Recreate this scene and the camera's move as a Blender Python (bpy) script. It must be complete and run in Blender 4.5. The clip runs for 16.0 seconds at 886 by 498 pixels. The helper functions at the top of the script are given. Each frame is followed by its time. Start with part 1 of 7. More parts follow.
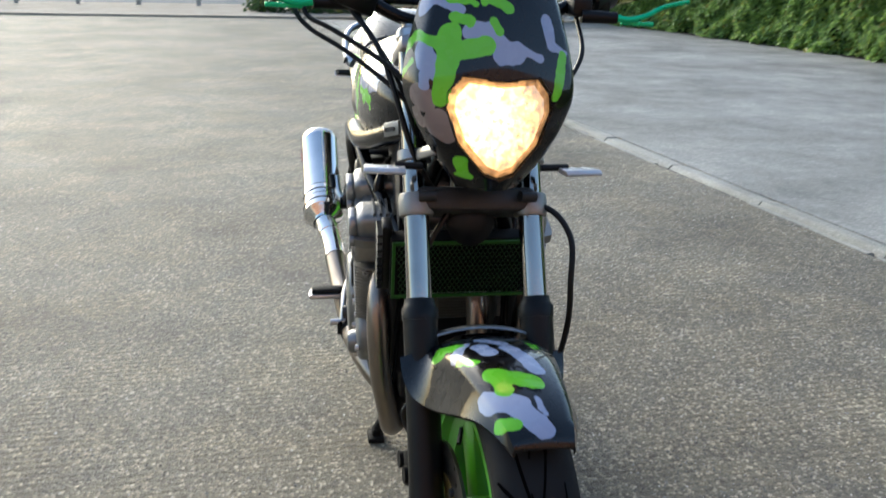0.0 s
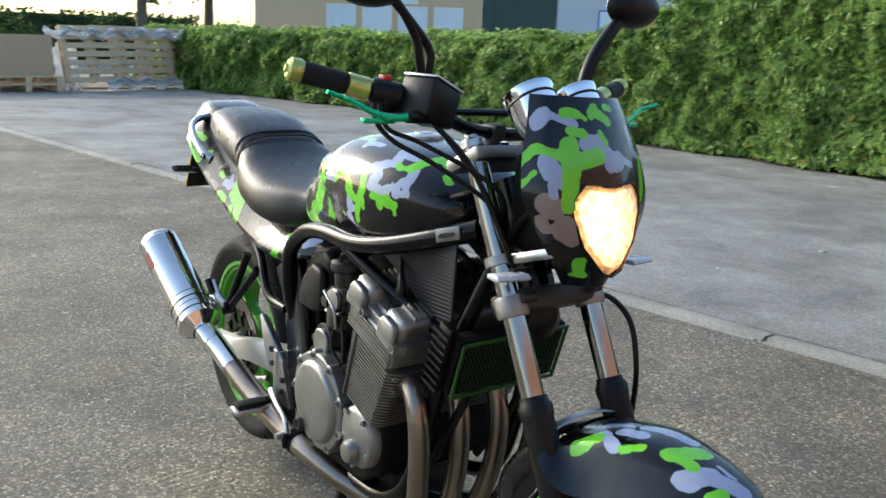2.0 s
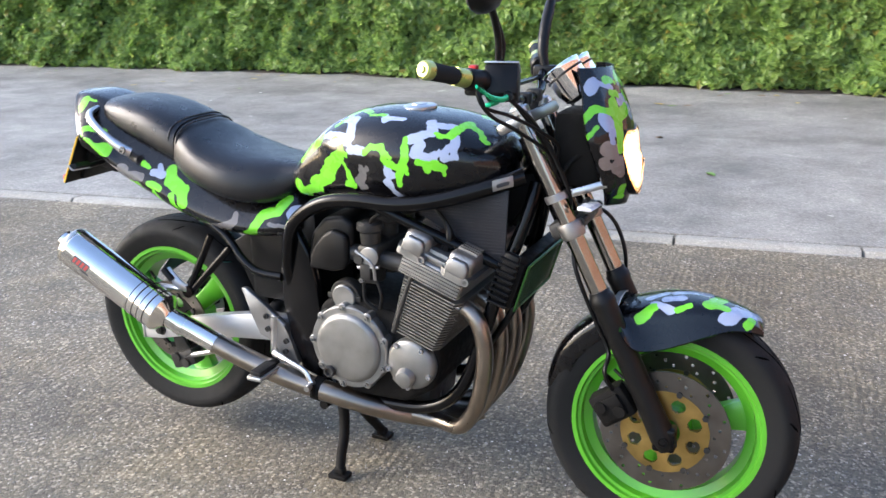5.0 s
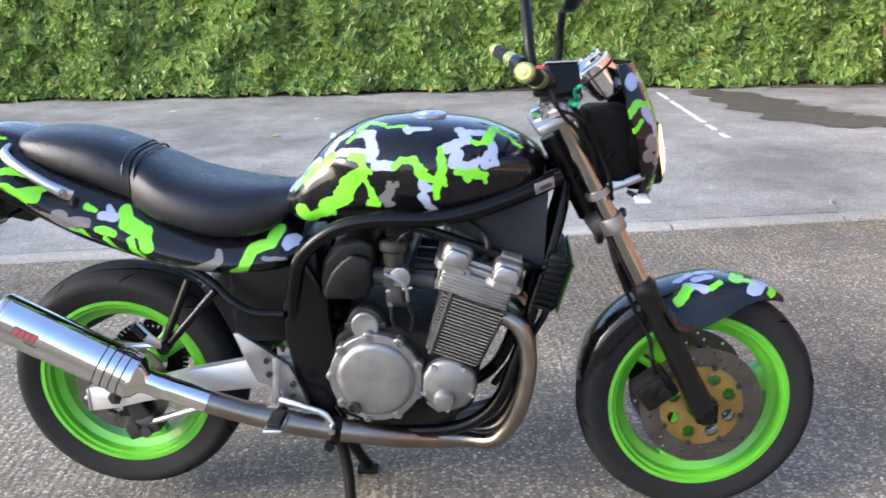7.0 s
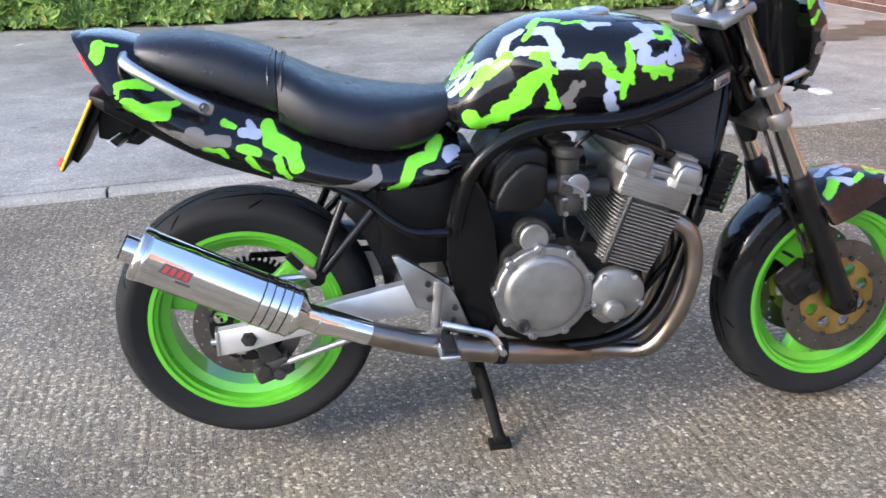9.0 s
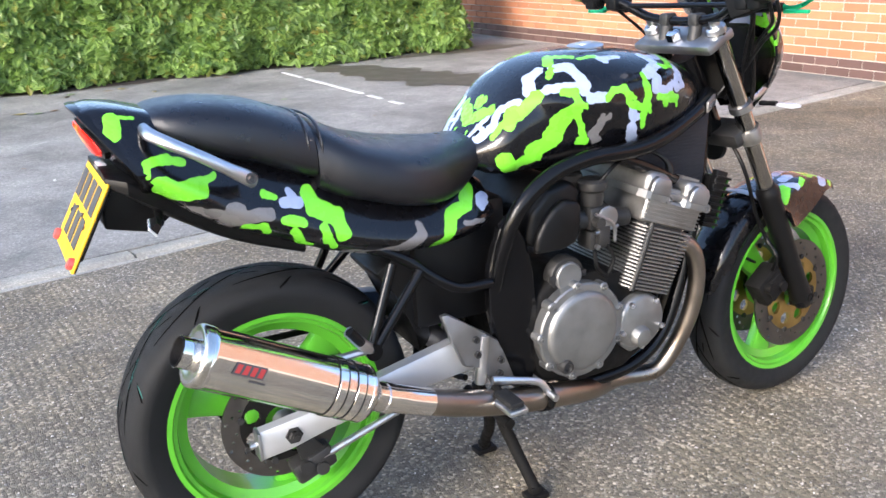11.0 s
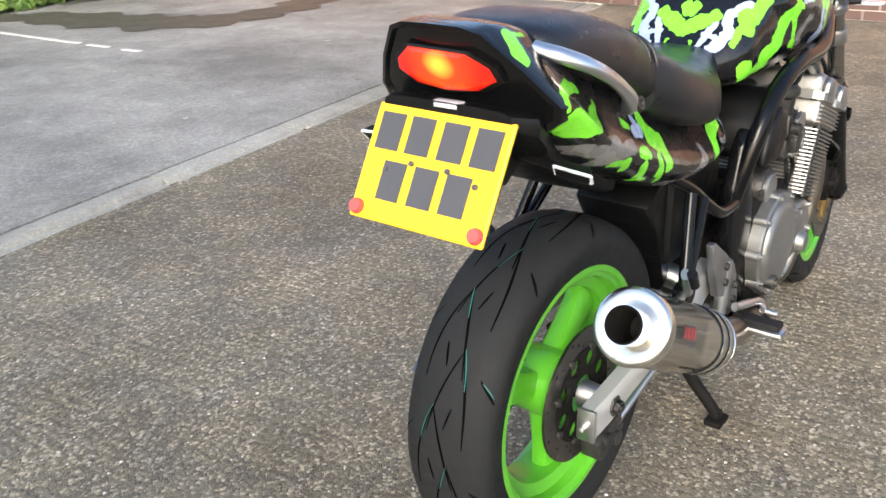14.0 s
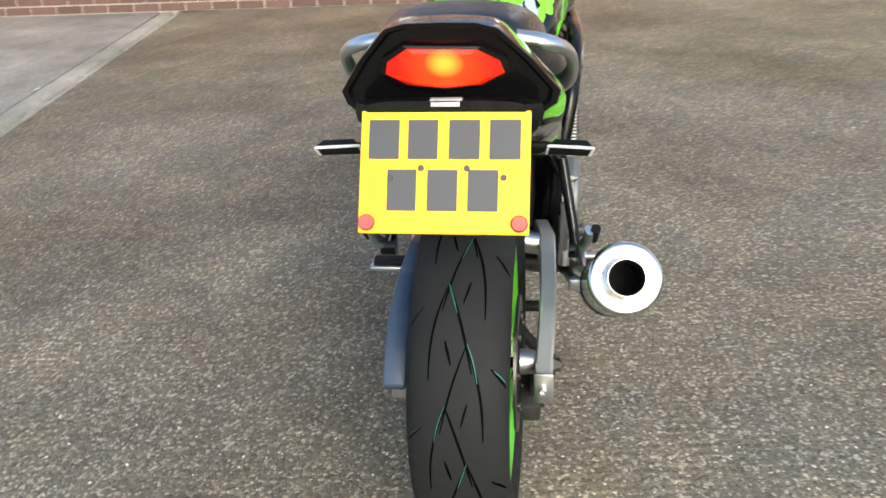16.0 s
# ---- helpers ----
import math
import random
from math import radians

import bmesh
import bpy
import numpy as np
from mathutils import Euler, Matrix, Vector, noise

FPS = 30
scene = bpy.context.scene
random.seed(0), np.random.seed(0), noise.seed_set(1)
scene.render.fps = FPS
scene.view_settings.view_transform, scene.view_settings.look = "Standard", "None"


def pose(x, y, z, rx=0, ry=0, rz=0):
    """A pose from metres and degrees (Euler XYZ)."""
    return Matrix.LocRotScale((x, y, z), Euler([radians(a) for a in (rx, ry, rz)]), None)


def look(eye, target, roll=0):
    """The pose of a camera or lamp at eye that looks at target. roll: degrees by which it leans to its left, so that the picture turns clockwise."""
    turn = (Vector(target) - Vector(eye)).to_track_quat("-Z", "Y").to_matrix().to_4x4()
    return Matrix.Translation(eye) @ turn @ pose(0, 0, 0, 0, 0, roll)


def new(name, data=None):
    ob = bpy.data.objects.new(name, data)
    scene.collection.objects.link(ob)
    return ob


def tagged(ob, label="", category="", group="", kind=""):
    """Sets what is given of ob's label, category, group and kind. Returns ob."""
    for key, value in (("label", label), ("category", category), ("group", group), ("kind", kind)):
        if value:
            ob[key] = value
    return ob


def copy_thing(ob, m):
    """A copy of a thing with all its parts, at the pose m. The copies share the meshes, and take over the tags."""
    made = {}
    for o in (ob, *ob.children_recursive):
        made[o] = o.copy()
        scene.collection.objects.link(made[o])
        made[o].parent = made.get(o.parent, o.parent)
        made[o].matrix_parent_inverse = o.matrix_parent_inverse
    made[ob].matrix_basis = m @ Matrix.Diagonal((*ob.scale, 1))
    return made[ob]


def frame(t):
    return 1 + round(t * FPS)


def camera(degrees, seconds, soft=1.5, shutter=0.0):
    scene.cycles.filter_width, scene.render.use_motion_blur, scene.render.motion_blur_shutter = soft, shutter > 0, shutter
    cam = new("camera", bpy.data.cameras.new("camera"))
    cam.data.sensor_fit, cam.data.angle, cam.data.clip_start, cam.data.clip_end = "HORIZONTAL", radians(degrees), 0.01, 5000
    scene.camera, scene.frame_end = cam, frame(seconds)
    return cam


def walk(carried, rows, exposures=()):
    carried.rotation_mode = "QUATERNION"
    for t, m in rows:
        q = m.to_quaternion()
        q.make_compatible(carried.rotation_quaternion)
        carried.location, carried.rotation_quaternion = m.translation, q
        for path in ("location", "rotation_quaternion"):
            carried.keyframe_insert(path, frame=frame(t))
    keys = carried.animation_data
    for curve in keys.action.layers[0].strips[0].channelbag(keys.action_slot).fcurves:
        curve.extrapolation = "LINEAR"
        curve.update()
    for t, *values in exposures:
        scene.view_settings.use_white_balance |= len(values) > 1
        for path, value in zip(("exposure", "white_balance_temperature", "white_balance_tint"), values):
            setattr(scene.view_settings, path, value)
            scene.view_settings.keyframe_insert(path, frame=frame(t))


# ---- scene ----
cam = camera(52.1, 16.0, 1.5, 0.3)
PATH = [
    (0, (2.6158, -0.2099, 1.1492), (0.7323, 0.0289, 0.5512), 1.2),
    (0.5, (2.5402, -0.3861, 1.1642), (0.6716, 0.0736, 0.6557), 2.6),
    (1, (2.4934, -0.5761, 1.1731), (0.6755, 0.0149, 0.6189), 4.7),
    (1.5, (2.382, -0.7343, 1.192), (0.6248, 0.0428, 0.6726), 3.7),
    (2, (2.3432, -0.997, 1.2079), (0.7422, 0.0975, 0.7612), 2.0),
    (2.5, (2.3103, -1.1821, 1.198), (0.7691, -0.007, 0.7413), 2.4),
    (3, (2.2735, -1.3253, 1.195), (0.8537, -0.0547, 0.6209), 1.6),
    (3.5, (2.2039, -1.5462, 1.2069), (0.9342, -0.1293, 0.6209), 1.6),
    (4, (2.0904, -1.6985, 1.3084), (0.9402, -0.2179, 0.6398), 2.2),
    (4.5, (1.9591, -1.8, 1.3612), (0.9442, -0.207, 0.7343), -0.2),
    (4.7, (1.9113, -1.8567, 1.3592), (0.9541, -0.2219, 0.7472), -0.5),
    (6.8, (1.0954, -2.0666, 1.3771), (0.8815, -0.204, 0.7084), -2.9),
    (7, (1.0198, -2.0726, 1.3552), (0.8298, -0.1861, 0.7522), -1.9),
    (7.5, (0.8238, -2.0009, 1.3253), (0.6119, -0.1363, 0.6617), -3.5),
    (8, (0.6248, -1.984, 1.3124), (0.5472, -0.1065, 0.6577), -1.3),
    (8.5, (0.4089, -2.0328, 1.3174), (0.5601, -0.1821, 0.601), -0.6),
    (9, (0.2168, -1.9602, 1.2776), (0.4377, -0.1274, 0.5343), -1.1),
    (9.5, (0.0835, -1.8686, 1.2696), (0.384, -0.0298, 0.5711), -1.0),
    (9.7, (0.0178, -1.8467, 1.2676), (0.3999, -0.0139, 0.594), -0.4),
    (11.8, (-0.7115, -1.4706, 1.2477), (0.2885, 0.1065, 0.5582), -1.9),
    (12, (-0.7931, -1.4069, 1.2388), (0.2318, 0.1373, 0.5144), -0.6),
    (12.5, (-0.9264, -1.2408, 1.2378), (0.1323, 0.2756, 0.5025), -0.7),
    (13, (-1.1035, -1.1025, 1.2398), (0.1671, 0.2279, 0.4806), -0.5),
    (13.5, (-1.1672, -0.9283, 1.2089), (0.1711, 0.3174, 0.4219), -1.7),
    (14, (-1.1712, -0.7263, 1.201), (0.2517, 0.4199, 0.4119), -1.5),
    (14.5, (-1.2408, -0.5572, 1.2079), (0.3482, 0.3224, 0.396), -2.4),
    (15, (-1.2747, -0.4557, 1.201), (0.394, 0.2458, 0.3731), -1.6),
    (15.5, (-1.2796, -0.3502, 1.2129), (0.4109, 0.2159, 0.3274), -2.7),
    (16, (-1.402, -0.1771, 1.2139), (0.391, 0.1134, 0.4), -2.5),
]
walk(cam, [(t, look(eye, target, roll)) for t, eye, target, roll in PATH], [(0.0, 1.29, 6050, 4), (0.5, 1.16, 6100, 2), (1.5, 1.2, 6150, 3), (3.0, 1.5, 6100, 9), (4.0, 1.76, 6100, 11), (7.0, 1.94, 5950, 15), (9.5, 1.90, 5880, 15), (12.0, 2.03, 6060, 12), (14.0, 1.76, 6300, 9), (16.0, 1.54, 6350, 4)])

# ---- world and light ----
world = bpy.data.worlds.new("world")
scene.world = world
world.use_nodes = True
wn = world.node_tree
sky = wn.nodes.new("ShaderNodeTexSky")
sky.sky_type = "NISHITA"
sky.sun_disc = False
sky.sun_elevation = radians(25)
sky.sun_rotation = radians(-114)
sky.air_density, sky.dust_density, sky.ozone_density = 1.0, 2.0, 1.0
wn.links.new(sky.outputs[0], wn.nodes["Background"].inputs[0])
wn.nodes["Background"].inputs[1].default_value = 0.15
SUN_FROM = Vector((-0.83, -0.37, 0.42))
sun = new("sun", bpy.data.lights.new("sun", "SUN"))
sun.data.energy, sun.data.angle, sun.data.color = 1.1, radians(22), (1.0, 0.92, 0.80)
sun.matrix_world = look((0, 0, 30), Vector((0, 0, 30)) - SUN_FROM)


# ---- materials ----
def material(name, color, rough=0.5, metal=0.0, vary=0.12, scale=30.0, bump=0.0, bump_scale=200.0, coat=0.0, rvary=0.1, spec=0.5):
    m = bpy.data.materials.new(name)
    m.use_nodes = True
    nt = m.node_tree
    b = nt.nodes["Principled BSDF"]
    b.inputs["Metallic"].default_value = metal
    b.inputs["Coat Weight"].default_value = coat
    b.inputs["Coat Roughness"].default_value = 0.06
    b.inputs["Specular IOR Level"].default_value = spec
    tc = nt.nodes.new("ShaderNodeTexCoord")
    n = nt.nodes.new("ShaderNodeTexNoise")
    n.inputs["Scale"].default_value, n.inputs["Detail"].default_value = scale, 6
    nt.links.new(tc.outputs["Object"], n.inputs["Vector"])
    mix = nt.nodes.new("ShaderNodeMix")
    mix.data_type = "RGBA"
    mix.inputs[6].default_value = (*[c * (1 - vary) for c in color], 1)
    mix.inputs[7].default_value = (*[min(1, c * (1 + vary)) for c in color], 1)
    nt.links.new(n.outputs["Fac"], mix.inputs[0])
    nt.links.new(mix.outputs[2], b.inputs["Base Color"])
    r = nt.nodes.new("ShaderNodeMapRange")
    r.inputs["From Min"].default_value, r.inputs["From Max"].default_value = 0.3, 0.7
    r.inputs["To Min"].default_value = max(0.02, rough - rvary * rough * 2)
    r.inputs["To Max"].default_value = min(1, rough + rvary * rough * 2)
    nt.links.new(n.outputs["Fac"], r.inputs["Value"])
    nt.links.new(r.outputs[0], b.inputs["Roughness"])
    if bump:
        n2 = nt.nodes.new("ShaderNodeTexNoise")
        n2.inputs["Scale"].default_value, n2.inputs["Detail"].default_value = bump_scale, 3
        nt.links.new(tc.outputs["Object"], n2.inputs["Vector"])
        bn = nt.nodes.new("ShaderNodeBump")
        bn.inputs["Strength"].default_value, bn.inputs["Distance"].default_value = bump, 0.002
        nt.links.new(n2.outputs["Fac"], bn.inputs["Height"])
        nt.links.new(bn.outputs[0], b.inputs["Normal"])
    return m


def emitter(name, color, strength, base=(0.8, 0.8, 0.8)):
    m = bpy.data.materials.new(name)
    m.use_nodes = True
    b = m.node_tree.nodes["Principled BSDF"]
    b.inputs["Base Color"].default_value = (*base, 1)
    b.inputs["Emission Color"].default_value = (*color, 1)
    b.inputs["Emission Strength"].default_value = strength
    b.inputs["Roughness"].default_value = 0.2
    return m


def node(nt, kind, **values):
    n = nt.nodes.new(kind)
    for key, value in values.items():
        n.inputs[key].default_value = value
    return n


def math_node(nt, op, a, b=None, clamp=False):
    n = nt.nodes.new("ShaderNodeMath")
    n.operation, n.use_clamp = op, clamp
    for i, v in enumerate((a, b)):
        if v is None:
            continue
        if isinstance(v, (int, float)):
            n.inputs[i].default_value = v
        else:
            nt.links.new(v, n.inputs[i])
    return n.outputs[0]


def mix_node(nt, fac, a, b):
    n = nt.nodes.new("ShaderNodeMix")
    n.data_type = "RGBA"
    nt.links.new(fac, n.inputs[0]) if not isinstance(fac, float) else None
    if isinstance(fac, float):
        n.inputs[0].default_value = fac
    for i, v in ((6, a), (7, b)):
        if isinstance(v, tuple):
            n.inputs[i].default_value = (*v, 1)
        else:
            nt.links.new(v, n.inputs[i])
    return n.outputs[2]


LIME, LILAC, GREY_VINYL = (0.165, 0.57, 0.028), (0.30, 0.355, 0.50), (0.135, 0.13, 0.13)


def camo_material(name, lime, lilac, grey, base=(0.003, 0.003, 0.004), mirrored=True, wobble=0.007, wscale=45.0, sideways=False, lit_grey=None):
    """Gloss black paint with camouflage stickers. Each sticker is a set of strokes: two end points and a radius."""
    m = bpy.data.materials.new(name)
    m.use_nodes = True
    nt = m.node_tree
    b = nt.nodes["Principled BSDF"]
    b.inputs["Specular IOR Level"].default_value = 0.15
    b.inputs["Coat Weight"].default_value = 0.6
    b.inputs["Coat Roughness"].default_value = 0.04
    tc = nt.nodes.new("ShaderNodeTexCoord")
    place = tc.outputs["Object"]
    if mirrored:
        sp, cb = nt.nodes.new("ShaderNodeSeparateXYZ"), nt.nodes.new("ShaderNodeCombineXYZ")
        nt.links.new(place, sp.inputs[0])
        nt.links.new(sp.outputs[0], cb.inputs[0])
        flank = math_node(nt, "ABSOLUTE", sp.outputs[1])
        nt.links.new(math_node(nt, "MAXIMUM", math_node(nt, "SUBTRACT", 0.085, flank), 0.0) if sideways else math_node(nt, "MULTIPLY", flank, -1.0), cb.inputs[1])
        nt.links.new(sp.outputs[2], cb.inputs[2])
        place = cb.outputs[0]
    nz = node(nt, "ShaderNodeTexNoise", Scale=wscale, Detail=1.0)
    nt.links.new(place, nz.inputs["Vector"])

    def vec(op, a, b_=None, out=0):
        n = nt.nodes.new("ShaderNodeVectorMath")
        n.operation = op
        for k, v in enumerate((a, b_)):
            if v is None:
                continue
            if isinstance(v, tuple):
                n.inputs[k].default_value = v
            elif op == "SCALE" and k == 1:
                nt.links.new(v, n.inputs["Scale"])
            else:
                nt.links.new(v, n.inputs[k])
        return n.outputs[out]

    shift = vec("MULTIPLY", vec("SUBTRACT", nz.outputs["Color"], (0.5, 0.5, 0.5)), (wobble * 2.4,) * 3)
    place = vec("ADD", place, shift)
    color = base
    for tone, rows in ((lit_grey or GREY_VINYL, grey), (LILAC, lilac), (LIME, lime)):
        mask = None
        for x0, y0, z0, x1, y1, z1, r in rows:
            ba = Vector((x1 - x0, y1 - y0, z1 - z0))
            pa = vec("SUBTRACT", place, (x0, y0, z0))
            h = math_node(nt, "MULTIPLY", vec("DOT_PRODUCT", pa, tuple(ba / max(ba.length_squared, 1e-9)), out=1), 1.0, True)
            n = nt.nodes.new("ShaderNodeVectorMath")
            n.operation = "SCALE"
            n.inputs[0].default_value = tuple(ba)
            nt.links.new(h, n.inputs["Scale"])
            d = math_node(nt, "SUBTRACT", vec("LENGTH", vec("SUBTRACT", pa, n.outputs[0]), out=1), r)
            if mask is None:
                mask = d
            else:
                sm = nt.nodes.new("ShaderNodeMath")
                sm.operation = "SMOOTH_MIN"
                nt.links.new(mask, sm.inputs[0])
                nt.links.new(d, sm.inputs[1])
                sm.inputs[2].default_value = 0.005
                mask = sm.outputs[0]
        if mask is None:
            continue
        cut = node(nt, "ShaderNodeMapRange")
        for key, value in (("From Min", -0.0004), ("From Max", 0.0004), ("To Min", 1.0), ("To Max", 0.0)):
            cut.inputs[key].default_value = value
        nt.links.new(mask, cut.inputs["Value"])
        color = mix_node(nt, cut.outputs[0], color, tone)
    nt.links.new(color, b.inputs["Base Color"])
    dust = node(nt, "ShaderNodeTexNoise", Scale=40.0, Detail=6.0)
    nt.links.new(tc.outputs["Object"], dust.inputs["Vector"])
    rr = node(nt, "ShaderNodeMapRange")
    rr.inputs["To Min"].default_value, rr.inputs["To Max"].default_value = 0.15, 0.4
    nt.links.new(dust.outputs["Fac"], rr.inputs["Value"])
    nt.links.new(rr.outputs[0], b.inputs["Roughness"])
    return m


TANK_LIME = [(0.501, -0.122, 0.821, 0.518, -0.114, 0.805, 0.0188), (0.519, -0.118, 0.811, 0.571, -0.131, 0.825, 0.0127), (0.559, -0.133, 0.837, 0.61, -0.143, 0.858, 0.0162), (0.598, -0.141, 0.86, 0.625, -0.146, 0.897, 0.0197), (0.612, -0.145, 0.891, 0.645, -0.16, 0.911, 0.0172), (0.645, -0.16, 0.911, 0.666, -0.15, 0.884, 0.0081), (0.666, -0.15, 0.884, 0.674, -0.149, 0.853, 0.0082), (0.662, -0.147, 0.848, 0.682, -0.147, 0.844, 0.0088), (0.628, -0.149, 0.952, 0.652, -0.153, 0.949, 0.0099), (0.65, -0.154, 0.946, 0.655, -0.162, 0.927, 0.0081), (0.655, -0.163, 0.923, 0.669, -0.164, 0.921, 0.0064), (0.722, -0.167, 0.93, 0.74, -0.166, 0.945, 0.0075)]
TANK_LIMEB = [(0.74, -0.164, 0.945, 0.769, -0.166, 0.942, 0.0081), (0.769, -0.165, 0.946, 0.776, -0.168, 0.92, 0.0087), (0.777, -0.167, 0.935, 0.792, -0.17, 0.923, 0.0059), (0.776, -0.17, 0.914, 0.788, -0.169, 0.908, 0.0081), (0.791, -0.169, 0.907, 0.814, -0.169, 0.901, 0.0087), (0.824, -0.153, 0.965, 0.827, -0.163, 0.946, 0.0071), (0.827, -0.163, 0.946, 0.829, -0.166, 0.921, 0.0105), (0.826, -0.168, 0.921, 0.816, -0.168, 0.886, 0.0099), (0.815, -0.17, 0.887, 0.813, -0.166, 0.862, 0.0078), (0.828, -0.168, 0.906, 0.835, -0.165, 0.89, 0.0059), (0.861, -0.162, 0.917, 0.89, -0.157, 0.909, 0.0081), (0.878, -0.158, 0.902, 0.884, -0.157, 0.898, 0.007)]
TANK_LIMEC = [(0.892, -0.156, 0.913, 0.902, -0.154, 0.915, 0.0081), (0.904, -0.154, 0.906, 0.919, -0.151, 0.907, 0.0093), (0.918, -0.15, 0.898, 0.922, -0.15, 0.892, 0.0059), (0.887, -0.124, 0.977, 0.904, -0.124, 0.973, 0.0059), (0.901, -0.128, 0.971, 0.922, -0.117, 0.974, 0.0082), (0.922, -0.117, 0.974, 0.939, -0.044, 0.988, 0.0124), (0.944, -0.057, 0.984, 0.968, -0.059, 0.974, 0.0102), (0.968, -0.059, 0.974, 0.984, -0.073, 0.964, 0.0084), (0.983, -0.081, 0.962, 0.998, -0.084, 0.953, 0.0072), (0.617, -0.11, 0.979, 0.632, -0.094, 0.994, 0.0076), (0.637, -0.076, 1, 0.657, -0.044, 1.008, 0.0114), (0.66, -0.048, 1.009, 0.692, -0.079, 1.009, 0.009)]
TANK_LIMED = [(0.705, -0.093, 1.007, 0.741, -0.095, 1.008, 0.0072), (0.499, -0.033, 0.907, 0.483, -0.002, 0.891, 0.0167), (0.489, -0.001, 0.897, 0.509, -0.056, 0.915, 0.0084), (0.511, -0.05, 0.918, 0.508, -0.055, 0.915, 0.0107), (0.466, -0.021, 0.874, 0.459, -0.025, 0.868, 0.0055), (0.521, -0.009, 0.931, 0.51, -0.005, 0.92, 0.0099), (0.531, -0.106, 0.916, 0.516, -0.116, 0.896, 0.0163), (0.503, -0.103, 0.894, 0.485, -0.102, 0.87, 0.0082), (0.538, -0.118, 0.912, 0.578, -0.124, 0.946, 0.0143)]
TANK_LILAC = [(0.571, -0.109, 0.952, 0.587, -0.075, 0.975, 0.0139), (0.588, -0.081, 0.974, 0.612, -0.076, 0.989, 0.0128), (0.639, -0.097, 0.994, 0.663, -0.105, 0.995, 0.0151), (0.663, -0.105, 0.995, 0.676, -0.151, 0.962, 0.0139), (0.676, -0.151, 0.962, 0.672, -0.156, 0.949, 0.0119), (0.603, -0.13, 0.957, 0.664, -0.151, 0.956, 0.0114), (0.683, -0.163, 0.933, 0.716, -0.167, 0.933, 0.0119), (0.741, -0.095, 1.008, 0.753, -0.116, 0.999, 0.009), (0.747, -0.108, 1.003, 0.794, -0.103, 1.004, 0.0096), (0.865, -0.095, 0.997, 0.881, -0.126, 0.978, 0.0127)]
TANK_LILACB = [(0.882, -0.101, 0.991, 0.916, -0.089, 0.988, 0.0115), (0.836, -0.151, 0.965, 0.869, -0.132, 0.976, 0.0125), (0.862, -0.152, 0.954, 0.856, -0.159, 0.938, 0.0137), (0.85, -0.162, 0.932, 0.896, -0.155, 0.926, 0.0107), (0.896, -0.154, 0.93, 0.908, -0.149, 0.938, 0.0085), (0.934, -0.117, 0.968, 0.938, -0.13, 0.953, 0.012), (0.926, -0.138, 0.949, 0.92, -0.145, 0.941, 0.0085), (0.938, -0.133, 0.947, 0.94, -0.141, 0.931, 0.0092), (0.919, -0.15, 0.928, 0.943, -0.139, 0.929, 0.008), (0.785, -0.168, 0.902, 0.787, -0.169, 0.888, 0.0107)]
TANK_LILACC = [(0.79, -0.169, 0.88, 0.802, -0.169, 0.882, 0.0085), (0.784, -0.168, 0.862, 0.805, -0.141, 0.83, 0.0125), (0.571, -0.118, 0.948, 0.61, -0.135, 0.956, 0.007), (0.545, -0.105, 0.933, 0.517, -0.076, 0.918, 0.0111), (0.51, -0.077, 0.912, 0.495, -0.086, 0.893, 0.0106), (0.488, -0.084, 0.885, 0.471, -0.075, 0.87, 0.0119), (0.465, -0.074, 0.864, 0.46, -0.059, 0.863, 0.0085), (0.48, -0.042, 0.887, 0.48, -0.064, 0.883, 0.0058), (0.498, -0.058, 0.903, 0.459, -0.039, 0.867, 0.0075)]
TANK_GREY = [(0.7, -0.15, 0.852, 0.712, -0.161, 0.879, 0.0114), (0.714, -0.166, 0.883, 0.729, -0.17, 0.892, 0.0073), (0.689, -0.149, 0.856, 0.698, -0.15, 0.859, 0.0078), (0.71, -0.168, 0.895, 0.711, -0.164, 0.882, 0.0061), (0.702, -0.148, 0.842, 0.714, -0.149, 0.844, 0.0073)]
# strokes on the tail panels, pressed flat along y
TAIL_LIME = [(-0.234, 0, 0.996, -0.237, 0, 0.976, 0.0137), (-0.217, 0, 0.999, -0.199, 0, 0.997, 0.0083), (-0.201, 0, 0.906, -0.198, 0, 0.924, 0.0061), (-0.198, 0, 0.926, -0.161, 0, 0.926, 0.0068), (-0.161, 0, 0.924, -0.139, 0, 0.918, 0.0068), (-0.15, 0, 0.921, -0.134, 0, 0.916, 0.0053), (-0.181, 0, 0.886, -0.157, 0, 0.871, 0.0175), (-0.156, 0, 0.872, -0.117, 0, 0.873, 0.0175), (-0.116, 0, 0.877, -0.087, 0, 0.885, 0.0068), (-0.17, 0, 0.868, -0.138, 0, 0.861, 0.0091), (-0.045, 0, 0.788, -0.012, 0, 0.784, 0.0068), (-0.011, 0, 0.78, -0.007, 0, 0.769, 0.0068)]
TAIL_LIMEB = [(-0.005, 0.0, 0.838, 0.014, 0.0, 0.830, 0.0068), (0.025, 0.0, 0.789, 0.058, 0.0, 0.779, 0.0091), (0.040, 0.0, 0.766, 0.055, 0.0, 0.738, 0.0083), (0.055, 0.0, 0.735, 0.074, 0.0, 0.728, 0.0046), (0.082, 0.0, 0.821, 0.087, 0.0, 0.799, 0.0159), (0.087, 0.0, 0.799, 0.128, 0.0, 0.774, 0.0167), (0.128, 0.0, 0.767, 0.133, 0.0, 0.744, 0.0152), (0.098, 0.0, 0.762, 0.103, 0.0, 0.735, 0.0091), (0.110, 0.0, 0.731, 0.117, 0.0, 0.717, 0.0068)]
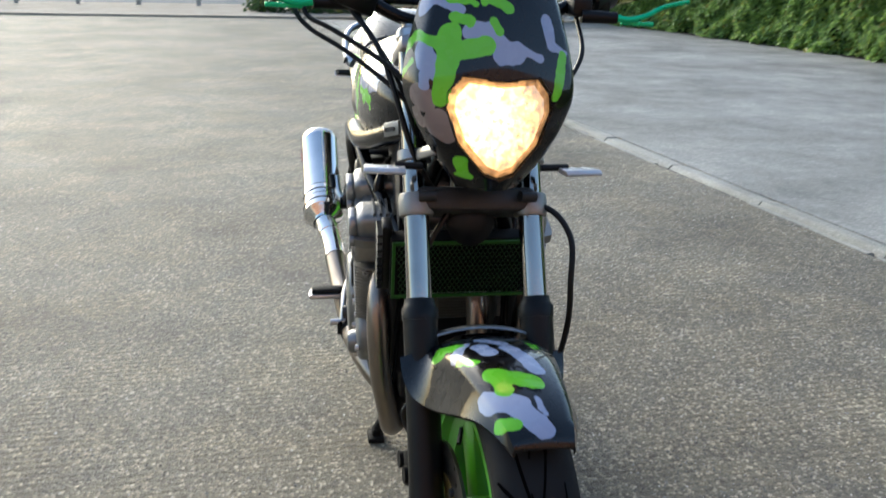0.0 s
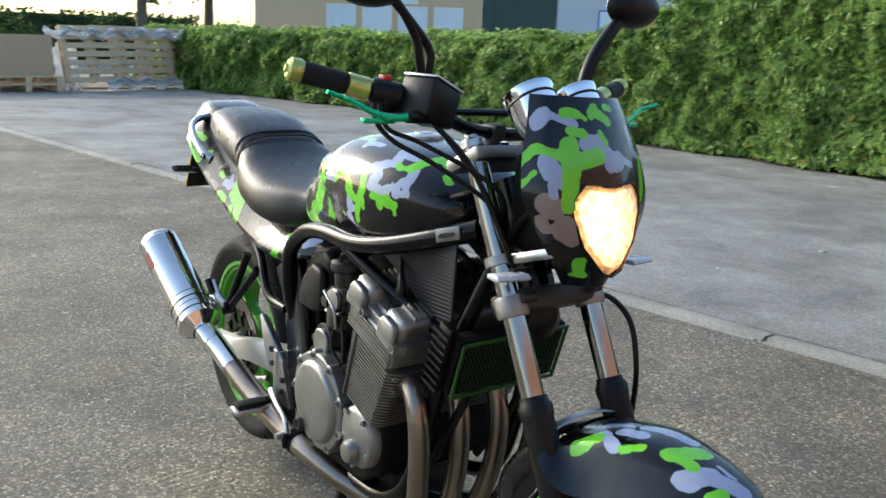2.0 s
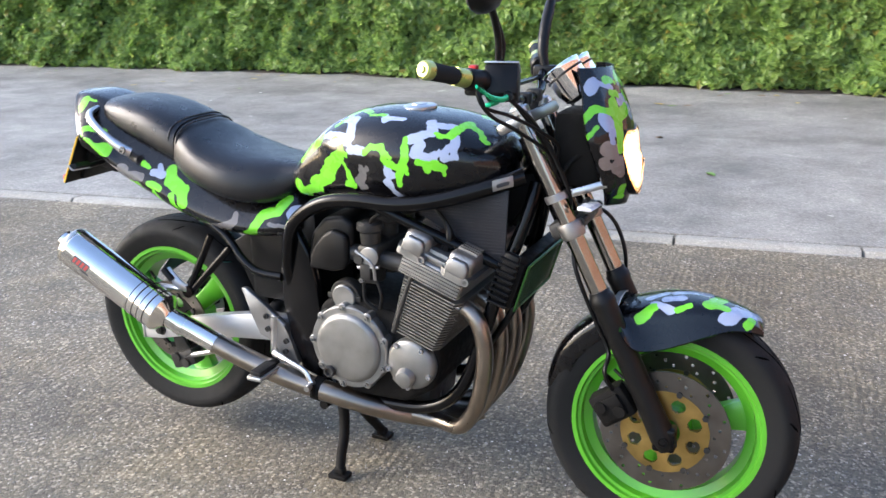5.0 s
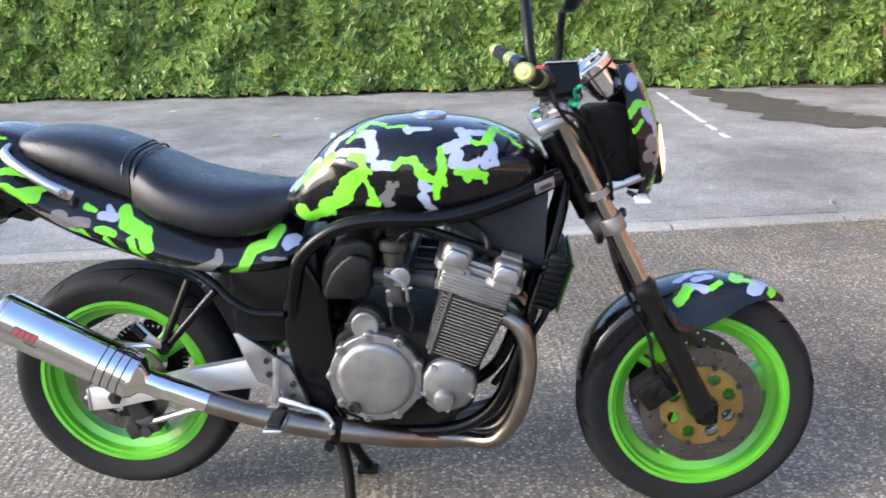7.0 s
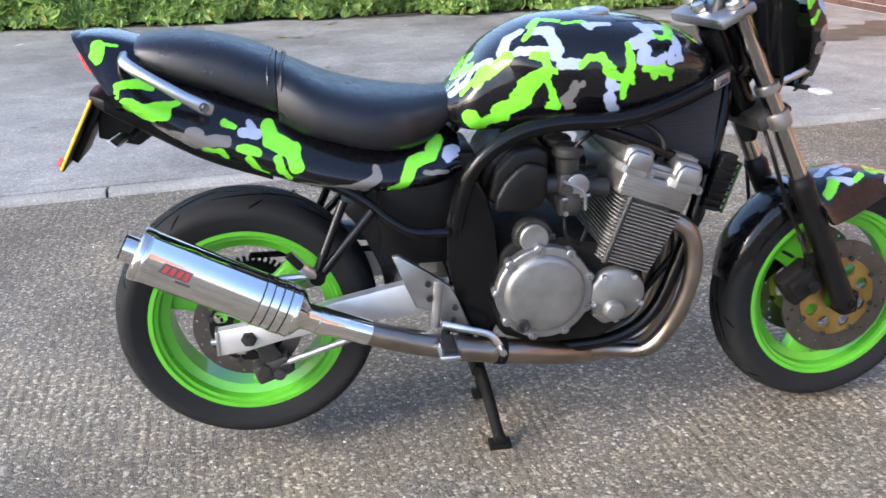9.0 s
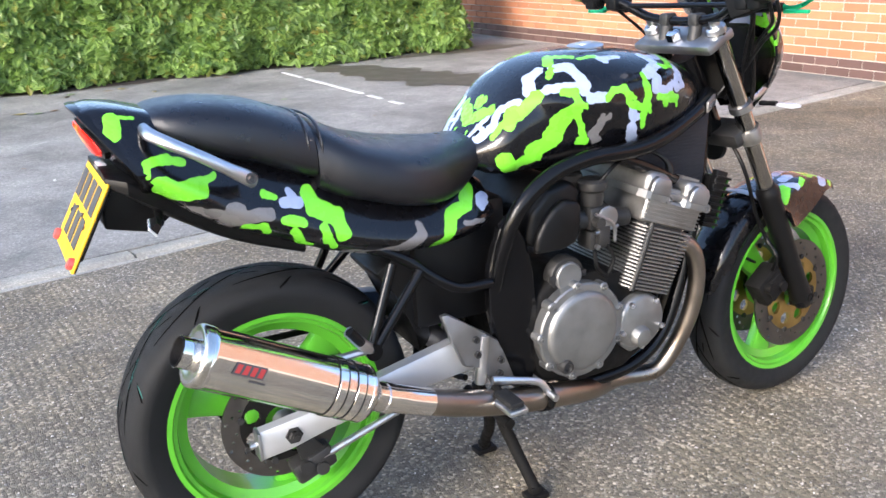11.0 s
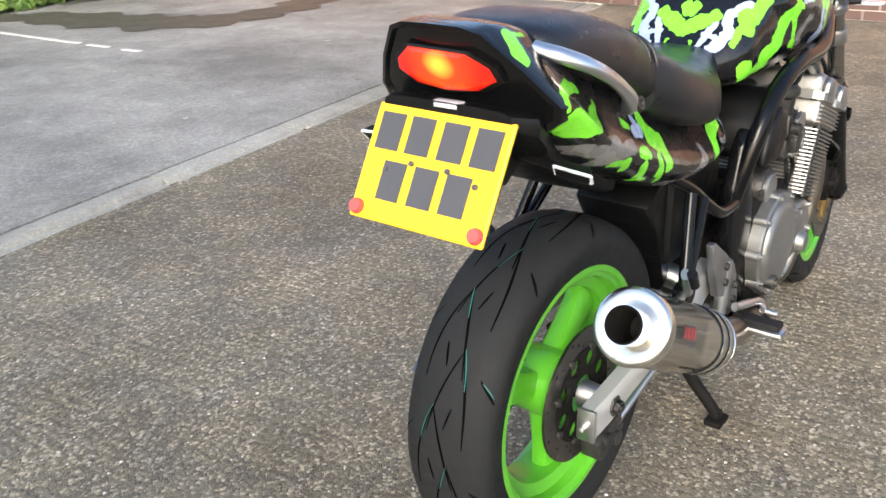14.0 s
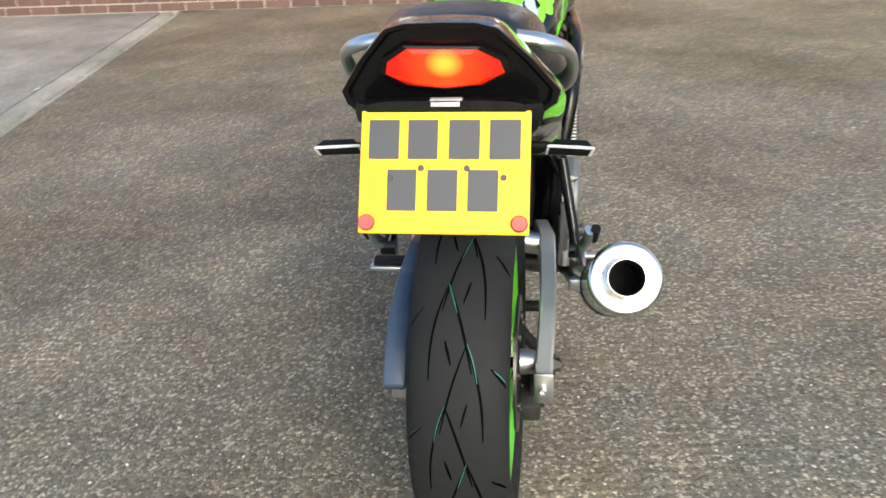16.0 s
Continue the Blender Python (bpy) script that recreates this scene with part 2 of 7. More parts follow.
TAIL_LIMEC = [(0.331, 0.0, 0.672, 0.355, 0.0, 0.689, 0.0118), (0.355, 0.0, 0.689, 0.373, 0.0, 0.723, 0.0130), (0.373, 0.0, 0.728, 0.420, 0.0, 0.741, 0.0118), (0.420, 0.0, 0.750, 0.443, 0.0, 0.778, 0.0130), (0.443, 0.0, 0.792, 0.450, 0.0, 0.780, 0.0071)]
TAIL_LILAC = [(0.030, 0.0, 0.819, 0.060, 0.0, 0.811, 0.0091), (0.044, 0.0, 0.834, 0.051, 0.0, 0.823, 0.0061), (0.457, 0.0, 0.739, 0.478, 0.0, 0.746, 0.0153)]
TAIL_GREY = [(-0.148, 0.0, 0.832, -0.121, 0.0, 0.833, 0.0068), (-0.122, 0.0, 0.827, -0.076, 0.0, 0.816, 0.0099), (-0.077, 0.0, 0.803, -0.043, 0.0, 0.806, 0.0137), (-0.043, 0.0, 0.808, -0.002, 0.0, 0.805, 0.0121), (-0.067, 0.0, 0.827, -0.055, 0.0, 0.823, 0.0121), (0.141, 0.0, 0.693, 0.210, 0.0, 0.680, 0.0130), (0.210, 0.0, 0.680, 0.268, 0.0, 0.688, 0.0142), (0.268, 0.0, 0.693, 0.294, 0.0, 0.705, 0.0118), (0.298, 0.0, 0.723, 0.301, 0.0, 0.709, 0.0094), (0.402, 0.0, 0.709, 0.450, 0.0, 0.706, 0.0047)]
FAIRING_LIME = [(1.231, -0.114, 1.025, 1.251, -0.098, 1.047, 0.0093), (1.251, -0.098, 1.047, 1.28, -0.067, 1.036, 0.0102), (1.244, -0.118, 0.99, 1.259, -0.107, 1.011, 0.0062), (1.278, -0.054, 1.051, 1.291, -0.06, 1.012, 0.0182), (1.29, -0.044, 1.028, 1.292, -0.003, 1.037, 0.0141), (1.291, -0.06, 1.012, 1.301, -0.069, 0.964, 0.014), (1.254, -0.05, 1.102, 1.261, -0.031, 1.1, 0.0092), (1.261, -0.031, 1.1, 1.268, -0.016, 1.093, 0.0051), (1.27, -0.045, 1.075, 1.277, -0.025, 1.069, 0.0081), (1.266, -0.002, 1.1, 1.262, 0.007, 1.11, 0.0082), (1.267, 0.015, 1.1, 1.271, 0.032, 1.089, 0.0093), (1.259, 0.034, 1.111, 1.257, 0.048, 1.109, 0.0062), (1.28, 0.01, 1.069, 1.285, 0.018, 1.057, 0.0071)]
FAIRING_LIMEB = [(1.268, 0.12, 1.022, 1.283, 0.114, 0.984, 0.0096), (1.283, 0.114, 0.984, 1.291, 0.105, 0.964, 0.0084), (1.3, -0.038, 0.868, 1.294, -0.033, 0.849, 0.0112), (1.286, -0.041, 0.847, 1.298, -0.022, 0.846, 0.0052)]
FAIRING_LILAC = [(1.237, -0.088, 1.087, 1.24, -0.08, 1.098, 0.0134), (1.246, -0.074, 1.099, 1.268, -0.036, 1.084, 0.0072), (1.272, -0.094, 1.029, 1.28, -0.091, 1.014, 0.0151), (1.278, -0.091, 1.018, 1.292, -0.072, 0.999, 0.015), (1.286, -0.092, 0.994, 1.29, -0.092, 0.98, 0.009), (1.283, -0.022, 1.056, 1.285, 0.003, 1.057, 0.0142), (1.288, 0.011, 1.049, 1.293, 0.023, 1.034, 0.0122), (1.296, 0.023, 1.026, 1.293, 0.041, 1.026, 0.0173), (1.29, 0.046, 1.034, 1.286, 0.08, 1.02, 0.0072), (1.258, 0.094, 1.073, 1.271, 0.101, 1.037, 0.0095), (1.271, 0.101, 1.037, 1.264, 0.125, 1.024, 0.0074)]
FAIRING_GREY = [(1.285, -0.103, 0.965, 1.293, -0.092, 0.959, 0.0185), (1.277, -0.099, 0.935, 1.28, -0.095, 0.927, 0.0126), (1.299, -0.075, 0.927, 1.305, -0.059, 0.915, 0.0205)]
MUD_LIME = [(1.362, -0.081, 0.582, 1.385, -0.058, 0.600, 0.0125), (1.383, -0.050, 0.603, 1.386, -0.045, 0.604, 0.009), (1.440, -0.056, 0.607, 1.464, -0.037, 0.614, 0.0075), (1.503, -0.017, 0.614, 1.520, 0.034, 0.606, 0.0165), (1.500, -0.018, 0.615, 1.535, -0.007, 0.608, 0.013), (1.583, -0.048, 0.578, 1.592, -0.004, 0.584, 0.0105), (1.385, 0.060, 0.600, 1.415, 0.062, 0.604, 0.010)]
MUD_LILAC = [(1.388, -0.040, 0.607, 1.425, -0.058, 0.605, 0.0115), (1.412, -0.020, 0.615, 1.440, -0.012, 0.620, 0.014), (1.370, -0.012, 0.607, 1.400, 0.012, 0.615, 0.011), (1.425, 0.020, 0.618, 1.490, 0.046, 0.607, 0.0145), (1.545, -0.044, 0.597, 1.563, 0.004, 0.599, 0.0185), (1.565, 0.000, 0.598, 1.595, 0.030, 0.577, 0.0175), (1.552, 0.030, 0.594, 1.575, 0.040, 0.586, 0.009)]

RUBBER = material("tyre_rubber", (0.0135, 0.0138, 0.0142), 0.7, 0, 0.35, 30, 0.3, 500, spec=0.15)
LIME_PAINT = material("lime_wheel_paint", (0.09, 0.365, 0.018), 0.35, 0, 0.12, 25, coat=0.4)
BLACK_SATIN = material("black_satin_frame_paint", (0.003, 0.003, 0.0035), 0.2, 0, 0.3, 40, spec=0.22)
BLACK_PLASTIC = material("black_plastic", (0.003, 0.003, 0.0033), 0.42, 0, 0.3, 50, 0.15, 400, spec=0.25)
CHROME = material("chrome", (0.82, 0.82, 0.84), 0.09, 1.0, 0.05, 20)
POLISHED = material("polished_steel", (0.78, 0.765, 0.745), 0.11, 1.0, 0.08, 15)
HEADER = material("heat_tinted_steel", (0.255, 0.222, 0.19), 0.33, 1.0, 0.35, 12, 0.15, 120)
ENGINE = material("cast_engine_aluminium", (0.235, 0.235, 0.23), 0.46, 0.85, 0.25, 40, 0.25, 350)
CASTING = material("dull_head_casting", (0.28, 0.272, 0.26), 0.44, 0.9, 0.4, 35, 0.4, 250)
ALU_DULL = material("weathered_aluminium", (0.33, 0.33, 0.335), 0.42, 1.0, 0.2, 30, 0.2, 300)
FORK_CHROME = material("worn_hard_chrome", (0.33, 0.315, 0.295), 0.14, 1.0, 0.2, 14)
ALU_MATTE = material("satin_swingarm_aluminium", (0.60, 0.60, 0.60), 0.5, 0.7, 0.12, 30, 0.1, 300)
BLUE_PLASTIC = material("blue_grey_plastic", (0.03, 0.05, 0.085), 0.45, 0, 0.2, 40)
ENGINE_DARK = material("grimy_dark_casting", (0.035, 0.034, 0.033), 0.5, 0.5, 0.4, 35, 0.4, 250)
ALU = material("brushed_aluminium", (0.56, 0.56, 0.57), 0.34, 1.0, 0.12, 30, 0.1, 300)
VINYL = material("black_vinyl", (0.005, 0.005, 0.0065), 0.32, 0, 0.2, 30, 0.3, 900)
GOLD = material("gold_anodised", (0.42, 0.29, 0.10), 0.36, 1.0, 0.55, 22, 0.2, 120)
DISC_STEEL = material("brake_disc_steel", (0.15, 0.138, 0.128), 0.36, 1.0, 0.3, 30, 0.2, 300)
GREEN_ANOD = material("green_anodised", (0.02, 0.50, 0.22), 0.3, 0.6, 0.1, 30)
YELLOW = material("yellow_reflective_plate", (0.80, 0.46, 0.008), 0.4, 0, 0.05, 30)
INK = material("dark_print", (0.05, 0.05, 0.055), 0.5, 0, 0.1, 30)
REDPRINT = material("red_print", (0.34, 0.03, 0.03), 0.4, 0, 0.1, 30)
RED_REFLECTOR = material("red_reflector", (0.5, 0.07, 0.06), 0.3, 0, 0.2, 60)
GRIME = material("greasy_black", (0.006, 0.0055, 0.005), 0.72, 0.0, 0.5, 60, 0.4, 200, spec=0.15)
WHITE_PLASTIC = material("pale_indicator_plastic", (0.55, 0.56, 0.58), 0.25, 0.2, 0.1, 40)
GOLD_GREEN = material("lime_anodised_bar_end", (0.42, 0.46, 0.14), 0.3, 0.7, 0.15, 40)
RED_SWITCH = material("red_switch", (0.5, 0.02, 0.02), 0.4)
LAMP_GLOW = emitter("headlamp_glow", (1.0, 0.50, 0.15), 1.6)
LAMP_RIM = emitter("headlamp_reflector_glow", (1.0, 0.46, 0.15), 0.16, (0.45, 0.30, 0.18))
for mm, hot, cool, size, reach in ((LAMP_GLOW, 5.0, 0.40, 60.0, 13.0), (LAMP_RIM, 0.7, 0.22, 90.0, 12.0)):
    nt = mm.node_tree
    tc = nt.nodes.new("ShaderNodeTexCoord")
    vo = node(nt, "ShaderNodeTexVoronoi", Scale=size)
    nz = node(nt, "ShaderNodeTexNoise", Scale=95.0, Detail=3.0)
    off = nt.nodes.new("ShaderNodeVectorMath")
    off.operation = "SUBTRACT"
    nt.links.new(tc.outputs["Object"], off.inputs[0])
    off.inputs[1].default_value = (1.32, -0.012, 0.935)
    ln = nt.nodes.new("ShaderNodeVectorMath")
    ln.operation = "LENGTH"
    nt.links.new(off.outputs[0], ln.inputs[0])
    nt.links.new(tc.outputs["Object"], vo.inputs["Vector"])
    nt.links.new(tc.outputs["Object"], nz.inputs["Vector"])
    fall = math_node(nt, "POWER", math_node(nt, "SUBTRACT", 1.0, math_node(nt, "MULTIPLY", ln.outputs["Value"], reach * 0.72), True), 1.4)
    rag = math_node(nt, "ADD", math_node(nt, "MULTIPLY", math_node(nt, "MULTIPLY", math_node(nt, "SUBTRACT", nz.outputs["Fac"], 0.32, True), 3.4), math_node(nt, "ADD", vo.outputs["Color"], 0.35)), 0.24)
    power = math_node(nt, "ADD", math_node(nt, "MULTIPLY", math_node(nt, "MULTIPLY", fall, rag), hot), math_node(nt, "MULTIPLY", rag, cool))
    nt.links.new(power, nt.nodes["Principled BSDF"].inputs["Emission Strength"])
TAIL_RED = emitter("tail_lens_lit", (1.0, 0.02, 0.005), 0.2, (0.55, 0.01, 0.005))
nt = TAIL_RED.node_tree
tc = nt.nodes.new("ShaderNodeTexCoord")
off = nt.nodes.new("ShaderNodeVectorMath")
off.operation = "SUBTRACT"
nt.links.new(tc.outputs["Object"], off.inputs[0])
off.inputs[1].default_value = (-0.275, -0.003, 0.960)
scl = nt.nodes.new("ShaderNodeVectorMath")
scl.operation = "MULTIPLY"
nt.links.new(off.outputs[0], scl.inputs[0])
scl.inputs[1].default_value = (0.0, 1.0, 1.25)
dist = nt.nodes.new("ShaderNodeVectorMath")
dist.operation = "LENGTH"
nt.links.new(scl.outputs[0], dist.inputs[0])
glow = nt.nodes.new("ShaderNodeValToRGB")
glow.color_ramp.elements[0].color, glow.color_ramp.elements[0].position = (1.0, 0.55, 0.05, 1), 0.05
glow.color_ramp.elements[1].color, glow.color_ramp.elements[1].position = (0.16, 0.003, 0.001, 1), 0.62
mid_ = glow.color_ramp.elements.new(0.26)
mid_.color = (0.75, 0.05, 0.006, 1)
nt.links.new(math_node(nt, "MULTIPLY", dist.outputs["Value"], 10.0), glow.inputs[0])
nt.links.new(glow.outputs[0], nt.nodes["Principled BSDF"].inputs["Emission Color"])
nt.nodes["Principled BSDF"].inputs["Emission Strength"].default_value = 0.55


# ---- mesh helpers ----
def link_mesh(name, bm, mat, smooth=True, angle=40):
    bmesh.ops.recalc_face_normals(bm, faces=bm.faces[:])
    me = bpy.data.meshes.new(name)
    if smooth:
        for f in bm.faces:
            f.smooth = True
        cut = math.cos(radians(angle))
        for e in bm.edges:
            if len(e.link_faces) == 2 and e.link_faces[0].normal.dot(e.link_faces[1].normal) < cut:
                e.smooth = False
    bm.to_mesh(me)
    bm.free()
    me.materials.append(mat)
    return new(name, me)


def part(name, bm, mat, parent, label="", m=None, smooth=True, angle=40):
    if m is not None:
        bm.transform(m)
    ob = link_mesh(name, bm, mat, smooth, angle)
    ob.parent = parent
    if label:
        ob["label"] = label
    return ob


def join(*meshes):
    out = bmesh.new()
    for bm in meshes:
        me = bpy.data.meshes.new("tmp")
        bm.to_mesh(me)
        bm.free()
        out.from_mesh(me)
        bpy.data.meshes.remove(me)
    return out


def box(x0, x1, y0, y1, z0, z1, bevel=0.004, m=None, segs=2):
    bm = bmesh.new()
    bmesh.ops.create_cube(bm, size=1)
    bmesh.ops.transform(bm, matrix=Matrix.Translation(((x0 + x1) / 2, (y0 + y1) / 2, (z0 + z1) / 2)) @ Matrix.Diagonal((x1 - x0, y1 - y0, z1 - z0, 1)), verts=bm.verts)
    if bevel:
        bmesh.ops.bevel(bm, geom=bm.edges[:], offset=bevel, segments=segs, affect="EDGES", profile=0.5)
    if m is not None:
        bm.transform(m)
    return bm


def prism(points, y0, y1, bevel=0.004, segs=2):
    """A plate with its outline in x, z, between y0 and y1."""
    bm = bmesh.new()
    a = [bm.verts.new((x, y0, z)) for x, z in points]
    b = [bm.verts.new((x, y1, z)) for x, z in points]
    n = len(points)
    bm.faces.new(a)
    bm.faces.new(b[::-1])
    for i in range(n):
        bm.faces.new((a[i], b[i], b[(i + 1) % n], a[(i + 1) % n]))
    if bevel:
        bmesh.ops.bevel(bm, geom=[e for e in bm.edges], offset=bevel, segments=segs, affect="EDGES", profile=0.5)
    return bm


def smooth_path(points, steps=6):
    pts = [Vector(p) for p in points]
    if len(pts) < 3:
        return pts
    ext = [2 * pts[0] - pts[1]] + pts + [2 * pts[-1] - pts[-2]]
    out = []
    for i in range(1, len(ext) - 2):
        p0, p1, p2, p3 = ext[i - 1:i + 3]
        for s in range(steps):
            t = s / steps
            out.append(0.5 * (2 * p1 + (p2 - p0) * t + (2 * p0 - 5 * p1 + 4 * p2 - p3) * t * t + (3 * p1 - p0 - 3 * p2 + p3) * t ** 3))
    return out + [pts[-1]]


def tube(points, radius, segs=12, steps=6, caps=True, flat=1.0):
    """A tube along a smooth path; radius may be a list along the given points. flat squashes it sideways."""
    path = smooth_path(points, steps)
    if isinstance(radius, (int, float)):
        rad = [radius] * len(path)
    else:
        rad = [float(q) for q in np.interp(np.linspace(0, 1, len(path)), np.linspace(0, 1, len(radius)), radius)]
    bm = bmesh.new()
    up = Vector((0, 0, 1))
    rings = []
    d0 = (path[1] - path[0]).normalized()
    side = d0.cross(up) if abs(d0.z) < 0.95 else d0.cross(Vector((0, 1, 0)))
    side.normalize()
    for i, p in enumerate(path):
        d = (path[min(i + 1, len(path) - 1)] - path[max(i - 1, 0)]).normalized()
        side = (side - d * side.dot(d)).normalized()
        nrm = d.cross(side)
        rings.append([bm.verts.new(p + rad[i] * (math.cos(2 * math.pi * k / segs) * side * flat + math.sin(2 * math.pi * k / segs) * nrm)) for k in range(segs)])
    for a, b in zip(rings, rings[1:]):
        for k in range(segs):
            bm.faces.new((a[k], a[(k + 1) % segs], b[(k + 1) % segs], b[k]))
    if caps:
        bm.faces.new(rings[0][::-1])
        bm.faces.new(rings[-1])
    return bm


def rod(a, b, radius, segs=12, r2=None):
    return tube([a, b], [radius, radius if r2 is None else r2], segs)


def lathe(profile, centre=(0, 0, 0), axis=(0, 1, 0), segs=64, closed=False):
    """Turns a profile of (along the axis, radius) round the axis."""
    ax = Vector(axis).normalized()
    u = ax.cross(Vector((0, 0, 1)) if abs(ax.z) < 0.9 else Vector((1, 0, 0))).normalized()
    v = ax.cross(u)
    c = Vector(centre)
    bm = bmesh.new()
    rings = []
    for h, r in profile:
        if r < 1e-6:
            rings.append([bm.verts.new(c + ax * h)] * segs)
        else:
            rings.append([bm.verts.new(c + ax * h + r * (math.cos(2 * math.pi * k / segs) * u + math.sin(2 * math.pi * k / segs) * v)) for k in range(segs)])
    pairs = list(zip(rings, rings[1:])) + ([(rings[-1], rings[0])] if closed else [])
    for a, b in pairs:
        for k in range(segs):
            vs = []
            for w in (a[k], a[(k + 1) % segs], b[(k + 1) % segs], b[k]):
                if w not in vs:
                    vs.append(w)
            if len(vs) > 2:
                bm.faces.new(vs)
    return bm


def loft(rings, caps=True, closed=True):
    bm = bmesh.new()
    vs = [[bm.verts.new(p) for p in ring] for ring in rings]
    n = len(vs[0])
    for a, b in zip(vs, vs[1:]):
        for k in range(n if closed else n - 1):
            bm.faces.new((a[k], a[(k + 1) % n], b[(k + 1) % n], b[k]))
    if caps:
        bm.faces.new(vs[0][::-1])
        bm.faces.new(vs[-1])
    return bm


def interp_rows(rows, count):
    """Smoothly resamples rows of numbers by their first column."""
    rows = np.array(rows, float)
    xs = np.linspace(rows[0, 0], rows[-1, 0], count)
    out = []
    for x in xs:
        i = int(np.clip(np.searchsorted(rows[:, 0], x) - 1, 0, len(rows) - 2))
        p1, p2 = rows[i], rows[i + 1]
        p0, p3 = rows[max(i - 1, 0)], rows[min(i + 2, len(rows) - 1)]
        h = p2[0] - p1[0]
        t = (x - p1[0]) / h
        m1 = (p2 - p0) / max(p2[0] - p0[0], 1e-6) * h
        m2 = (p3 - p1) / max(p3[0] - p1[0], 1e-6) * h
        v = (2 * t ** 3 - 3 * t * t + 1) * p1 + (t ** 3 - 2 * t * t + t) * m1 + (3 * t * t - 2 * t ** 3) * p2 + (t ** 3 - t * t) * m2
        v[0] = x
        out.append(v)
    return out


def body(rows, count=24, segs=28, power=2.6, low=None, taper=0.0):
    """A rounded body along x from rows of (x, z low, z high, half width); superellipse sections, with another power below, narrowed upwards by taper."""
    rings = []
    for x, z0, z1, w in interp_rows(rows, count):
        ring = []
        zc, h = (z0 + z1) / 2, (z1 - z0) / 2
        for k in range(segs):
            a = 2 * math.pi * k / segs
            c, s = math.cos(a), math.sin(a)
            p = power if (s >= 0 or low is None) else low
            zn = math.copysign(abs(s) ** (2 / p), s)
            ring.append((x, math.copysign(abs(c) ** (2 / p), c) * w * (1 - taper * max(0.0, zn + 0.3) / 1.3), zc + zn * h))
        rings.append(ring)
    return loft(rings)


# ---- ground ----
def ground_material(name, tones, stone, wear, rough=0.85, bump=0.6, stain=(0.6, 0.6, 0.6), dust=(1.0, 1.0, 1.0), grooves=0.0, spec=0.5):
    """Aggregate set in a dark or pale matrix: tones are three stone colors, stone the grain size in metres."""
    m = bpy.data.materials.new(name)
    m.use_nodes = True
    nt = m.node_tree
    b = nt.nodes["Principled BSDF"]
    tc = nt.nodes.new("ShaderNodeTexCoord")
    v = node(nt, "ShaderNodeTexVoronoi", Scale=1 / stone, Randomness=1.0)
    nt.links.new(tc.outputs["Object"], v.inputs["Vector"])
    edge = nt.nodes.new("ShaderNodeTexVoronoi")
    edge.feature = "DISTANCE_TO_EDGE"
    edge.inputs["Scale"].default_value = 1 / stone
    nt.links.new(tc.outputs["Object"], edge.inputs["Vector"])
    sep = nt.nodes.new("ShaderNodeSeparateColor")
    nt.links.new(v.outputs["Color"], sep.inputs[0])
    ramp = nt.nodes.new("ShaderNodeValToRGB")
    ramp.color_ramp.elements[0].color, ramp.color_ramp.elements[0].position = (*tones[0], 1), 0.1
    ramp.color_ramp.elements[1].color, ramp.color_ramp.elements[1].position = (*tones[2], 1), 0.97
    el = ramp.color_ramp.elements.new(0.72)
    el.color = (*tones[1], 1)
    nt.links.new(sep.outputs[0], ramp.inputs[0])
    big = node(nt, "ShaderNodeTexNoise", Scale=0.9, Detail=8.0, Roughness=0.62)
    nt.links.new(tc.outputs["Object"], big.inputs["Vector"])
    mid = node(nt, "ShaderNodeTexNoise", Scale=9.0, Detail=8.0, Roughness=0.7)
    nt.links.new(tc.outputs["Object"], mid.inputs["Vector"])
    cut = node(nt, "ShaderNodeMapRange")
    for key, value in (("From Min", -0.06), ("From Max", 0.16)):
        cut.inputs[key].default_value = value
    nt.links.new(edge.outputs["Distance"], cut.inputs["Value"])
    c = mix_node(nt, cut.outputs[0], wear, ramp.outputs[0])
    soft = node(nt, "ShaderNodeMapRange")
    for key, value in (("From Min", 0.35), ("From Max", 0.68), ("To Min", 0.0), ("To Max", 0.5)):
        soft.inputs[key].default_value = value
    nt.links.new(mid.outputs["Fac"], soft.inputs["Value"])
    c = mix_node(nt, soft.outputs[0], c, wear)
    mul = nt.nodes.new("ShaderNodeMix")
    mul.data_type, mul.blend_type = "RGBA", "MULTIPLY"
    r2 = nt.nodes.new("ShaderNodeValToRGB")
    r2.color_ramp.elements[0].color, r2.color_ramp.elements[0].position = (*stain, 1), 0.36
    r2.color_ramp.elements[1].color, r2.color_ramp.elements[1].position = (1, 1, 1, 1), 0.6
    nt.links.new(big.outputs["Fac"], r2.inputs[0])
    mul.inputs[0].default_value = 1.0
    nt.links.new(c, mul.inputs[6])
    nt.links.new(r2.outputs[0], mul.inputs[7])
    # pale dusty drifts a hand to a metre wide over the stains
    drift = node(nt, "ShaderNodeTexNoise", Scale=2.6, Detail=9.0, Roughness=0.72, Distortion=0.6)
    nt.links.new(tc.outputs["Object"], drift.inputs["Vector"])
    r3 = nt.nodes.new("ShaderNodeValToRGB")
    r3.color_ramp.elements[0].color, r3.color_ramp.elements[0].position = (0.86, 0.85, 0.83, 1), 0.38
    r3.color_ramp.elements[1].color, r3.color_ramp.elements[1].position = (*dust, 1), 0.66
    nt.links.new(drift.outputs["Fac"], r3.inputs[0])
    mul2 = nt.nodes.new("ShaderNodeMix")
    mul2.data_type, mul2.blend_type = "RGBA", "MULTIPLY"
    mul2.inputs[0].default_value = 1.0
    nt.links.new(mul.outputs[2], mul2.inputs[6])
    nt.links.new(r3.outputs[0], mul2.inputs[7])
    nt.links.new(mul2.outputs[2], b.inputs["Base Color"])
    b.inputs["Roughness"].default_value = rough
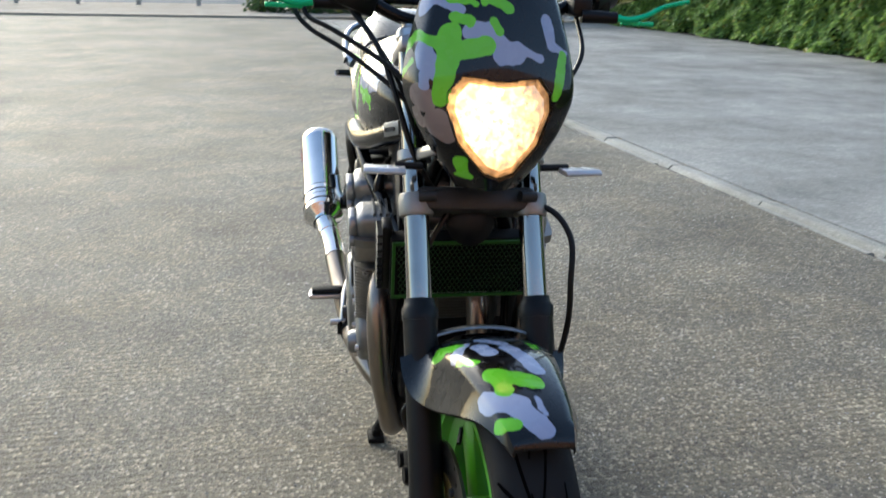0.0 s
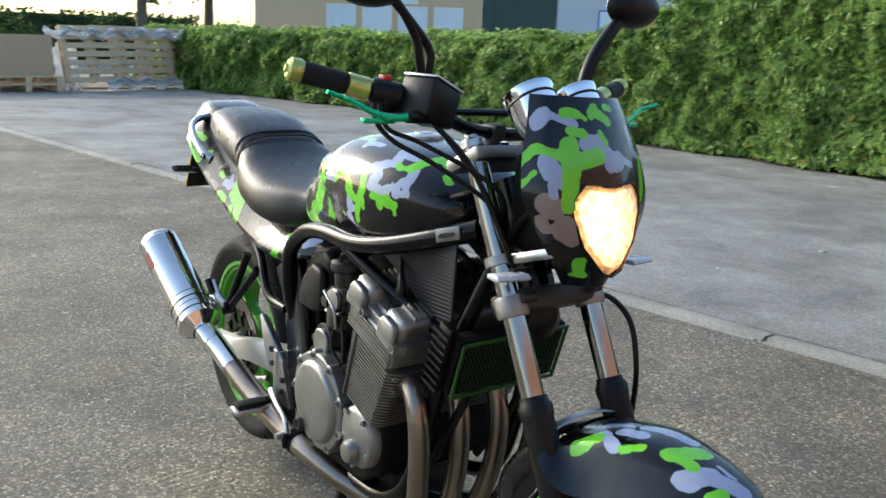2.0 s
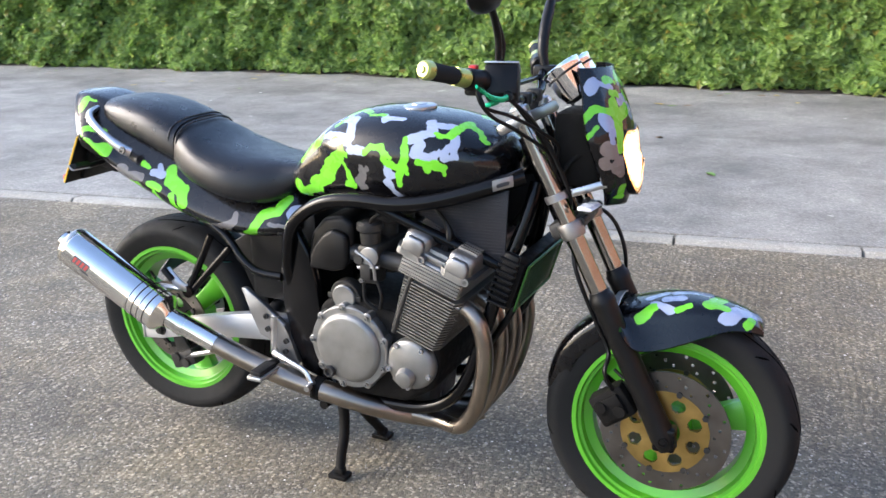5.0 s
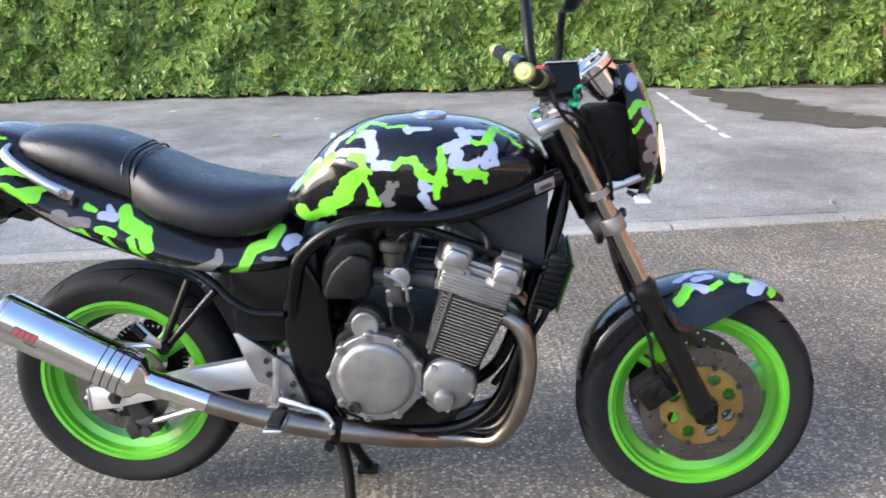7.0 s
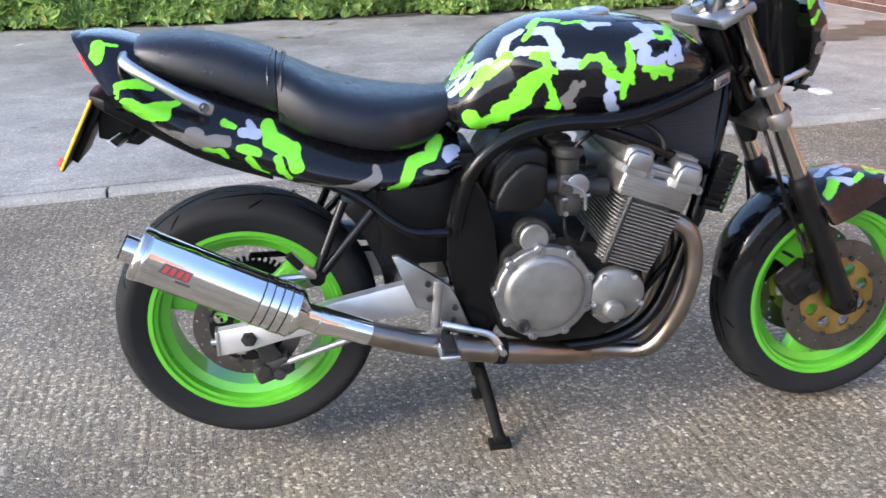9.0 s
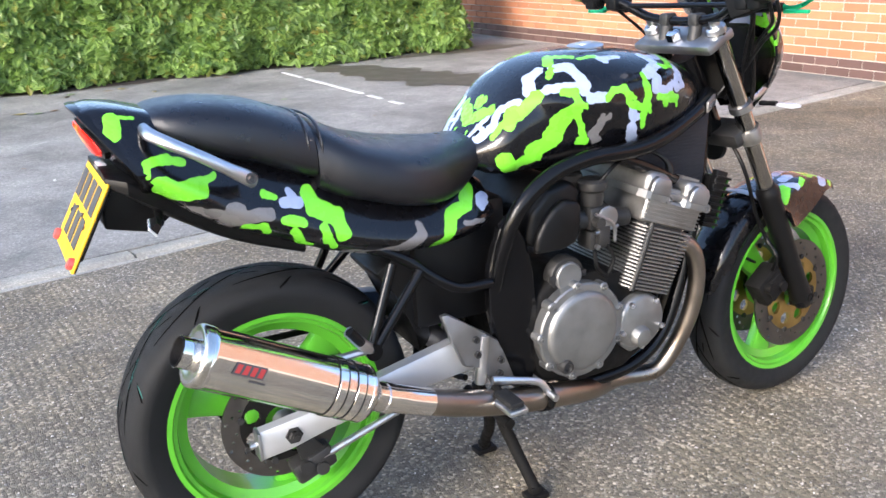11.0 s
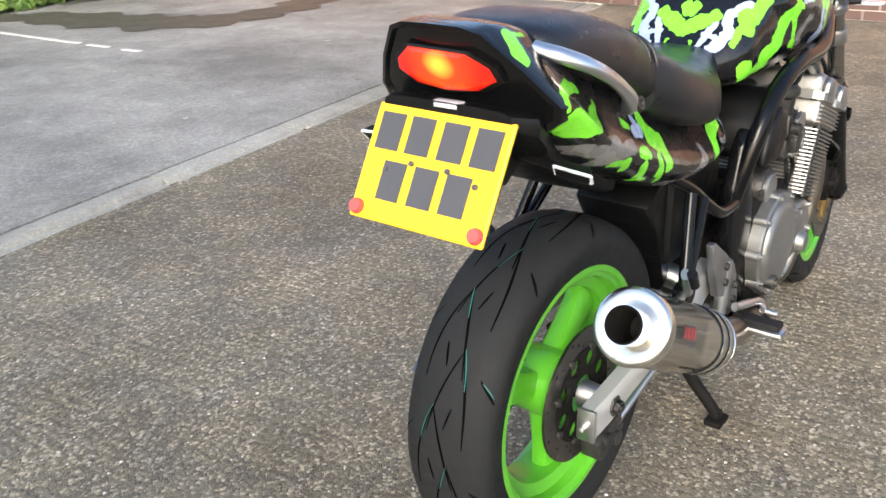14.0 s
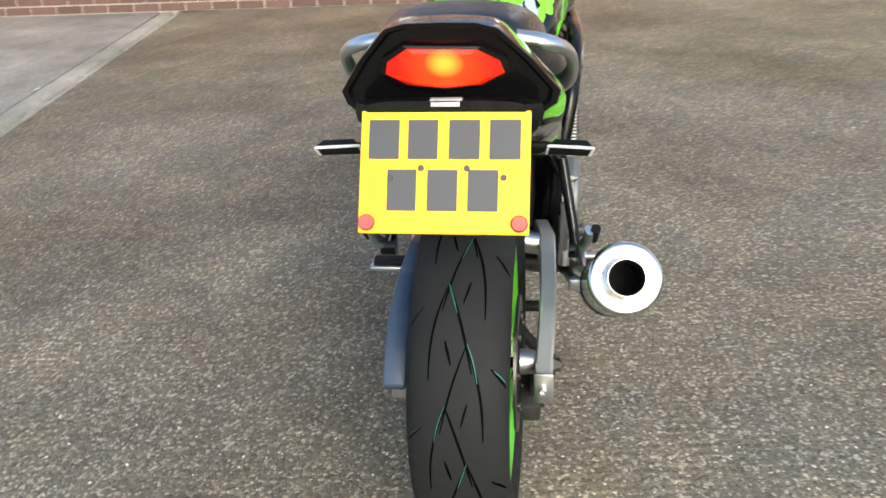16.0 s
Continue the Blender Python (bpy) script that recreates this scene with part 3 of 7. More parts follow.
    b.inputs["Specular IOR Level"].default_value = spec
    relief = cut.outputs[0]
    if grooves:
        # tamped ridges across the yard, about 28 mm apart, worn away in patches
        rot = nt.nodes.new("ShaderNodeMapping")
        rot.inputs["Rotation"].default_value = (0, 0, radians(-7))
        nt.links.new(tc.outputs["Object"], rot.inputs["Vector"])
        wv = node(nt, "ShaderNodeTexWave", Scale=11.2, Distortion=2.2, Detail=2.0)
        wv.inputs["Detail Scale"].default_value = 0.35
        wv.bands_direction = "X"
        nt.links.new(rot.outputs[0], wv.inputs["Vector"])
        worn = node(nt, "ShaderNodeMapRange")
        for key, value in (("From Min", 0.38), ("From Max", 0.62), ("To Min", 0.15), ("To Max", 1.0)):
            worn.inputs[key].default_value = value
        nt.links.new(drift.outputs["Fac"], worn.inputs["Value"])
        ridge = math_node(nt, "MULTIPLY", wv.outputs["Fac"], worn.outputs[0])
        relief = math_node(nt, "ADD", relief, math_node(nt, "MULTIPLY", ridge, grooves))
    bn = nt.nodes.new("ShaderNodeBump")
    bn.inputs["Strength"].default_value, bn.inputs["Distance"].default_value = bump, stone * 0.3
    nt.links.new(relief, bn.inputs["Height"])
    nt.links.new(bn.outputs[0], b.inputs["Normal"])
    return m


AGGREGATE = ground_material("exposed_aggregate_concrete", ((0.078, 0.070, 0.055), (0.212, 0.194, 0.152), (0.56, 0.52, 0.435)), 0.0083, (0.158, 0.143, 0.112), 0.72, 0.8, (0.58, 0.55, 0.50), (1.30, 1.22, 1.04), 1.1, 0.42)
ASPHALT = ground_material("worn_asphalt", ((0.178, 0.176, 0.165), (0.285, 0.28, 0.262), (0.44, 0.43, 0.405)), 0.009, (0.28, 0.275, 0.258), 0.72, 0.5, (0.55, 0.55, 0.54), (1.25, 1.22, 1.17))
CONCRETE = ground_material("pale_kerb_concrete", ((0.24, 0.233, 0.214), (0.365, 0.354, 0.322), (0.50, 0.486, 0.44)), 0.006, (0.365, 0.354, 0.322), 0.8, 0.3, (0.6, 0.6, 0.56), (1.1, 1.1, 1.05))
PALE_PAVING = ground_material("sandy_pavement", ((0.30, 0.25, 0.19), (0.38, 0.32, 0.25), (0.46, 0.4, 0.33)), 0.02, (0.36, 0.30, 0.23), 0.85, 0.3, (0.8, 0.8, 0.8))
ROAD = ground_material("grey_road", ((0.10, 0.105, 0.115), (0.14, 0.145, 0.155), (0.2, 0.2, 0.21)), 0.012, (0.13, 0.135, 0.145), 0.7, 0.3, (0.8, 0.8, 0.8))
PUDDLE = material("damp_patch", (0.085, 0.078, 0.06), 0.6, 0, 0.45, 5, 0.3, 60, spec=0.3)
WHITE_LINE = material("worn_white_paint", (0.55, 0.55, 0.52), 0.7, 0, 0.3, 30)
SOIL = material("soil_and_litter", (0.05, 0.04, 0.03), 0.9, 0, 0.5, 20, 0.8, 40)
KX, KY = math.cos(radians(9.2)), math.sin(radians(9.2))


def kerb_point(s, n, z=0.0):
    """A point s metres along the kerb line and n metres beyond it."""
    return (s * KX - n * KY, 2.296 + s * KY + n * KX, z)


def sheet(points, z=None):
    bm = bmesh.new()
    bm.faces.new([bm.verts.new((p[0], p[1], p[2] if z is None else z)) for p in points])
    return bm


def slab(points, z0, z1):
    bm = bmesh.new()
    lo = [bm.verts.new((p[0], p[1], z0)) for p in points]
    hi = [bm.verts.new((p[0], p[1], z1)) for p in points]
    bm.faces.new(lo[::-1])
    bm.faces.new(hi)
    n = len(points)
    for i in range(n):
        bm.faces.new((lo[i], lo[(i + 1) % n], hi[(i + 1) % n], hi[i]))
    return bm


tagged(link_mesh("ground", sheet([(-400, -400), (400, -400), (400, 400), (-400, 400)], -0.09), ASPHALT, False), "grey worn asphalt reaching far beyond the yard", "ground", kind="structure")
tagged(link_mesh("yard", slab([kerb_point(-17.0, -0.105), (-17.3, -40), (40, -40), kerb_point(40, -0.105)], -0.09, 0.0), AGGREGATE, False), "exposed aggregate concrete yard with brown and pale pebbles", "yard", kind="structure")
tagged(link_mesh("asphalt_lot", slab([kerb_point(-17.0, 0.096), kerb_point(40, 0.096), (40, 30), (-17.3, 12)], -0.09, -0.004), ASPHALT, False), "grey patched asphalt strip between the kerb line and the hedge", "asphalt", kind="structure")
tagged(link_mesh("pavement", slab([(-22.6, -40), (-17.32, -40), (-17.32, 12), (-22.6, 12)], -0.09, 0.02), PALE_PAVING, False), "sandy pale pavement along the road", "pavement", kind="structure")
tagged(link_mesh("road", slab([(-34, -60), (-22.7, -60), (-22.7, 30), (-34, 30)], -0.088, -0.03), ROAD, False), "blue-grey road behind the railing", "road", kind="structure")

# The flush concrete channel between the two surfaces: stones of about 0.9 m with open joints.
kerb = new("drain_kerb")
tagged(kerb, "flush line of worn pale concrete channel stones with open joints", "kerb", kind="structure")
rng = random.Random(4)
s = -17.0
while s < 6.3:
    length = 0.9 + rng.uniform(-0.04, 0.04)
    zt = rng.uniform(-0.006, 0.002)
    bm = bmesh.new()
    near = -0.034 + rng.uniform(-0.006, 0.006)
    rings = []
    for k in range(9):
        q = s + 0.007 + (length - 0.014) * k / 8
        e0, e1 = rng.uniform(-0.004, 0.006), rng.uniform(-0.003, 0.003)
        drop = 0.012 if k in (0, 8) else rng.uniform(0, 0.005)
        cross = [(near, -0.07), (near + e0 * 0.4, zt - 0.022 - drop * 0.5), (near + 0.010 + e0, zt - 0.006 - drop), (near + 0.024 + e0, zt - drop * 0.4), (0.0, zt + 0.002), (0.078, zt - drop * 0.3), (0.093 + e1, zt - 0.008 - drop), (0.095, -0.07)]
        rings.append([kerb_point(q, n, z) for n, z in cross])
    part("stone", loft(rings), CONCRETE, kerb, angle=35)
    # the thin concrete lip on the yard side of the joint, broken away here and there
    if rng.random() < 0.86:
        a0, a1 = s + rng.uniform(0.0, 0.05), s + length - rng.uniform(0.0, 0.05)
        lip = []
        for k in range(8):
            q = a0 + (a1 - a0) * k / 7
            i0, zl = -0.064 + rng.uniform(-0.006, 0.004), rng.uniform(-0.004, 0.002)
            lip.append([kerb_point(q, n, z) for n, z in ((-0.104, -0.07), (-0.104, zl), (i0 - 0.008, zl + 0.001), (i0, zl - 0.006), (i0 + 0.002, -0.07))])
        part("lip", loft(lip), CONCRETE, kerb, angle=35)
    if rng.random() < 0.3:
        f0 = s + length * rng.uniform(0.0, 0.4)
        f1 = f0 + length * rng.uniform(0.3, 0.6)
        fill = []
        for k in range(7):
            q = f0 + (f1 - f0) * k / 6
            zf = -0.009 + rng.uniform(-0.003, 0.003) - (0.02 if k in (0, 6) else 0)
            fill.append([kerb_point(q, n, z) for n, z in ((-0.07, -0.07), (-0.07, zf), (-0.05, zf - 0.003), (-0.032, zf), (-0.032, -0.07))])
        part("joint_filling", loft(fill), CONCRETE, kerb, angle=35)
    s += length

tagged(link_mesh("joint_dirt", slab([kerb_point(-17, -0.106), kerb_point(6.6, -0.106), kerb_point(6.6, -0.03), kerb_point(-17, -0.03)], -0.09, -0.026), SOIL, False), "dark dirt packed in the open joint beside the kerb", "dirt", kind="structure")
rng = random.Random(12)
for x0, y0, x1, y1, w, keep in ((2.33, 7.45, 2.50, 5.28, 0.055, 0.95), (2.51, 5.13, 2.53, 4.95, 0.05, 0.9), (-0.52, 4.72, -0.64, 5.5, 0.05, 0.6)):
    a, b_ = Vector((x0, y0, 0)), Vector((x1, y1, 0))
    nrm = Vector((y0 - y1, x1 - x0, 0)).normalized() * w / 2
    line = tagged(new("painted_line"), "short worn white painted line on the asphalt", "road marking", kind="structure")
    count = max(3, round((b_ - a).length / 0.12))
    for k in range(count):
        if rng.random() > keep:
            continue
        p0, p1 = a.lerp(b_, (k + rng.uniform(0, 0.12)) / count), a.lerp(b_, (k + 1 - rng.uniform(0, 0.12)) / count)
        l0, l1, r0, r1 = (rng.uniform(0.6, 1.0) for _ in range(4))
        part("paint_patch", slab([p0 - nrm * l0, p1 - nrm * l1, p1 + nrm * r1, p0 + nrm * r0], -0.0045, 0.0005), WHITE_LINE, line, smooth=False)


def blot(cx, cy, rx, ry, seed, z=0.0, n=40, turn=0.0):
    r = random.Random(seed)
    ph = [r.uniform(0, 6.28) for _ in range(5)]
    pts = []
    for k in range(n):
        a = 2 * math.pi * k / n
        f = 1 + 0.18 * math.sin(2 * a + ph[0]) + 0.12 * math.sin(3 * a + ph[1]) + 0.09 * math.sin(5 * a + ph[2]) + 0.05 * math.sin(9 * a + ph[3])
        px, py = math.cos(a) * rx * f, math.sin(a) * ry * f
        pts.append((cx + px * math.cos(turn) - py * math.sin(turn), cy + px * math.sin(turn) + py * math.cos(turn), z))
    return sheet(pts)


def wet_band(points, seed):
    """A winding damp band from rows of (x, y, half width), with ragged edges."""
    r = random.Random(seed)
    path = smooth_path([(x, y, w) for x, y, w in points], 10)
    left, right = [], []
    for i, p in enumerate(path):
        d = path[min(i + 1, len(path) - 1)] - path[max(i - 1, 0)]
        nrm = Vector((-d.y, d.x, 0)).normalized()
        for side, rim in ((1, left), (-1, right)):
            w = p.z * (1 + 0.22 * math.sin(i * 0.9 + side * 1.7) + r.uniform(-0.16, 0.16))
            rim.append((p.x + side * nrm.x * w, p.y + side * nrm.y * w, 0.0012))
    bm = bmesh.new()
    lv, rv = [bm.verts.new(q) for q in left], [bm.verts.new(q) for q in right]
    for i in range(len(lv) - 1):
        bm.faces.new((lv[i], rv[i], rv[i + 1], lv[i + 1]))
    return bm


tagged(link_mesh("damp_band", wet_band([(2.75, 7.55, 0.16), (3.05, 6.9, 0.30), (3.25, 6.2, 0.34), (3.55, 5.65, 0.32), (4.1, 5.48, 0.24), (4.8, 5.62, 0.22), (5.35, 5.95, 0.26), (5.75, 6.2, 0.2)], 3), PUDDLE, False), "dark damp band with moss winding over the asphalt", "puddle", kind="structure")
tagged(link_mesh("damp_patch", blot(4.5, 7.7, 0.9, 0.2, 5, 0.0024, turn=0.1), PUDDLE, False), "dark damp patch along the hedge end", "puddle", kind="structure")

# ---- brick wall at the end of the yard ----
BRICK = material("orange_brick", (0.40, 0.16, 0.075), 0.8, 0, 0.25, 14, 0.5, 120)
PLINTH = material("dark_engineering_brick", (0.10, 0.055, 0.045), 0.55, 0, 0.3, 14, 0.4, 120)
MORTAR = material("mortar", (0.42, 0.38, 0.33), 0.9, 0, 0.15, 20, 0.5, 80)
for mm in (BRICK, PLINTH):
    nt = mm.node_tree
    oi = nt.nodes.new("ShaderNodeObjectInfo")
    hsv = nt.nodes.new("ShaderNodeHueSaturation")
    src = nt.nodes["Principled BSDF"].inputs["Base Color"].links[0].from_socket
    vr = node(nt, "ShaderNodeMapRange")
    vr.inputs["To Min"].default_value, vr.inputs["To Max"].default_value = 0.75, 1.2
    nt.links.new(oi.outputs["Random"], vr.inputs["Value"])
    nt.links.new(vr.outputs[0], hsv.inputs["Value"])
    nt.links.new(src, hsv.inputs["Color"])
    nt.links.new(hsv.outputs[0], nt.nodes["Principled BSDF"].inputs["Base Color"])
WALL_A, WALL_B = Vector((5.32, 11.2, 0)), Vector((6.34, -0.4, 0))
wdir = (WALL_B - WALL_A).normalized()
wout = Vector((wdir.y, -wdir.x, 0))
wall = new("wall_east")
tagged(wall, "orange brick building wall on a dark brick plinth", "wall", kind="structure")
WM = Matrix(((wdir.x, -wout.x, 0, WALL_A.x), (wdir.y, -wout.y, 0, WALL_A.y), (0, 0, 1, 0), (0, 0, 0, 1)))


def brick_sheet_material():
    m = material("brick_courses", (0.38, 0.16, 0.08), 0.85, 0, 0.3, 10, 0.3, 90)
    nt = m.node_tree
    bt = node(nt, "ShaderNodeTexBrick")
    bt.inputs["Scale"].default_value = 1.0
    bt.inputs["Brick Width"].default_value, bt.inputs["Row Height"].default_value, bt.inputs["Mortar Size"].default_value = 0.225, 0.075, 0.005
    bt.inputs["Color1"].default_value, bt.inputs["Color2"].default_value, bt.inputs["Mortar"].default_value = (0.30, 0.14, 0.08, 1), (0.24, 0.11, 0.065, 1), (0.36, 0.34, 0.30, 1)
    tc = nt.nodes.new("ShaderNodeTexCoord")
    sp = nt.nodes.new("ShaderNodeSeparateXYZ")
    cb = nt.nodes.new("ShaderNodeCombineXYZ")
    nt.links.new(tc.outputs["Object"], sp.inputs[0])
    nt.links.new(sp.outputs[0], cb.inputs[0])
    nt.links.new(sp.outputs[2], cb.inputs[1])
    nt.links.new(cb.outputs[0], bt.inputs["Vector"])
    nt.links.new(bt.outputs["Color"], nt.nodes["Principled BSDF"].inputs["Base Color"])
    return m


BRICK_SHEET = brick_sheet_material()
core = part("wall_core", box(-0.0, 22.0, 0.004, 0.25, -0.09, 0.60, 0), MORTAR, wall, smooth=False)
core.matrix_basis = WM
upper = part("upper_wall", box(-0.0, 22.0, 0.0, 0.25, 0.60, 3.4, 0), BRICK_SHEET, wall, smooth=False)
upper.matrix_basis = WM
brick_mesh = {}
for key, mat in (("plinth", PLINTH), ("face", BRICK)):
    tmp = link_mesh("brick", box(0, 0.215, -0.008 if key == "plinth" else -0.004, 0.05, 0, 0.065, 0.003, segs=1), mat, False)
    brick_mesh[key] = tmp.data
    bpy.data.objects.remove(tmp)
for row in range(8):
    x = -0.112 * (row % 2)
    while x < 11.6:
        if x >= -0.01:
            ob = new("brick", brick_mesh["plinth" if row < 2 else "face"])
            ob.parent = wall
            ob.matrix_basis = WM @ Matrix.Translation((x, 0, 0.005 + row * 0.075))
        x += 0.225


# ---- hedge, shrubs and trees ----
def leaf_material(name, dark, light, gloss=0.35):
    m = bpy.data.materials.new(name)
    m.use_nodes = True
    nt = m.node_tree
    b = nt.nodes["Principled BSDF"]
    g = nt.nodes.new("ShaderNodeNewGeometry")
    ramp = nt.nodes.new("ShaderNodeValToRGB")
    ramp.color_ramp.elements[0].color = (*dark, 1)
    ramp.color_ramp.elements[1].color = (*light, 1)
    ramp.color_ramp.elements[1].position = 0.93
    br = ramp.color_ramp.elements.new(0.997)
    br.color = (0.34, 0.30, 0.06, 1)
    nt.links.new(g.outputs["Random Per Island"], ramp.inputs[0])
    nt.links.new(ramp.outputs[0], b.inputs["Base Color"])
    b.inputs["Roughness"].default_value = gloss
    b.inputs["Transmission Weight"].default_value = 0.0
    tr = nt.nodes.new("ShaderNodeBsdfTranslucent")
    nt.links.new(ramp.outputs[0], tr.inputs["Color"])
    mx = nt.nodes.new("ShaderNodeMixShader")
    mx.inputs[0].default_value = 0.55
    nt.links.new(b.outputs[0], mx.inputs[1])
    nt.links.new(tr.outputs[0], mx.inputs[2])
    nt.links.new(mx.outputs[0], nt.nodes["Material Output"].inputs["Surface"])
    return m


HEDGE_LEAF = leaf_material("hedge_leaf", (0.12, 0.21, 0.052), (0.345, 0.495, 0.12))
SHRUB_LEAF = leaf_material("shrub_leaf", (0.02, 0.045, 0.012), (0.07, 0.13, 0.03))
TREE_LEAF = leaf_material("tree_leaf", (0.03, 0.06, 0.015), (0.10, 0.17, 0.035), 0.5)
# core tone darkened to stand in for the shade deep inside the hedges
INNER = material("shade_toned_inner_foliage", (0.035, 0.055, 0.02), 0.9, 0, 0.4, 9, 0.8, 20)
BARK = material("bark", (0.10, 0.08, 0.06), 0.9, 0, 0.3, 20, 0.7, 60)


def leaves(places, normals, sizes, seed):
    """Oval laurel leaves folded along the midrib: two quads each."""
    r = np.random.RandomState(seed)
    n = len(places)
    nrm = normals + r.normal(0, 0.42, (n, 3))
    nrm /= np.linalg.norm(nrm, axis=1)[:, None]
    ran = r.normal(0, 1, (n, 3))
    along = np.cross(nrm, ran)
    along /= np.linalg.norm(along, axis=1)[:, None]
    side = np.cross(nrm, along)
    L = sizes[:, None]
    W = L * r.uniform(0.20, 0.27, (n, 1))
    droop = nrm * L * r.uniform(0.02, 0.14, (n, 1))
    lift = nrm * L * 0.07
    verts = np.stack([places - along * L * 0.5, places - along * L * 0.18 + side * W + lift, places + along * L * 0.22 + side * W * 0.9 + lift, places + along * L * 0.5 - droop,
                      places + along * L * 0.22 - side * W * 0.9 + lift, places - along * L * 0.18 - side * W + lift], 1).reshape(-1, 3)
    i = np.arange(n)[:, None] * 6
    faces = np.concatenate([i + [0, 1, 2, 3], i + [0, 3, 4, 5]], 0)
    return verts, faces


def value_noise(x, z, size, seed):
    """Smooth random heights from 0 to 1 over cells of the given size."""
    table = np.random.RandomState(seed).uniform(0, 1, (64, 64))
    u, v = x / size + 200.0, z / size + 200.0
    i, j = np.floor(u).astype(int), np.floor(v).astype(int)
    f, g = u - i, v - j
    f, g = f * f * (3 - 2 * f), g * g * (3 - 2 * g)
    pick = lambda a, b: table[a % 64, b % 64]
    return (pick(i, j) * (1 - f) + pick(i + 1, j) * f) * (1 - g) + (pick(i, j + 1) * (1 - f) + pick(i + 1, j + 1) * f) * g


def stuff(name, verts, faces, mat, label, category, kind="stuff"):
    me = bpy.data.meshes.new(name)
    me.from_pydata([tuple(v) for v in verts.tolist()], [], faces.tolist())
    me.materials.append(mat)
    return tagged(new(name, me), label, category, kind=kind)


HEDGE_LINE = [(-19.5, 5.1), (-16, 5.7), (-12, 6.7), (-8, 7.35), (-3, 7.65), (2, 7.75), (4.6, 7.85)]
HEDGE_H = 1.9


def hedge_front(u):
    xs = np.array([p[0] for p in HEDGE_LINE])
    return np.interp(u, xs, [p[1] for p in HEDGE_LINE])


def build_hedge():
    r = np.random.RandomState(7)
    n_front, n_top, n_end = 70000, 16000, 5000
    # nearer stretches carry more leaves than the far end
    x = np.concatenate([r.uniform(-8, 4.6, int(n_front * 0.68)), r.uniform(-19.5, -8, n_front - int(n_front * 0.68))])
    top = np.interp(x, [-19.5, -7.2, -4.8, 4.6], [1.22, 1.28, 1.9, 1.9])
    z = r.uniform(0.02, 1.0, n_front) * top
    lump = 0.17 * (value_noise(x, z, 0.95, 1) - 0.5) + 0.17 * (value_noise(x, z, 0.36, 2) - 0.5) + 0.13 * (value_noise(x, z, 0.17, 3) - 0.5)
    y = hedge_front(x) + 0.12 + lump + r.exponential(0.045, n_front) - 0.05 - 0.16 * np.clip((0.5 - z) / 0.5, 0, 1) * (0.7 + 0.6 * np.sin(x * 4.7)) + 0.18 * np.clip((z - top + 0.25) / 0.25, 0, 1) ** 2
    p1 = np.stack([x, y, z], 1)
    nm1 = np.tile([0.0, -0.85, 0.55], (n_front, 1))
    x = r.uniform(-19.5, 4.6, n_top)
    d = r.uniform(0.1, 1.4, n_top)
    p2 = np.stack([x, hedge_front(x) + d, np.interp(x, [-19.5, -7.2, -4.8, 4.6], [1.22, 1.28, 1.9, 1.9]) + 0.16 * (value_noise(x, d, 0.8, 4) - 0.5) + 0.14 * (value_noise(x, d, 0.3, 5) - 0.5) + r.normal(0, 0.035, n_top)], 1)
    nm2 = np.tile([0.0, -0.1, 1.0], (n_top, 1))
    y = r.uniform(7.85, 9.2, n_end)
    z = r.uniform(0.02, HEDGE_H, n_end)
    p3 = np.stack([4.65 + 0.08 * np.sin(y * 5 + z * 4) + r.normal(0, 0.04, n_end), y, z], 1)
    nm3 = np.tile([0.9, 0.0, 0.4], (n_end, 1))
    p, nm = np.concatenate([p1, p2, p3]), np.concatenate([nm1, nm2, nm3])
    v, f = leaves(p, nm, r.uniform(0.075, 0.145, len(p)), 11)
    stuff("hedge_leaves", v, f, HEDGE_LEAF, "dense clipped laurel hedge with glossy green leaves", "hedge")
    # solid core behind the leaves, coloured like the shade in their gaps
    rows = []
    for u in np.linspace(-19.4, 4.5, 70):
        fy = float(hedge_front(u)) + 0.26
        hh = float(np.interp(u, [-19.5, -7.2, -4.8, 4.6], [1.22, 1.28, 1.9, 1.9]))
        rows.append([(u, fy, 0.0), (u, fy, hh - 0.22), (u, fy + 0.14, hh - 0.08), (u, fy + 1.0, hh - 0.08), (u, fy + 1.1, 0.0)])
    tagged(link_mesh("hedge_core", loft(rows), INNER, False), "dark core standing in for the shaded inside of the clipped hedge", "hedge", kind="stuff")
    litter = [(u, float(hedge_front(u)) + 0.02 - 0.06 * math.sin(u * 3.1) - 0.04 * math.sin(u * 7.7), 0.004) for u in np.linspace(-19, 4.7, 120)]
    back = [(u, float(hedge_front(u)) + 0.8, 0.004) for u in np.linspace(4.7, -19, 40)]
    tagged(link_mesh("hedge_bed", sheet(litter + back), SOIL, False), "dark soil and leaf litter under the hedge", "soil", kind="structure")


build_hedge()


def build_shrub(name, label, cx, cy, rx, ry, h, n, seed, mat):
    r = np.random.RandomState(seed)
    th = r.uniform(0, 2 * np.pi, n)
    ph = np.arccos(r.uniform(0.0, 1, n))
    lump = 1 + 0.16 * np.sin(th * 3 + seed) + 0.1 * np.sin(th * 7 + ph * 5) + r.normal(0, 0.06, n)
    dirs = np.stack([np.sin(ph) * np.cos(th), np.sin(ph) * np.sin(th), np.cos(ph)], 1)
    p = dirs * lump[:, None] * [rx, ry, h] + [cx, cy, 0.03]
    v, f = leaves(p, dirs, r.uniform(0.08, 0.16, n), seed)
    stuff(name, v, f, mat, label, "shrub", "")


build_shrub("shrub", "low dark green shrub at the pavement edge", -19.6, -0.2, 0.9, 1.9, 0.75, 5000, 3, SHRUB_LEAF)
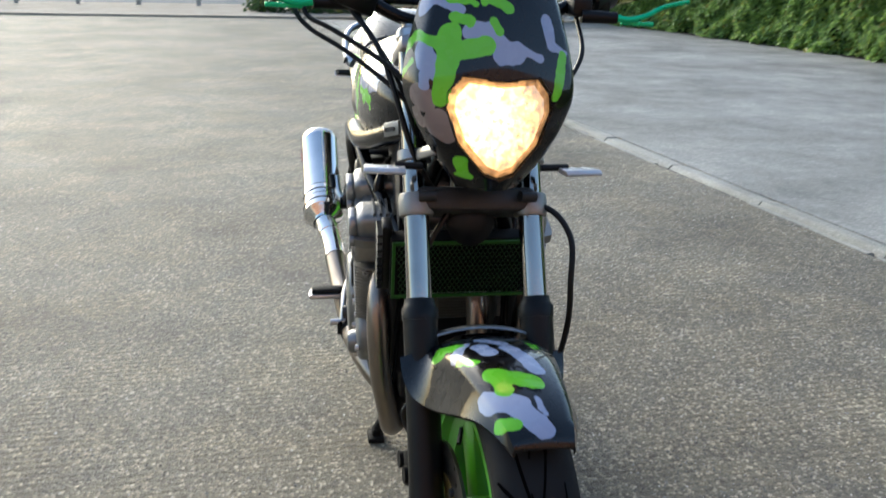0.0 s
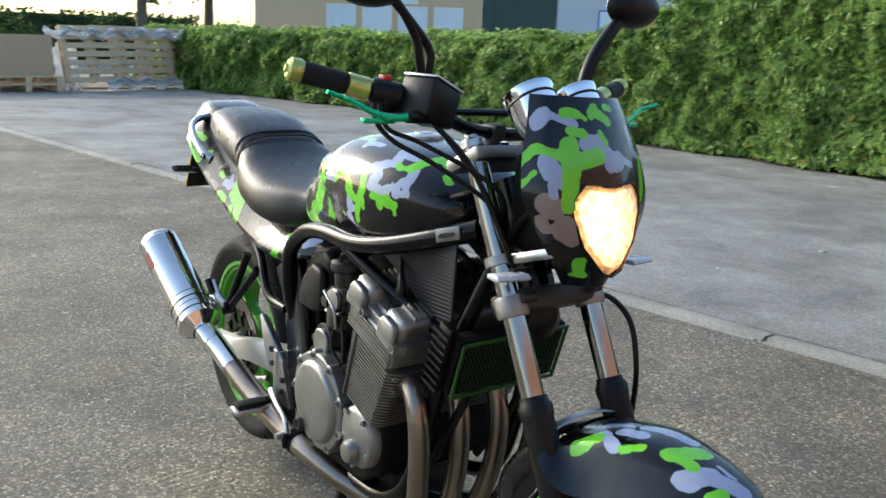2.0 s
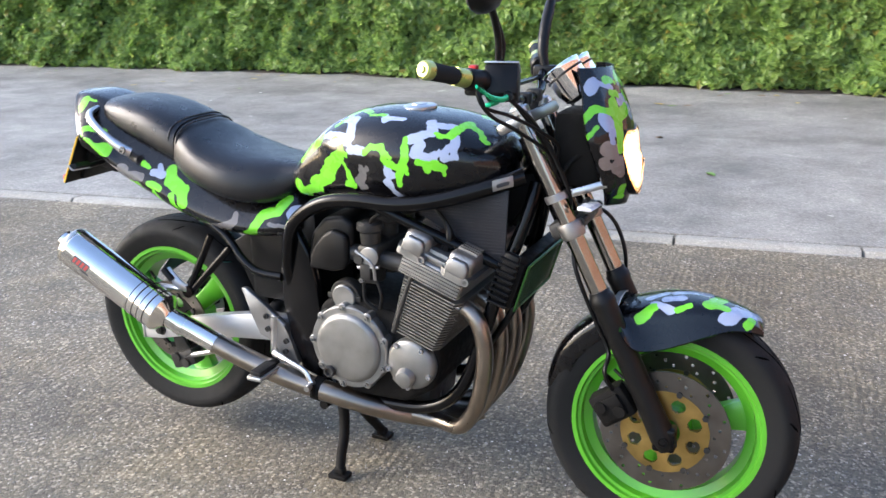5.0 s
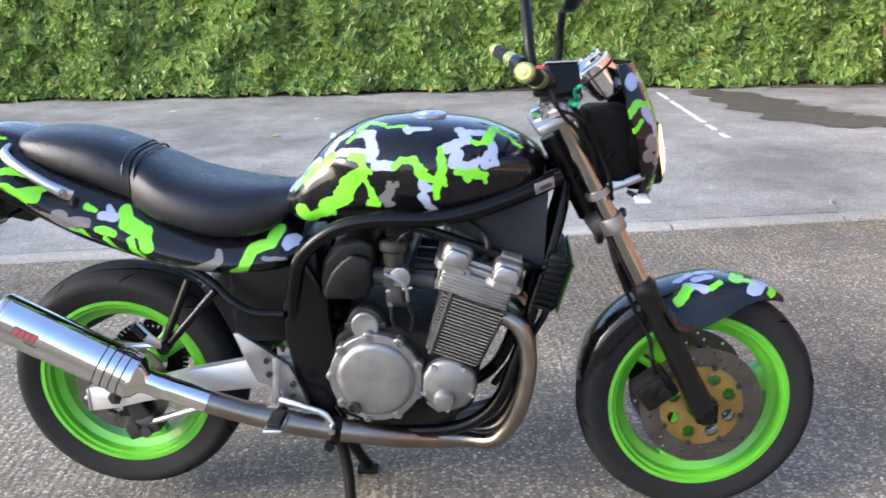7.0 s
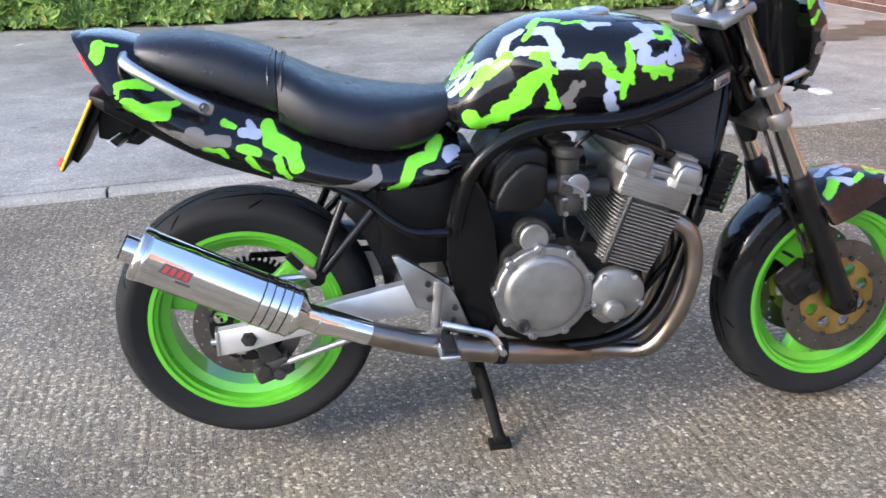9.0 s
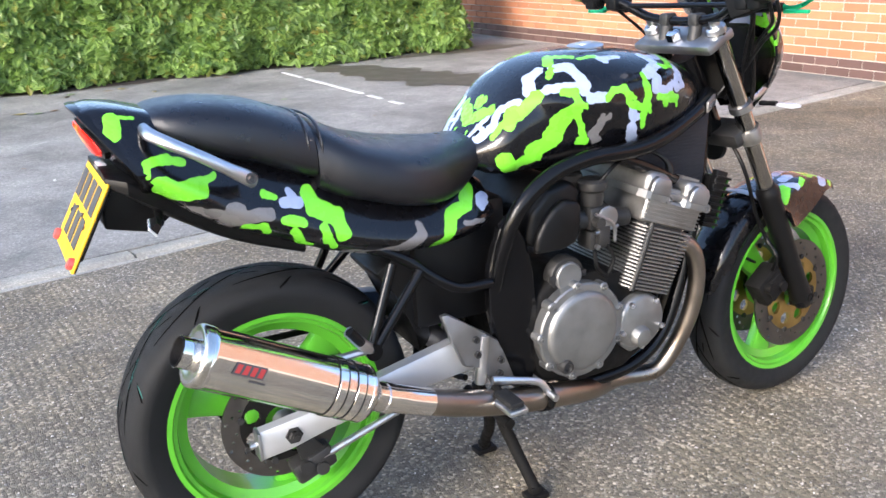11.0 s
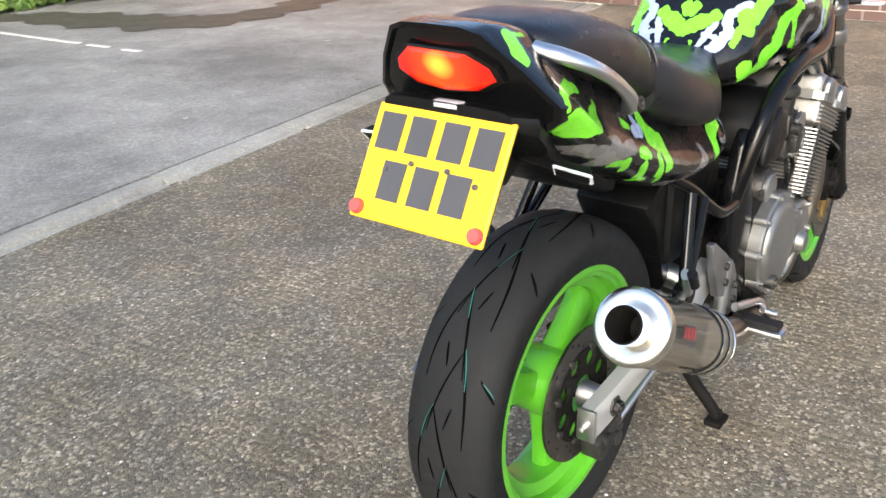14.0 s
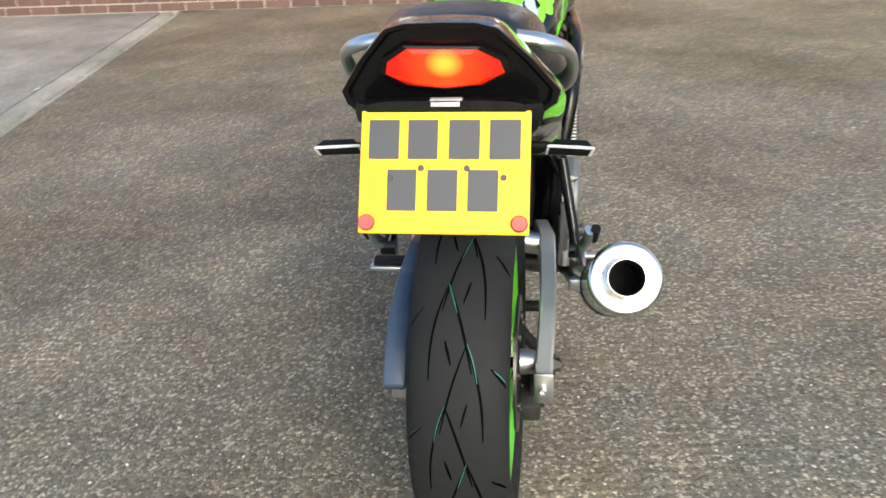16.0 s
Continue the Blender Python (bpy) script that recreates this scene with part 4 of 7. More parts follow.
build_shrub("shrub", "low dark green shrub behind the stacked pallets", -20.5, 1.7, 1.2, 1.5, 1.25, 5000, 9, SHRUB_LEAF)


def build_tree(x, y, h, crown, seed):
    r = random.Random(seed)
    tree = new("tree")
    tree.location = (x, y, -0.08)
    tagged(tree, "leafy roadside tree with a grey-brown trunk", "tree", group="trees beyond the hedge and road")
    trunk = join(tube([(0, 0, 0), (0.08, 0.05, h * 0.25), (-0.05, 0.1, h * 0.5), (0, 0, h * 0.8)], [0.2, 0.15, 0.11, 0.04], 9, 4),
                 *[tube([(0, 0.05, h * (0.28 + 0.08 * k)), (math.cos(k * 2.4) * crown * 0.35, math.sin(k * 2.4) * crown * 0.35, h * (0.45 + 0.07 * k)), (math.cos(k * 2.4) * crown * 0.7, math.sin(k * 2.4) * crown * 0.7, h * (0.55 + 0.07 * k))], [0.08, 0.05, 0.02], 6, 3) for k in range(5)])
    part("trunk", trunk, BARK, tree)
    rr = np.random.RandomState(seed)
    clumps = rr.normal(0, 1, (26, 3))
    clumps /= np.linalg.norm(clumps, axis=1)[:, None]
    clumps = clumps * rr.uniform(0.35, 0.95, (26, 1)) * [crown, crown, h * 0.3] + [0, 0, h * 0.66]
    which = rr.randint(0, 26, 5200)
    off = rr.normal(0, 1, (5200, 3))
    off /= np.linalg.norm(off, axis=1)[:, None]
    p = clumps[which] + off * (crown * 0.3 * rr.uniform(0.5, 1.05, (5200, 1)))
    v, f = leaves(p, off, rr.uniform(0.14, 0.3, 5200), seed)
    me = bpy.data.meshes.new("crown")
    me.from_pydata([tuple(q) for q in v.tolist()], [], f.tolist())
    me.materials.append(TREE_LEAF)
    ob = new("crown", me)
    ob.parent = tree


def build_aggregate():
    """Pebbles standing a little proud of the concrete round the motorcycle."""
    r = np.random.RandomState(17)
    n = 90000
    x, y = r.uniform(-2.3, 3.4, n), r.uniform(-2.5, 2.15, n)
    keep = y < 2.296 + math.tan(radians(9.2)) * x - 0.14
    x, y = x[keep], y[keep]
    n = len(x)
    size = 0.0022 + 0.0062 * r.beta(1.5, 3.6, n)
    rot = r.uniform(0, 6.28, n)
    base = np.array([(1, 0, 0), (0.25, 0.8, 0), (-0.85, 0.45, 0), (-0.7, -0.6, 0), (0.45, -0.75, 0), (0.1, 0.05, 0.62)])
    v = base[None] * (1 + r.uniform(-0.25, 0.25, (n, 6, 1)))
    v = v * size[:, None, None]
    c, s_ = np.cos(rot)[:, None], np.sin(rot)[:, None]
    vx = v[..., 0] * c - v[..., 1] * s_ + x[:, None] + r.uniform(-0.001, 0.001, (n, 6)) 
    vy = v[..., 0] * s_ + v[..., 1] * c + y[:, None]
    vz = v[..., 2] * r.uniform(0.3, 0.9, n)[:, None]
    vz[:, :5] = -0.001
    verts = np.stack([vx, vy, vz], -1).reshape(-1, 3)
    i = np.arange(n)[:, None] * 6
    faces = np.concatenate([i + [k, (k + 1) % 5, 5] for k in range(5)], 0)
    m = bpy.data.materials.new("aggregate_pebbles")
    m.use_nodes = True
    nt = m.node_tree
    g = nt.nodes.new("ShaderNodeNewGeometry")
    ramp = nt.nodes.new("ShaderNodeValToRGB")
    ramp.color_ramp.interpolation = "LINEAR"
    els = ramp.color_ramp.elements
    els[0].color, els[0].position = (0.06, 0.055, 0.05, 1), 0.0
    els[1].color, els[1].position = (0.66, 0.63, 0.57, 1), 1.0
    for pos, col in ((0.35, (0.135, 0.127, 0.108)), (0.6, (0.21, 0.186, 0.150)), (0.78, (0.20, 0.193, 0.175)), (0.88, (0.29, 0.26, 0.215)), (0.94, (0.52, 0.485, 0.43))):
        el = els.new(pos)
        el.color = (*col, 1)
    nt.links.new(g.outputs["Random Per Island"], ramp.inputs[0])
    nt.links.new(ramp.outputs[0], nt.nodes["Principled BSDF"].inputs["Base Color"])
    nt.nodes["Principled BSDF"].inputs["Roughness"].default_value = 0.38
    stuff("aggregate_pebbles", verts, faces, m, "small mixed pebbles showing in the concrete yard", "pebbles")


build_aggregate()

# ---- fallen leaves and scraps on the asphalt ----
FALLEN = [material("fallen_leaf_green", (0.16, 0.30, 0.06), 0.5, 0, 0.3, 30), material("fallen_leaf_yellow", (0.45, 0.36, 0.12), 0.6, 0, 0.3, 30), material("fallen_leaf_brown", (0.22, 0.14, 0.07), 0.8, 0, 0.3, 30), material("paper_scrap", (0.62, 0.61, 0.57), 0.8, 0, 0.15, 30)]
leaf_data = []
for k, mat in enumerate(FALLEN):
    bm = bmesh.new()
    outline = [(-0.5, 0), (-0.25, 0.2), (0.1, 0.24), (0.5, 0), (0.1, -0.24), (-0.25, -0.2)] if k < 3 else [(-0.5, -0.12), (-0.42, 0.14), (0.1, 0.2), (0.5, 0.1), (0.42, -0.16)]
    rim = [bm.verts.new((x, y, 0.03 + 0.16 * abs(y) + 0.10 * x * x)) for x, y in outline]
    mid = bm.verts.new((0.0, 0.0, 0.03))
    for i in range(len(rim)):
        bm.faces.new((rim[i], rim[(i + 1) % len(rim)], mid))
    bmesh.ops.solidify(bm, geom=bm.faces[:], thickness=0.012)
    tmp = link_mesh("fallen_leaf", bm, mat, True)
    leaf_data.append(tmp.data)
    bpy.data.objects.remove(tmp)
NAMES = (("fallen_leaf", "green laurel leaf fallen on the asphalt", "leaf"), ("fallen_leaf", "yellow curled leaf fallen on the asphalt", "leaf"), ("fallen_leaf", "brown dry leaf fallen on the ground", "leaf"), ("paper_scrap", "small pale paper scrap on the asphalt", "litter"))
rl = random.Random(31)
spots = [(0, 0.80, 3.9, 0.11), (3, 2.70, 3.0, 0.09), (3, -0.9, 4.1, 0.12), (1, -1.1, 5.3, 0.11), (1, -0.2, 6.6, 0.13), (2, 0.2, 5.0, 0.09), (3, 3.4, 2.95, 0.07)]
for _ in range(64):
    u = rl.uniform(-9, 4.4)
    kind = rl.choice((0, 1, 1, 2, 2, 3))
    off = rl.expovariate(2.2)
    spots.append((kind, u, float(hedge_front(u)) - 0.12 - off, rl.uniform(0.05, 0.11)))
for _ in range(12):
    spots.append((rl.choice((2, 3, 2)), rl.uniform(-4, 5), rl.uniform(2.7, 5), rl.uniform(0.03, 0.06)))
for kind, lx, ly, size in spots:
    nm, lab, cat = NAMES[kind]
    ob = tagged(new(nm, leaf_data[kind]), lab, cat, group="fallen leaves" if kind < 3 else "paper scraps")
    ob.matrix_basis = pose(lx, ly, -0.004, 0, 0, rl.uniform(0, 360)) @ Matrix.Scale(size, 4)

for tx, ty, th, tcw, tsd in ((-37, -9, 7, 2.6, 1), (-36, -3.5, 6, 2.4, 2), (-37, 3.5, 8, 3.0, 3), (-27, 9.5, 7, 2.8, 4), (-24, 6.5, 6.5, 2.4, 5), (-38, -16, 8, 3.2, 6), (-22, 24, 7, 2.0, 7)):
    build_tree(tx, ty, th, tcw, tsd)

rr = np.random.RandomState(21)
n = 14000
px = rr.uniform(-45, 12, n)
pz = rr.uniform(0, 1.9, n)
verge = np.stack([-35.2 + 0.25 * np.sin(px * 1.7) + 0.2 * np.sin(px * 4.3 + pz * 3) + rr.normal(0, 0.1, n), px, pz - 0.05], 1)
v, f = leaves(verge, np.tile([0.9, 0.0, 0.5], (n, 1)), rr.uniform(0.12, 0.24, n), 5)
stuff("roadside_hedge", v, f, SHRUB_LEAF, "dark overgrown hedge on the far side of the road", "hedge")
tagged(link_mesh("roadside_hedge_core", box(-36.6, -35.4, -45, 12, -0.09, 1.7, 0.1), INNER, False), "dark core standing in for the shaded inside of the roadside hedge", "hedge", kind="stuff")

# ---- railing ----
GALV = material("galvanised_steel", (0.34, 0.35, 0.36), 0.45, 0.9, 0.2, 8)
railing = new("railing")
tagged(railing, "low galvanised steel railing along the pavement", "railing")
for k in range(8):
    y = -2.0 - 1.45 * k
    part("post", box(-21.44, -21.36, y - 0.05, y + 0.05, 0.015, 0.86, 0.01), GALV, railing)
part("rail", rod((-21.33, -1.6, 0.68), (-21.33, -12.6, 0.68), 0.045, 10), GALV, railing)

# ---- pallets by the hedge ----
PINE = material("weathered_pine", (0.52, 0.40, 0.25), 0.75, 0, 0.3, 6, 0.3, 60)
CARD = material("brown_cardboard", (0.42, 0.31, 0.19), 0.8, 0, 0.08, 5)
FILM = material("white_wrapping_film", (0.72, 0.74, 0.76), 0.3, 0, 0.08, 9, 0.6, 15)


def build_pallet(group="stacked pallets", label="weathered pine pallet with open slats"):
    root = tagged(new("pallet"), label, "pallet", group=group)
    for k in range(7):
        x = -0.5 + k * (1.0 / 6)
        part("deck_board", box(x - 0.05, x + 0.05, -0.6, 0.6, 0.122, 0.144, 0.002, segs=1), PINE, root, smooth=False)
    for y in (-0.55, 0, 0.55):
        part("stringer", box(-0.55, 0.55, y - 0.05, y + 0.05, 0.1, 0.122, 0.002, segs=1), PINE, root, smooth=False)
        part("bottom_board", box(-0.55, 0.55, y - 0.05, y + 0.05, 0.0, 0.022, 0.002, segs=1), PINE, root, smooth=False)
        for x in (-0.5, 0, 0.5):
            part("block", box(x - 0.05, x + 0.05, y - 0.05, y + 0.05, 0.022, 0.1, 0.002, segs=1), PINE, root, smooth=False)
    return root


first = build_pallet()
first.matrix_basis = pose(-17.1, 0.95, 0.02, 0, 0, 5)
for k in range(1, 6):
    copy_thing(first, pose(-17.1 + 0.04 * math.sin(k * 2.1), 0.95 + (0.05 * math.sin(k * 3.3) if k < 4 else -0.35), 0.02 + 0.146 * k, 0, 0, 5 + 3 * math.sin(k * 1.7)))
for k in range(2):
    copy_thing(first, pose(-16.7, 2.15, 0.0 + 0.146 * k, 0, 0, 4))
for k in range(5):
    copy_thing(first, pose(-18.4, 2.1 + 0.02 * k, 0.02 + 0.146 * k, 0, 0, 2 * k))
tagged(link_mesh("cardboard_sheet", box(-16.42, -16.38, 1.62, 2.68, 0.292, 1.05, 0.004), CARD, False), "plain brown cardboard sheet standing on a pallet", "cardboard")
for k, (x, y, tilt) in enumerate(((-16.75, 3.4, 78), (-17.3, 4.65, 80), (-17.05, 4.0, 82), (-17.75, 5.3, 79))):
    copy_thing(first, pose(x, y, 0.68 if k != 2 else 0.70, 0, tilt, 20))


def film_sheet(w, h, seed):
    r = random.Random(seed)
    bm = bmesh.new()
    nx, nz = 22, 8
    grid = [[bm.verts.new((0.03 * math.sin(i * 1.3 + j + seed) + 0.03 * math.sin(j * 2.1 + i * 0.6), (i / nx - 0.5) * w, (j / nz) * h + 0.05 * math.sin(i * 0.9 + seed) + r.uniform(-0.015, 0.015))) for j in range(nz + 1)] for i in range(nx + 1)]
    for i in range(nx):
        for j in range(nz):
            bm.faces.new((grid[i][j], grid[i + 1][j], grid[i + 1][j + 1], grid[i][j + 1]))
    bmesh.ops.solidify(bm, geom=bm.faces[:], thickness=0.004)
    return bm


for x, y, z, w, h, rz, sd in ((-16.55, 3.25, 1.02, 1.5, 0.16, 18, 1), (-17.2, 4.9, 1.05, 1.7, 0.16, 20, 2), (-16.62, 3.0, 0.02, 0.5, 0.85, 18, 3), (-16.9, 4.6, 0.03, 1.9, 0.2, 22, 4), (-17.45, 5.85, 0.05, 0.35, 1.0, 25, 5)):
    ob = tagged(link_mesh("wrapping_film", film_sheet(w, h, sd), FILM), "torn white wrapping film hanging on the upright pallets", "plastic film", group="torn film on pallets")
    ob.matrix_basis = pose(x, y, z, 0, -10, rz)

# ---- far buildings ----
CREAM = material("cream_render", (0.55, 0.42, 0.26), 0.85, 0, 0.08, 1.5)
DKGREEN = material("dark_green_cladding", (0.03, 0.06, 0.05), 0.6, 0, 0.15, 2)
GREYCLAD = material("pale_grey_cladding", (0.5, 0.52, 0.55), 0.6, 0, 0.08, 2)
BLUE = material("blue_trim", (0.05, 0.16, 0.45), 0.5, 0, 0.1, 3)
GLASS_FAR = material("pale_blind_behind_glass", (0.62, 0.70, 0.76), 0.15, 0, 0.1, 2)
ROOF = material("dark_roof", (0.07, 0.065, 0.06), 0.8, 0, 0.2, 3)
FM = Matrix.Translation((-40.5, 25.5, 0)) @ Matrix.Rotation(math.atan2(0.848, 0.53), 4, "Z")


def far_building(name, label, x0, x1, mat, height, windows):
    root = tagged(new(name), label, "building")
    root.matrix_basis = FM
    part("wall", box(x0, x1, 0.0, 7.0, -0.09, height, 0), mat, root, smooth=False)
    part("roof", box(x0 - 0.2, x1 + 0.2, -0.3, 7.2, height, height + 0.3, 0.03), ROOF, root, smooth=False)
    for x, w, z0, z1, trim, pane in windows:
        win = part("window", join(box(x - w / 2 - 0.07, x + w / 2 + 0.07, -0.05, 0.03, z0 - 0.07, z0, 0), box(x - w / 2 - 0.07, x + w / 2 + 0.07, -0.05, 0.03, z1, z1 + 0.07, 0), box(x - w / 2 - 0.07, x - w / 2, -0.05, 0.03, z0, z1, 0), box(x + w / 2, x + w / 2 + 0.07, -0.05, 0.03, z0, z1, 0)), trim, root, smooth=False)
        part("pane", box(x - w / 2, x + w / 2, -0.025, -0.01, z0, z1, 0), pane, win, smooth=False)
    return root


WIN_TRIM = material("white_window_frame", (0.7, 0.7, 0.68), 0.5)
far_building("office_building", "cream rendered low office building with a row of windows", -8.2, 4.0, CREAM, 4.6,
             [(-3.6 + 1.92 * k, 1.45, 1.55, 2.85, WIN_TRIM, GLASS_FAR) for k in range(4)] + [(-6.5, 3.6, 3.25, 3.9, WIN_TRIM, GLASS_FAR), (-0.2, 1.3, 3.1, 3.7, WIN_TRIM, GLASS_FAR)])
far_building("warehouse", "dark green clad warehouse", 4.05, 8.0, DKGREEN, 6.0, [(6.0, 2.6, 0.0, 3.4, DKGREEN, DKGREEN)])
far_building("workshop", "pale grey clad workshop with blue door surrounds", 8.05, 16.0, GREYCLAD, 5.5, [(10.9, 1.1, 0.2, 3.0, BLUE, GLASS_FAR), (13.6, 2.2, 0.6, 2.6, BLUE, BLUE)])

# ---- the motorcycle ----
BIKE = tagged(new("motorcycle"), "black motorcycle with lime camouflage stickers on its centre stand", "motorcycle")
BIKE.matrix_basis = pose(0, 0, 0, 0, 0, 0.8)
RAKE = radians(26)
AXIS_AT = Vector((1.165, 0, 0.778))
AXIS = Vector((-math.sin(RAKE), 0, math.cos(RAKE)))
STEER = Matrix.Translation(AXIS_AT) @ Matrix.Rotation(radians(5.5), 4, AXIS) @ Matrix.Translation(-AXIS_AT)
FW = Vector((1.425, 0, 0.305))
RW = Vector((-0.004, 0, 0.359))


def bp(name, bm, mat, label="", parent=None, front=False, **kw):
    return part(name, bm, mat, parent or BIKE, label, STEER if front else None, **kw)


def bolt(x, y, z, r=0.006, h=0.006, axis=(0, -1, 0)):
    return lathe([(0, r), (h, r), (h, r * 0.6), (h * 0.4, r * 0.55), (h * 0.4, 0)], (x, y, z), axis, 10)


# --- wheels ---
# near-black tone that paints the shade inside the tread grooves
GROOVE = material("groove_shade_rubber", (0.003, 0.003, 0.003), 0.95, 0, 0.1, 40, spec=0.0)
TEAL = material("teal_marker", (0.006, 0.105, 0.09), 0.7, 0, 0.2, 40)
def tyre_bm(c, outer, half, flange, rim_half, segs=72):
    prof = [(-rim_half, flange - 0.008), (-rim_half - 0.004, flange), (-half * 0.97, flange + (outer - flange) * 0.42), (-half, flange + (outer - flange) * 0.58),
            (-half * 0.93, flange + (outer - flange) * 0.74), (-half * 0.72, flange + (outer - flange) * 0.89), (-half * 0.4, flange + (outer - flange) * 0.975), (0, outer)]
    prof = prof + [(-h, r) for h, r in prof[-2::-1]]
    return lathe(prof, c, (0, 1, 0), segs)


def rim_bm(c, flange, rim_half, depth, segs=72):
    half = [(-rim_half + 0.010, flange - 0.004), (-rim_half + 0.002, flange + 0.005), (-rim_half - 0.004, flange + 0.003), (-rim_half - 0.004, flange - 0.010), (-rim_half + 0.003, flange - 0.0135), (-rim_half + 0.004, flange - 0.021), (-rim_half + 0.020, flange - 0.025), (-rim_half + 0.028, flange - depth)]
    prof = half + [(-h, r) for h, r in half[::-1]]
    return lathe(prof, c, (0, 1, 0), segs, closed=True)


def spoke_bm(c, angle, r0, r1, w0, w1, t0, t1):
    """A hollow-cast spoke: wide at the rim, waisted, with a flat face and rounded edges."""
    rings = []
    for k in range(7):
        f = k / 6
        r = r0 + (r1 - r0) * f
        w = w0 + (w1 - w0) * (f ** 2.2)
        t = t0 + (t1 - t0) * f
        ring = []
        for a in range(12):
            q = 2 * math.pi * a / 12
            cx = math.copysign(abs(math.cos(q)) ** 0.55, math.cos(q)) * w
            cy = math.copysign(abs(math.sin(q)) ** 0.55, math.sin(q)) * t
            ring.append((c[0] + math.cos(angle) * r - math.sin(angle) * cx, c[1] + cy, c[2] + math.sin(angle) * r + math.cos(angle) * cx))
        rings.append(ring)
    return loft(rings)


def annulus(c, r0, r1, y0, y1, segs=96, rings=1, holes=None):
    """A flat ring between r0 and r1; holes(i, j) tells which cells are left open."""
    bm = bmesh.new()
    grid = {}
    for side, y in ((0, y0), (1, y1)):
        for j in range(rings + 1):
            r = r0 + (r1 - r0) * j / rings
            for i in range(segs):
                a = 2 * math.pi * i / segs
                grid[side, j, i] = bm.verts.new((c[0] + r * math.cos(a), c[1] + y, c[2] + r * math.sin(a)))
    solid = {(i, j): not (holes and holes(i, j)) for i in range(segs) for j in range(rings)}
    for i in range(segs):
        i2 = (i + 1) % segs
        for j in range(rings):
            if not solid[i, j]:
                continue
            bm.faces.new((grid[0, j, i], grid[0, j, i2], grid[0, j + 1, i2], grid[0, j + 1, i]))
            bm.faces.new((grid[1, j, i], grid[1, j + 1, i], grid[1, j + 1, i2], grid[1, j, i2]))
            if j == 0 or not solid[i, j - 1]:
                bm.faces.new((grid[0, j, i], grid[1, j, i], grid[1, j, i2], grid[0, j, i2]))
            if j == rings - 1 or not solid[i, j + 1]:
                bm.faces.new((grid[0, j + 1, i], grid[0, j + 1, i2], grid[1, j + 1, i2], grid[1, j + 1, i]))
            if not solid[(i - 1) % segs, j]:
                bm.faces.new((grid[0, j, i], grid[0, j + 1, i], grid[1, j + 1, i], grid[1, j, i]))
            if not solid[i2, j]:
                bm.faces.new((grid[0, j, i2], grid[1, j, i2], grid[1, j + 1, i2], grid[0, j + 1, i2]))
    return bm


def drilled(segs, step):
    return lambda i, j: (i % step == 0 and j == 1) or (i % step == step // 3 and j == 3) or (i % step == 2 * step // 3 and j == 5)


def groove_bm(c, outer, half, flange, starts, width, lift=0.0006):
    """Curved tread grooves on the crown: rows of (start angle, start y, turn, end y, bow) as fractions of the half width."""
    def radius(y):
        q = abs(y) / half
        return flange + (outer - flange) * float(np.interp(q, [0, 0.4, 0.72, 0.93, 1.0], [1.0, 0.975, 0.89, 0.74, 0.58])) + lift
    bm = bmesh.new()
    for a0, y0, da, y1, bow in starts:
        prev = None
        for k in range(11):
            f = k / 10
            a = a0 + da * f
            y = half * (y0 + (y1 - y0) * f + bow * math.sin(f * math.pi))
            w = width * (0.35 + 0.65 * math.sin(math.pi * min(1, 0.12 + 0.82 * f)))
            pair = []
            for s_ in (-1, 1):
                yy = y + s_ * w * 0.5
                r = radius(yy)
                pair.append(bm.verts.new((c[0] + r * math.cos(a + s_ * w * 0.8), c[1] + yy, c[2] + r * math.sin(a + s_ * w * 0.8))))
            if prev:
                bm.faces.new((prev[0], prev[1], pair[1], pair[0]))
            prev = pair
    return bm


def build_wheel(front):
    c = FW if front else RW
    outer, half, rh = (0.293, 0.058, 0.046) if front else (0.299, 0.079, 0.062)
    wheel = bp("front_wheel" if front else "rear_wheel", rim_bm(c, 0.222, rh, 0.045), LIME_PAINT, "lime green cast three-spoke wheel", front=front)
    def wp(name, bm, mat, label=""):
        return part(name, bm, mat, wheel, label, STEER if front else None)
    wp("tyre", tyre_bm(c, outer, half, 0.222, rh), RUBBER, "black road tyre with slanted grooves")
    tread, teal = [], []
    n = 10
    for k in range(n):
        a = 2 * math.pi * k / n
        for sg in (-1, 1):
            o = 0 if sg < 0 else math.pi / n
            # a hairpin: one long bowed leg down to the shoulder, one straight leg across the middle
            tread += [(a + o, 0.20 * sg, 0.50, 0.52 * sg, 0.10 * sg), (a + o, 0.20 * sg, 0.46, -0.30 * sg, -0.04 * sg), (a + o + 0.30, 0.22 * sg, 0.12, 0.10 * sg, 0), (a + o + 0.12, 0.66 * sg, 0.10, 0.94 * sg, 0.02 * sg)]
            if k % 3 == 1:
                teal += [(a + o - 0.004, 0.20 * sg, 0.20, 0.41 * sg, 0.03 * sg), (a + o + 0.13, 0.72 * sg, 0.06, 0.93 * sg, 0.01 * sg)]
            if k % 3 != 1:
                teal += [(a + o - 0.002, 0.20 * sg, 0.16, 0.01 * sg, 0)]
    # thin strips on the uncut tread; their black stands in for groove shade
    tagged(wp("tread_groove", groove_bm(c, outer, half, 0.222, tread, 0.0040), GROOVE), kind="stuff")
    if not front:
        tagged(wp("teal_streak", groove_bm(c, outer, half, 0.222, teal, 0.0017, 0.0010), TEAL, "teal streaks left in the tread"), kind="stuff")
    base = radians(14) if front else radians(40)
    for k in range(3):
        wp("spoke", spoke_bm(c, base + k * 2 * math.pi / 3, 0.05, 0.188, 0.026, 0.044, 0.024, 0.018), LIME_PAINT)
        a = base + k * 2 * math.pi / 3
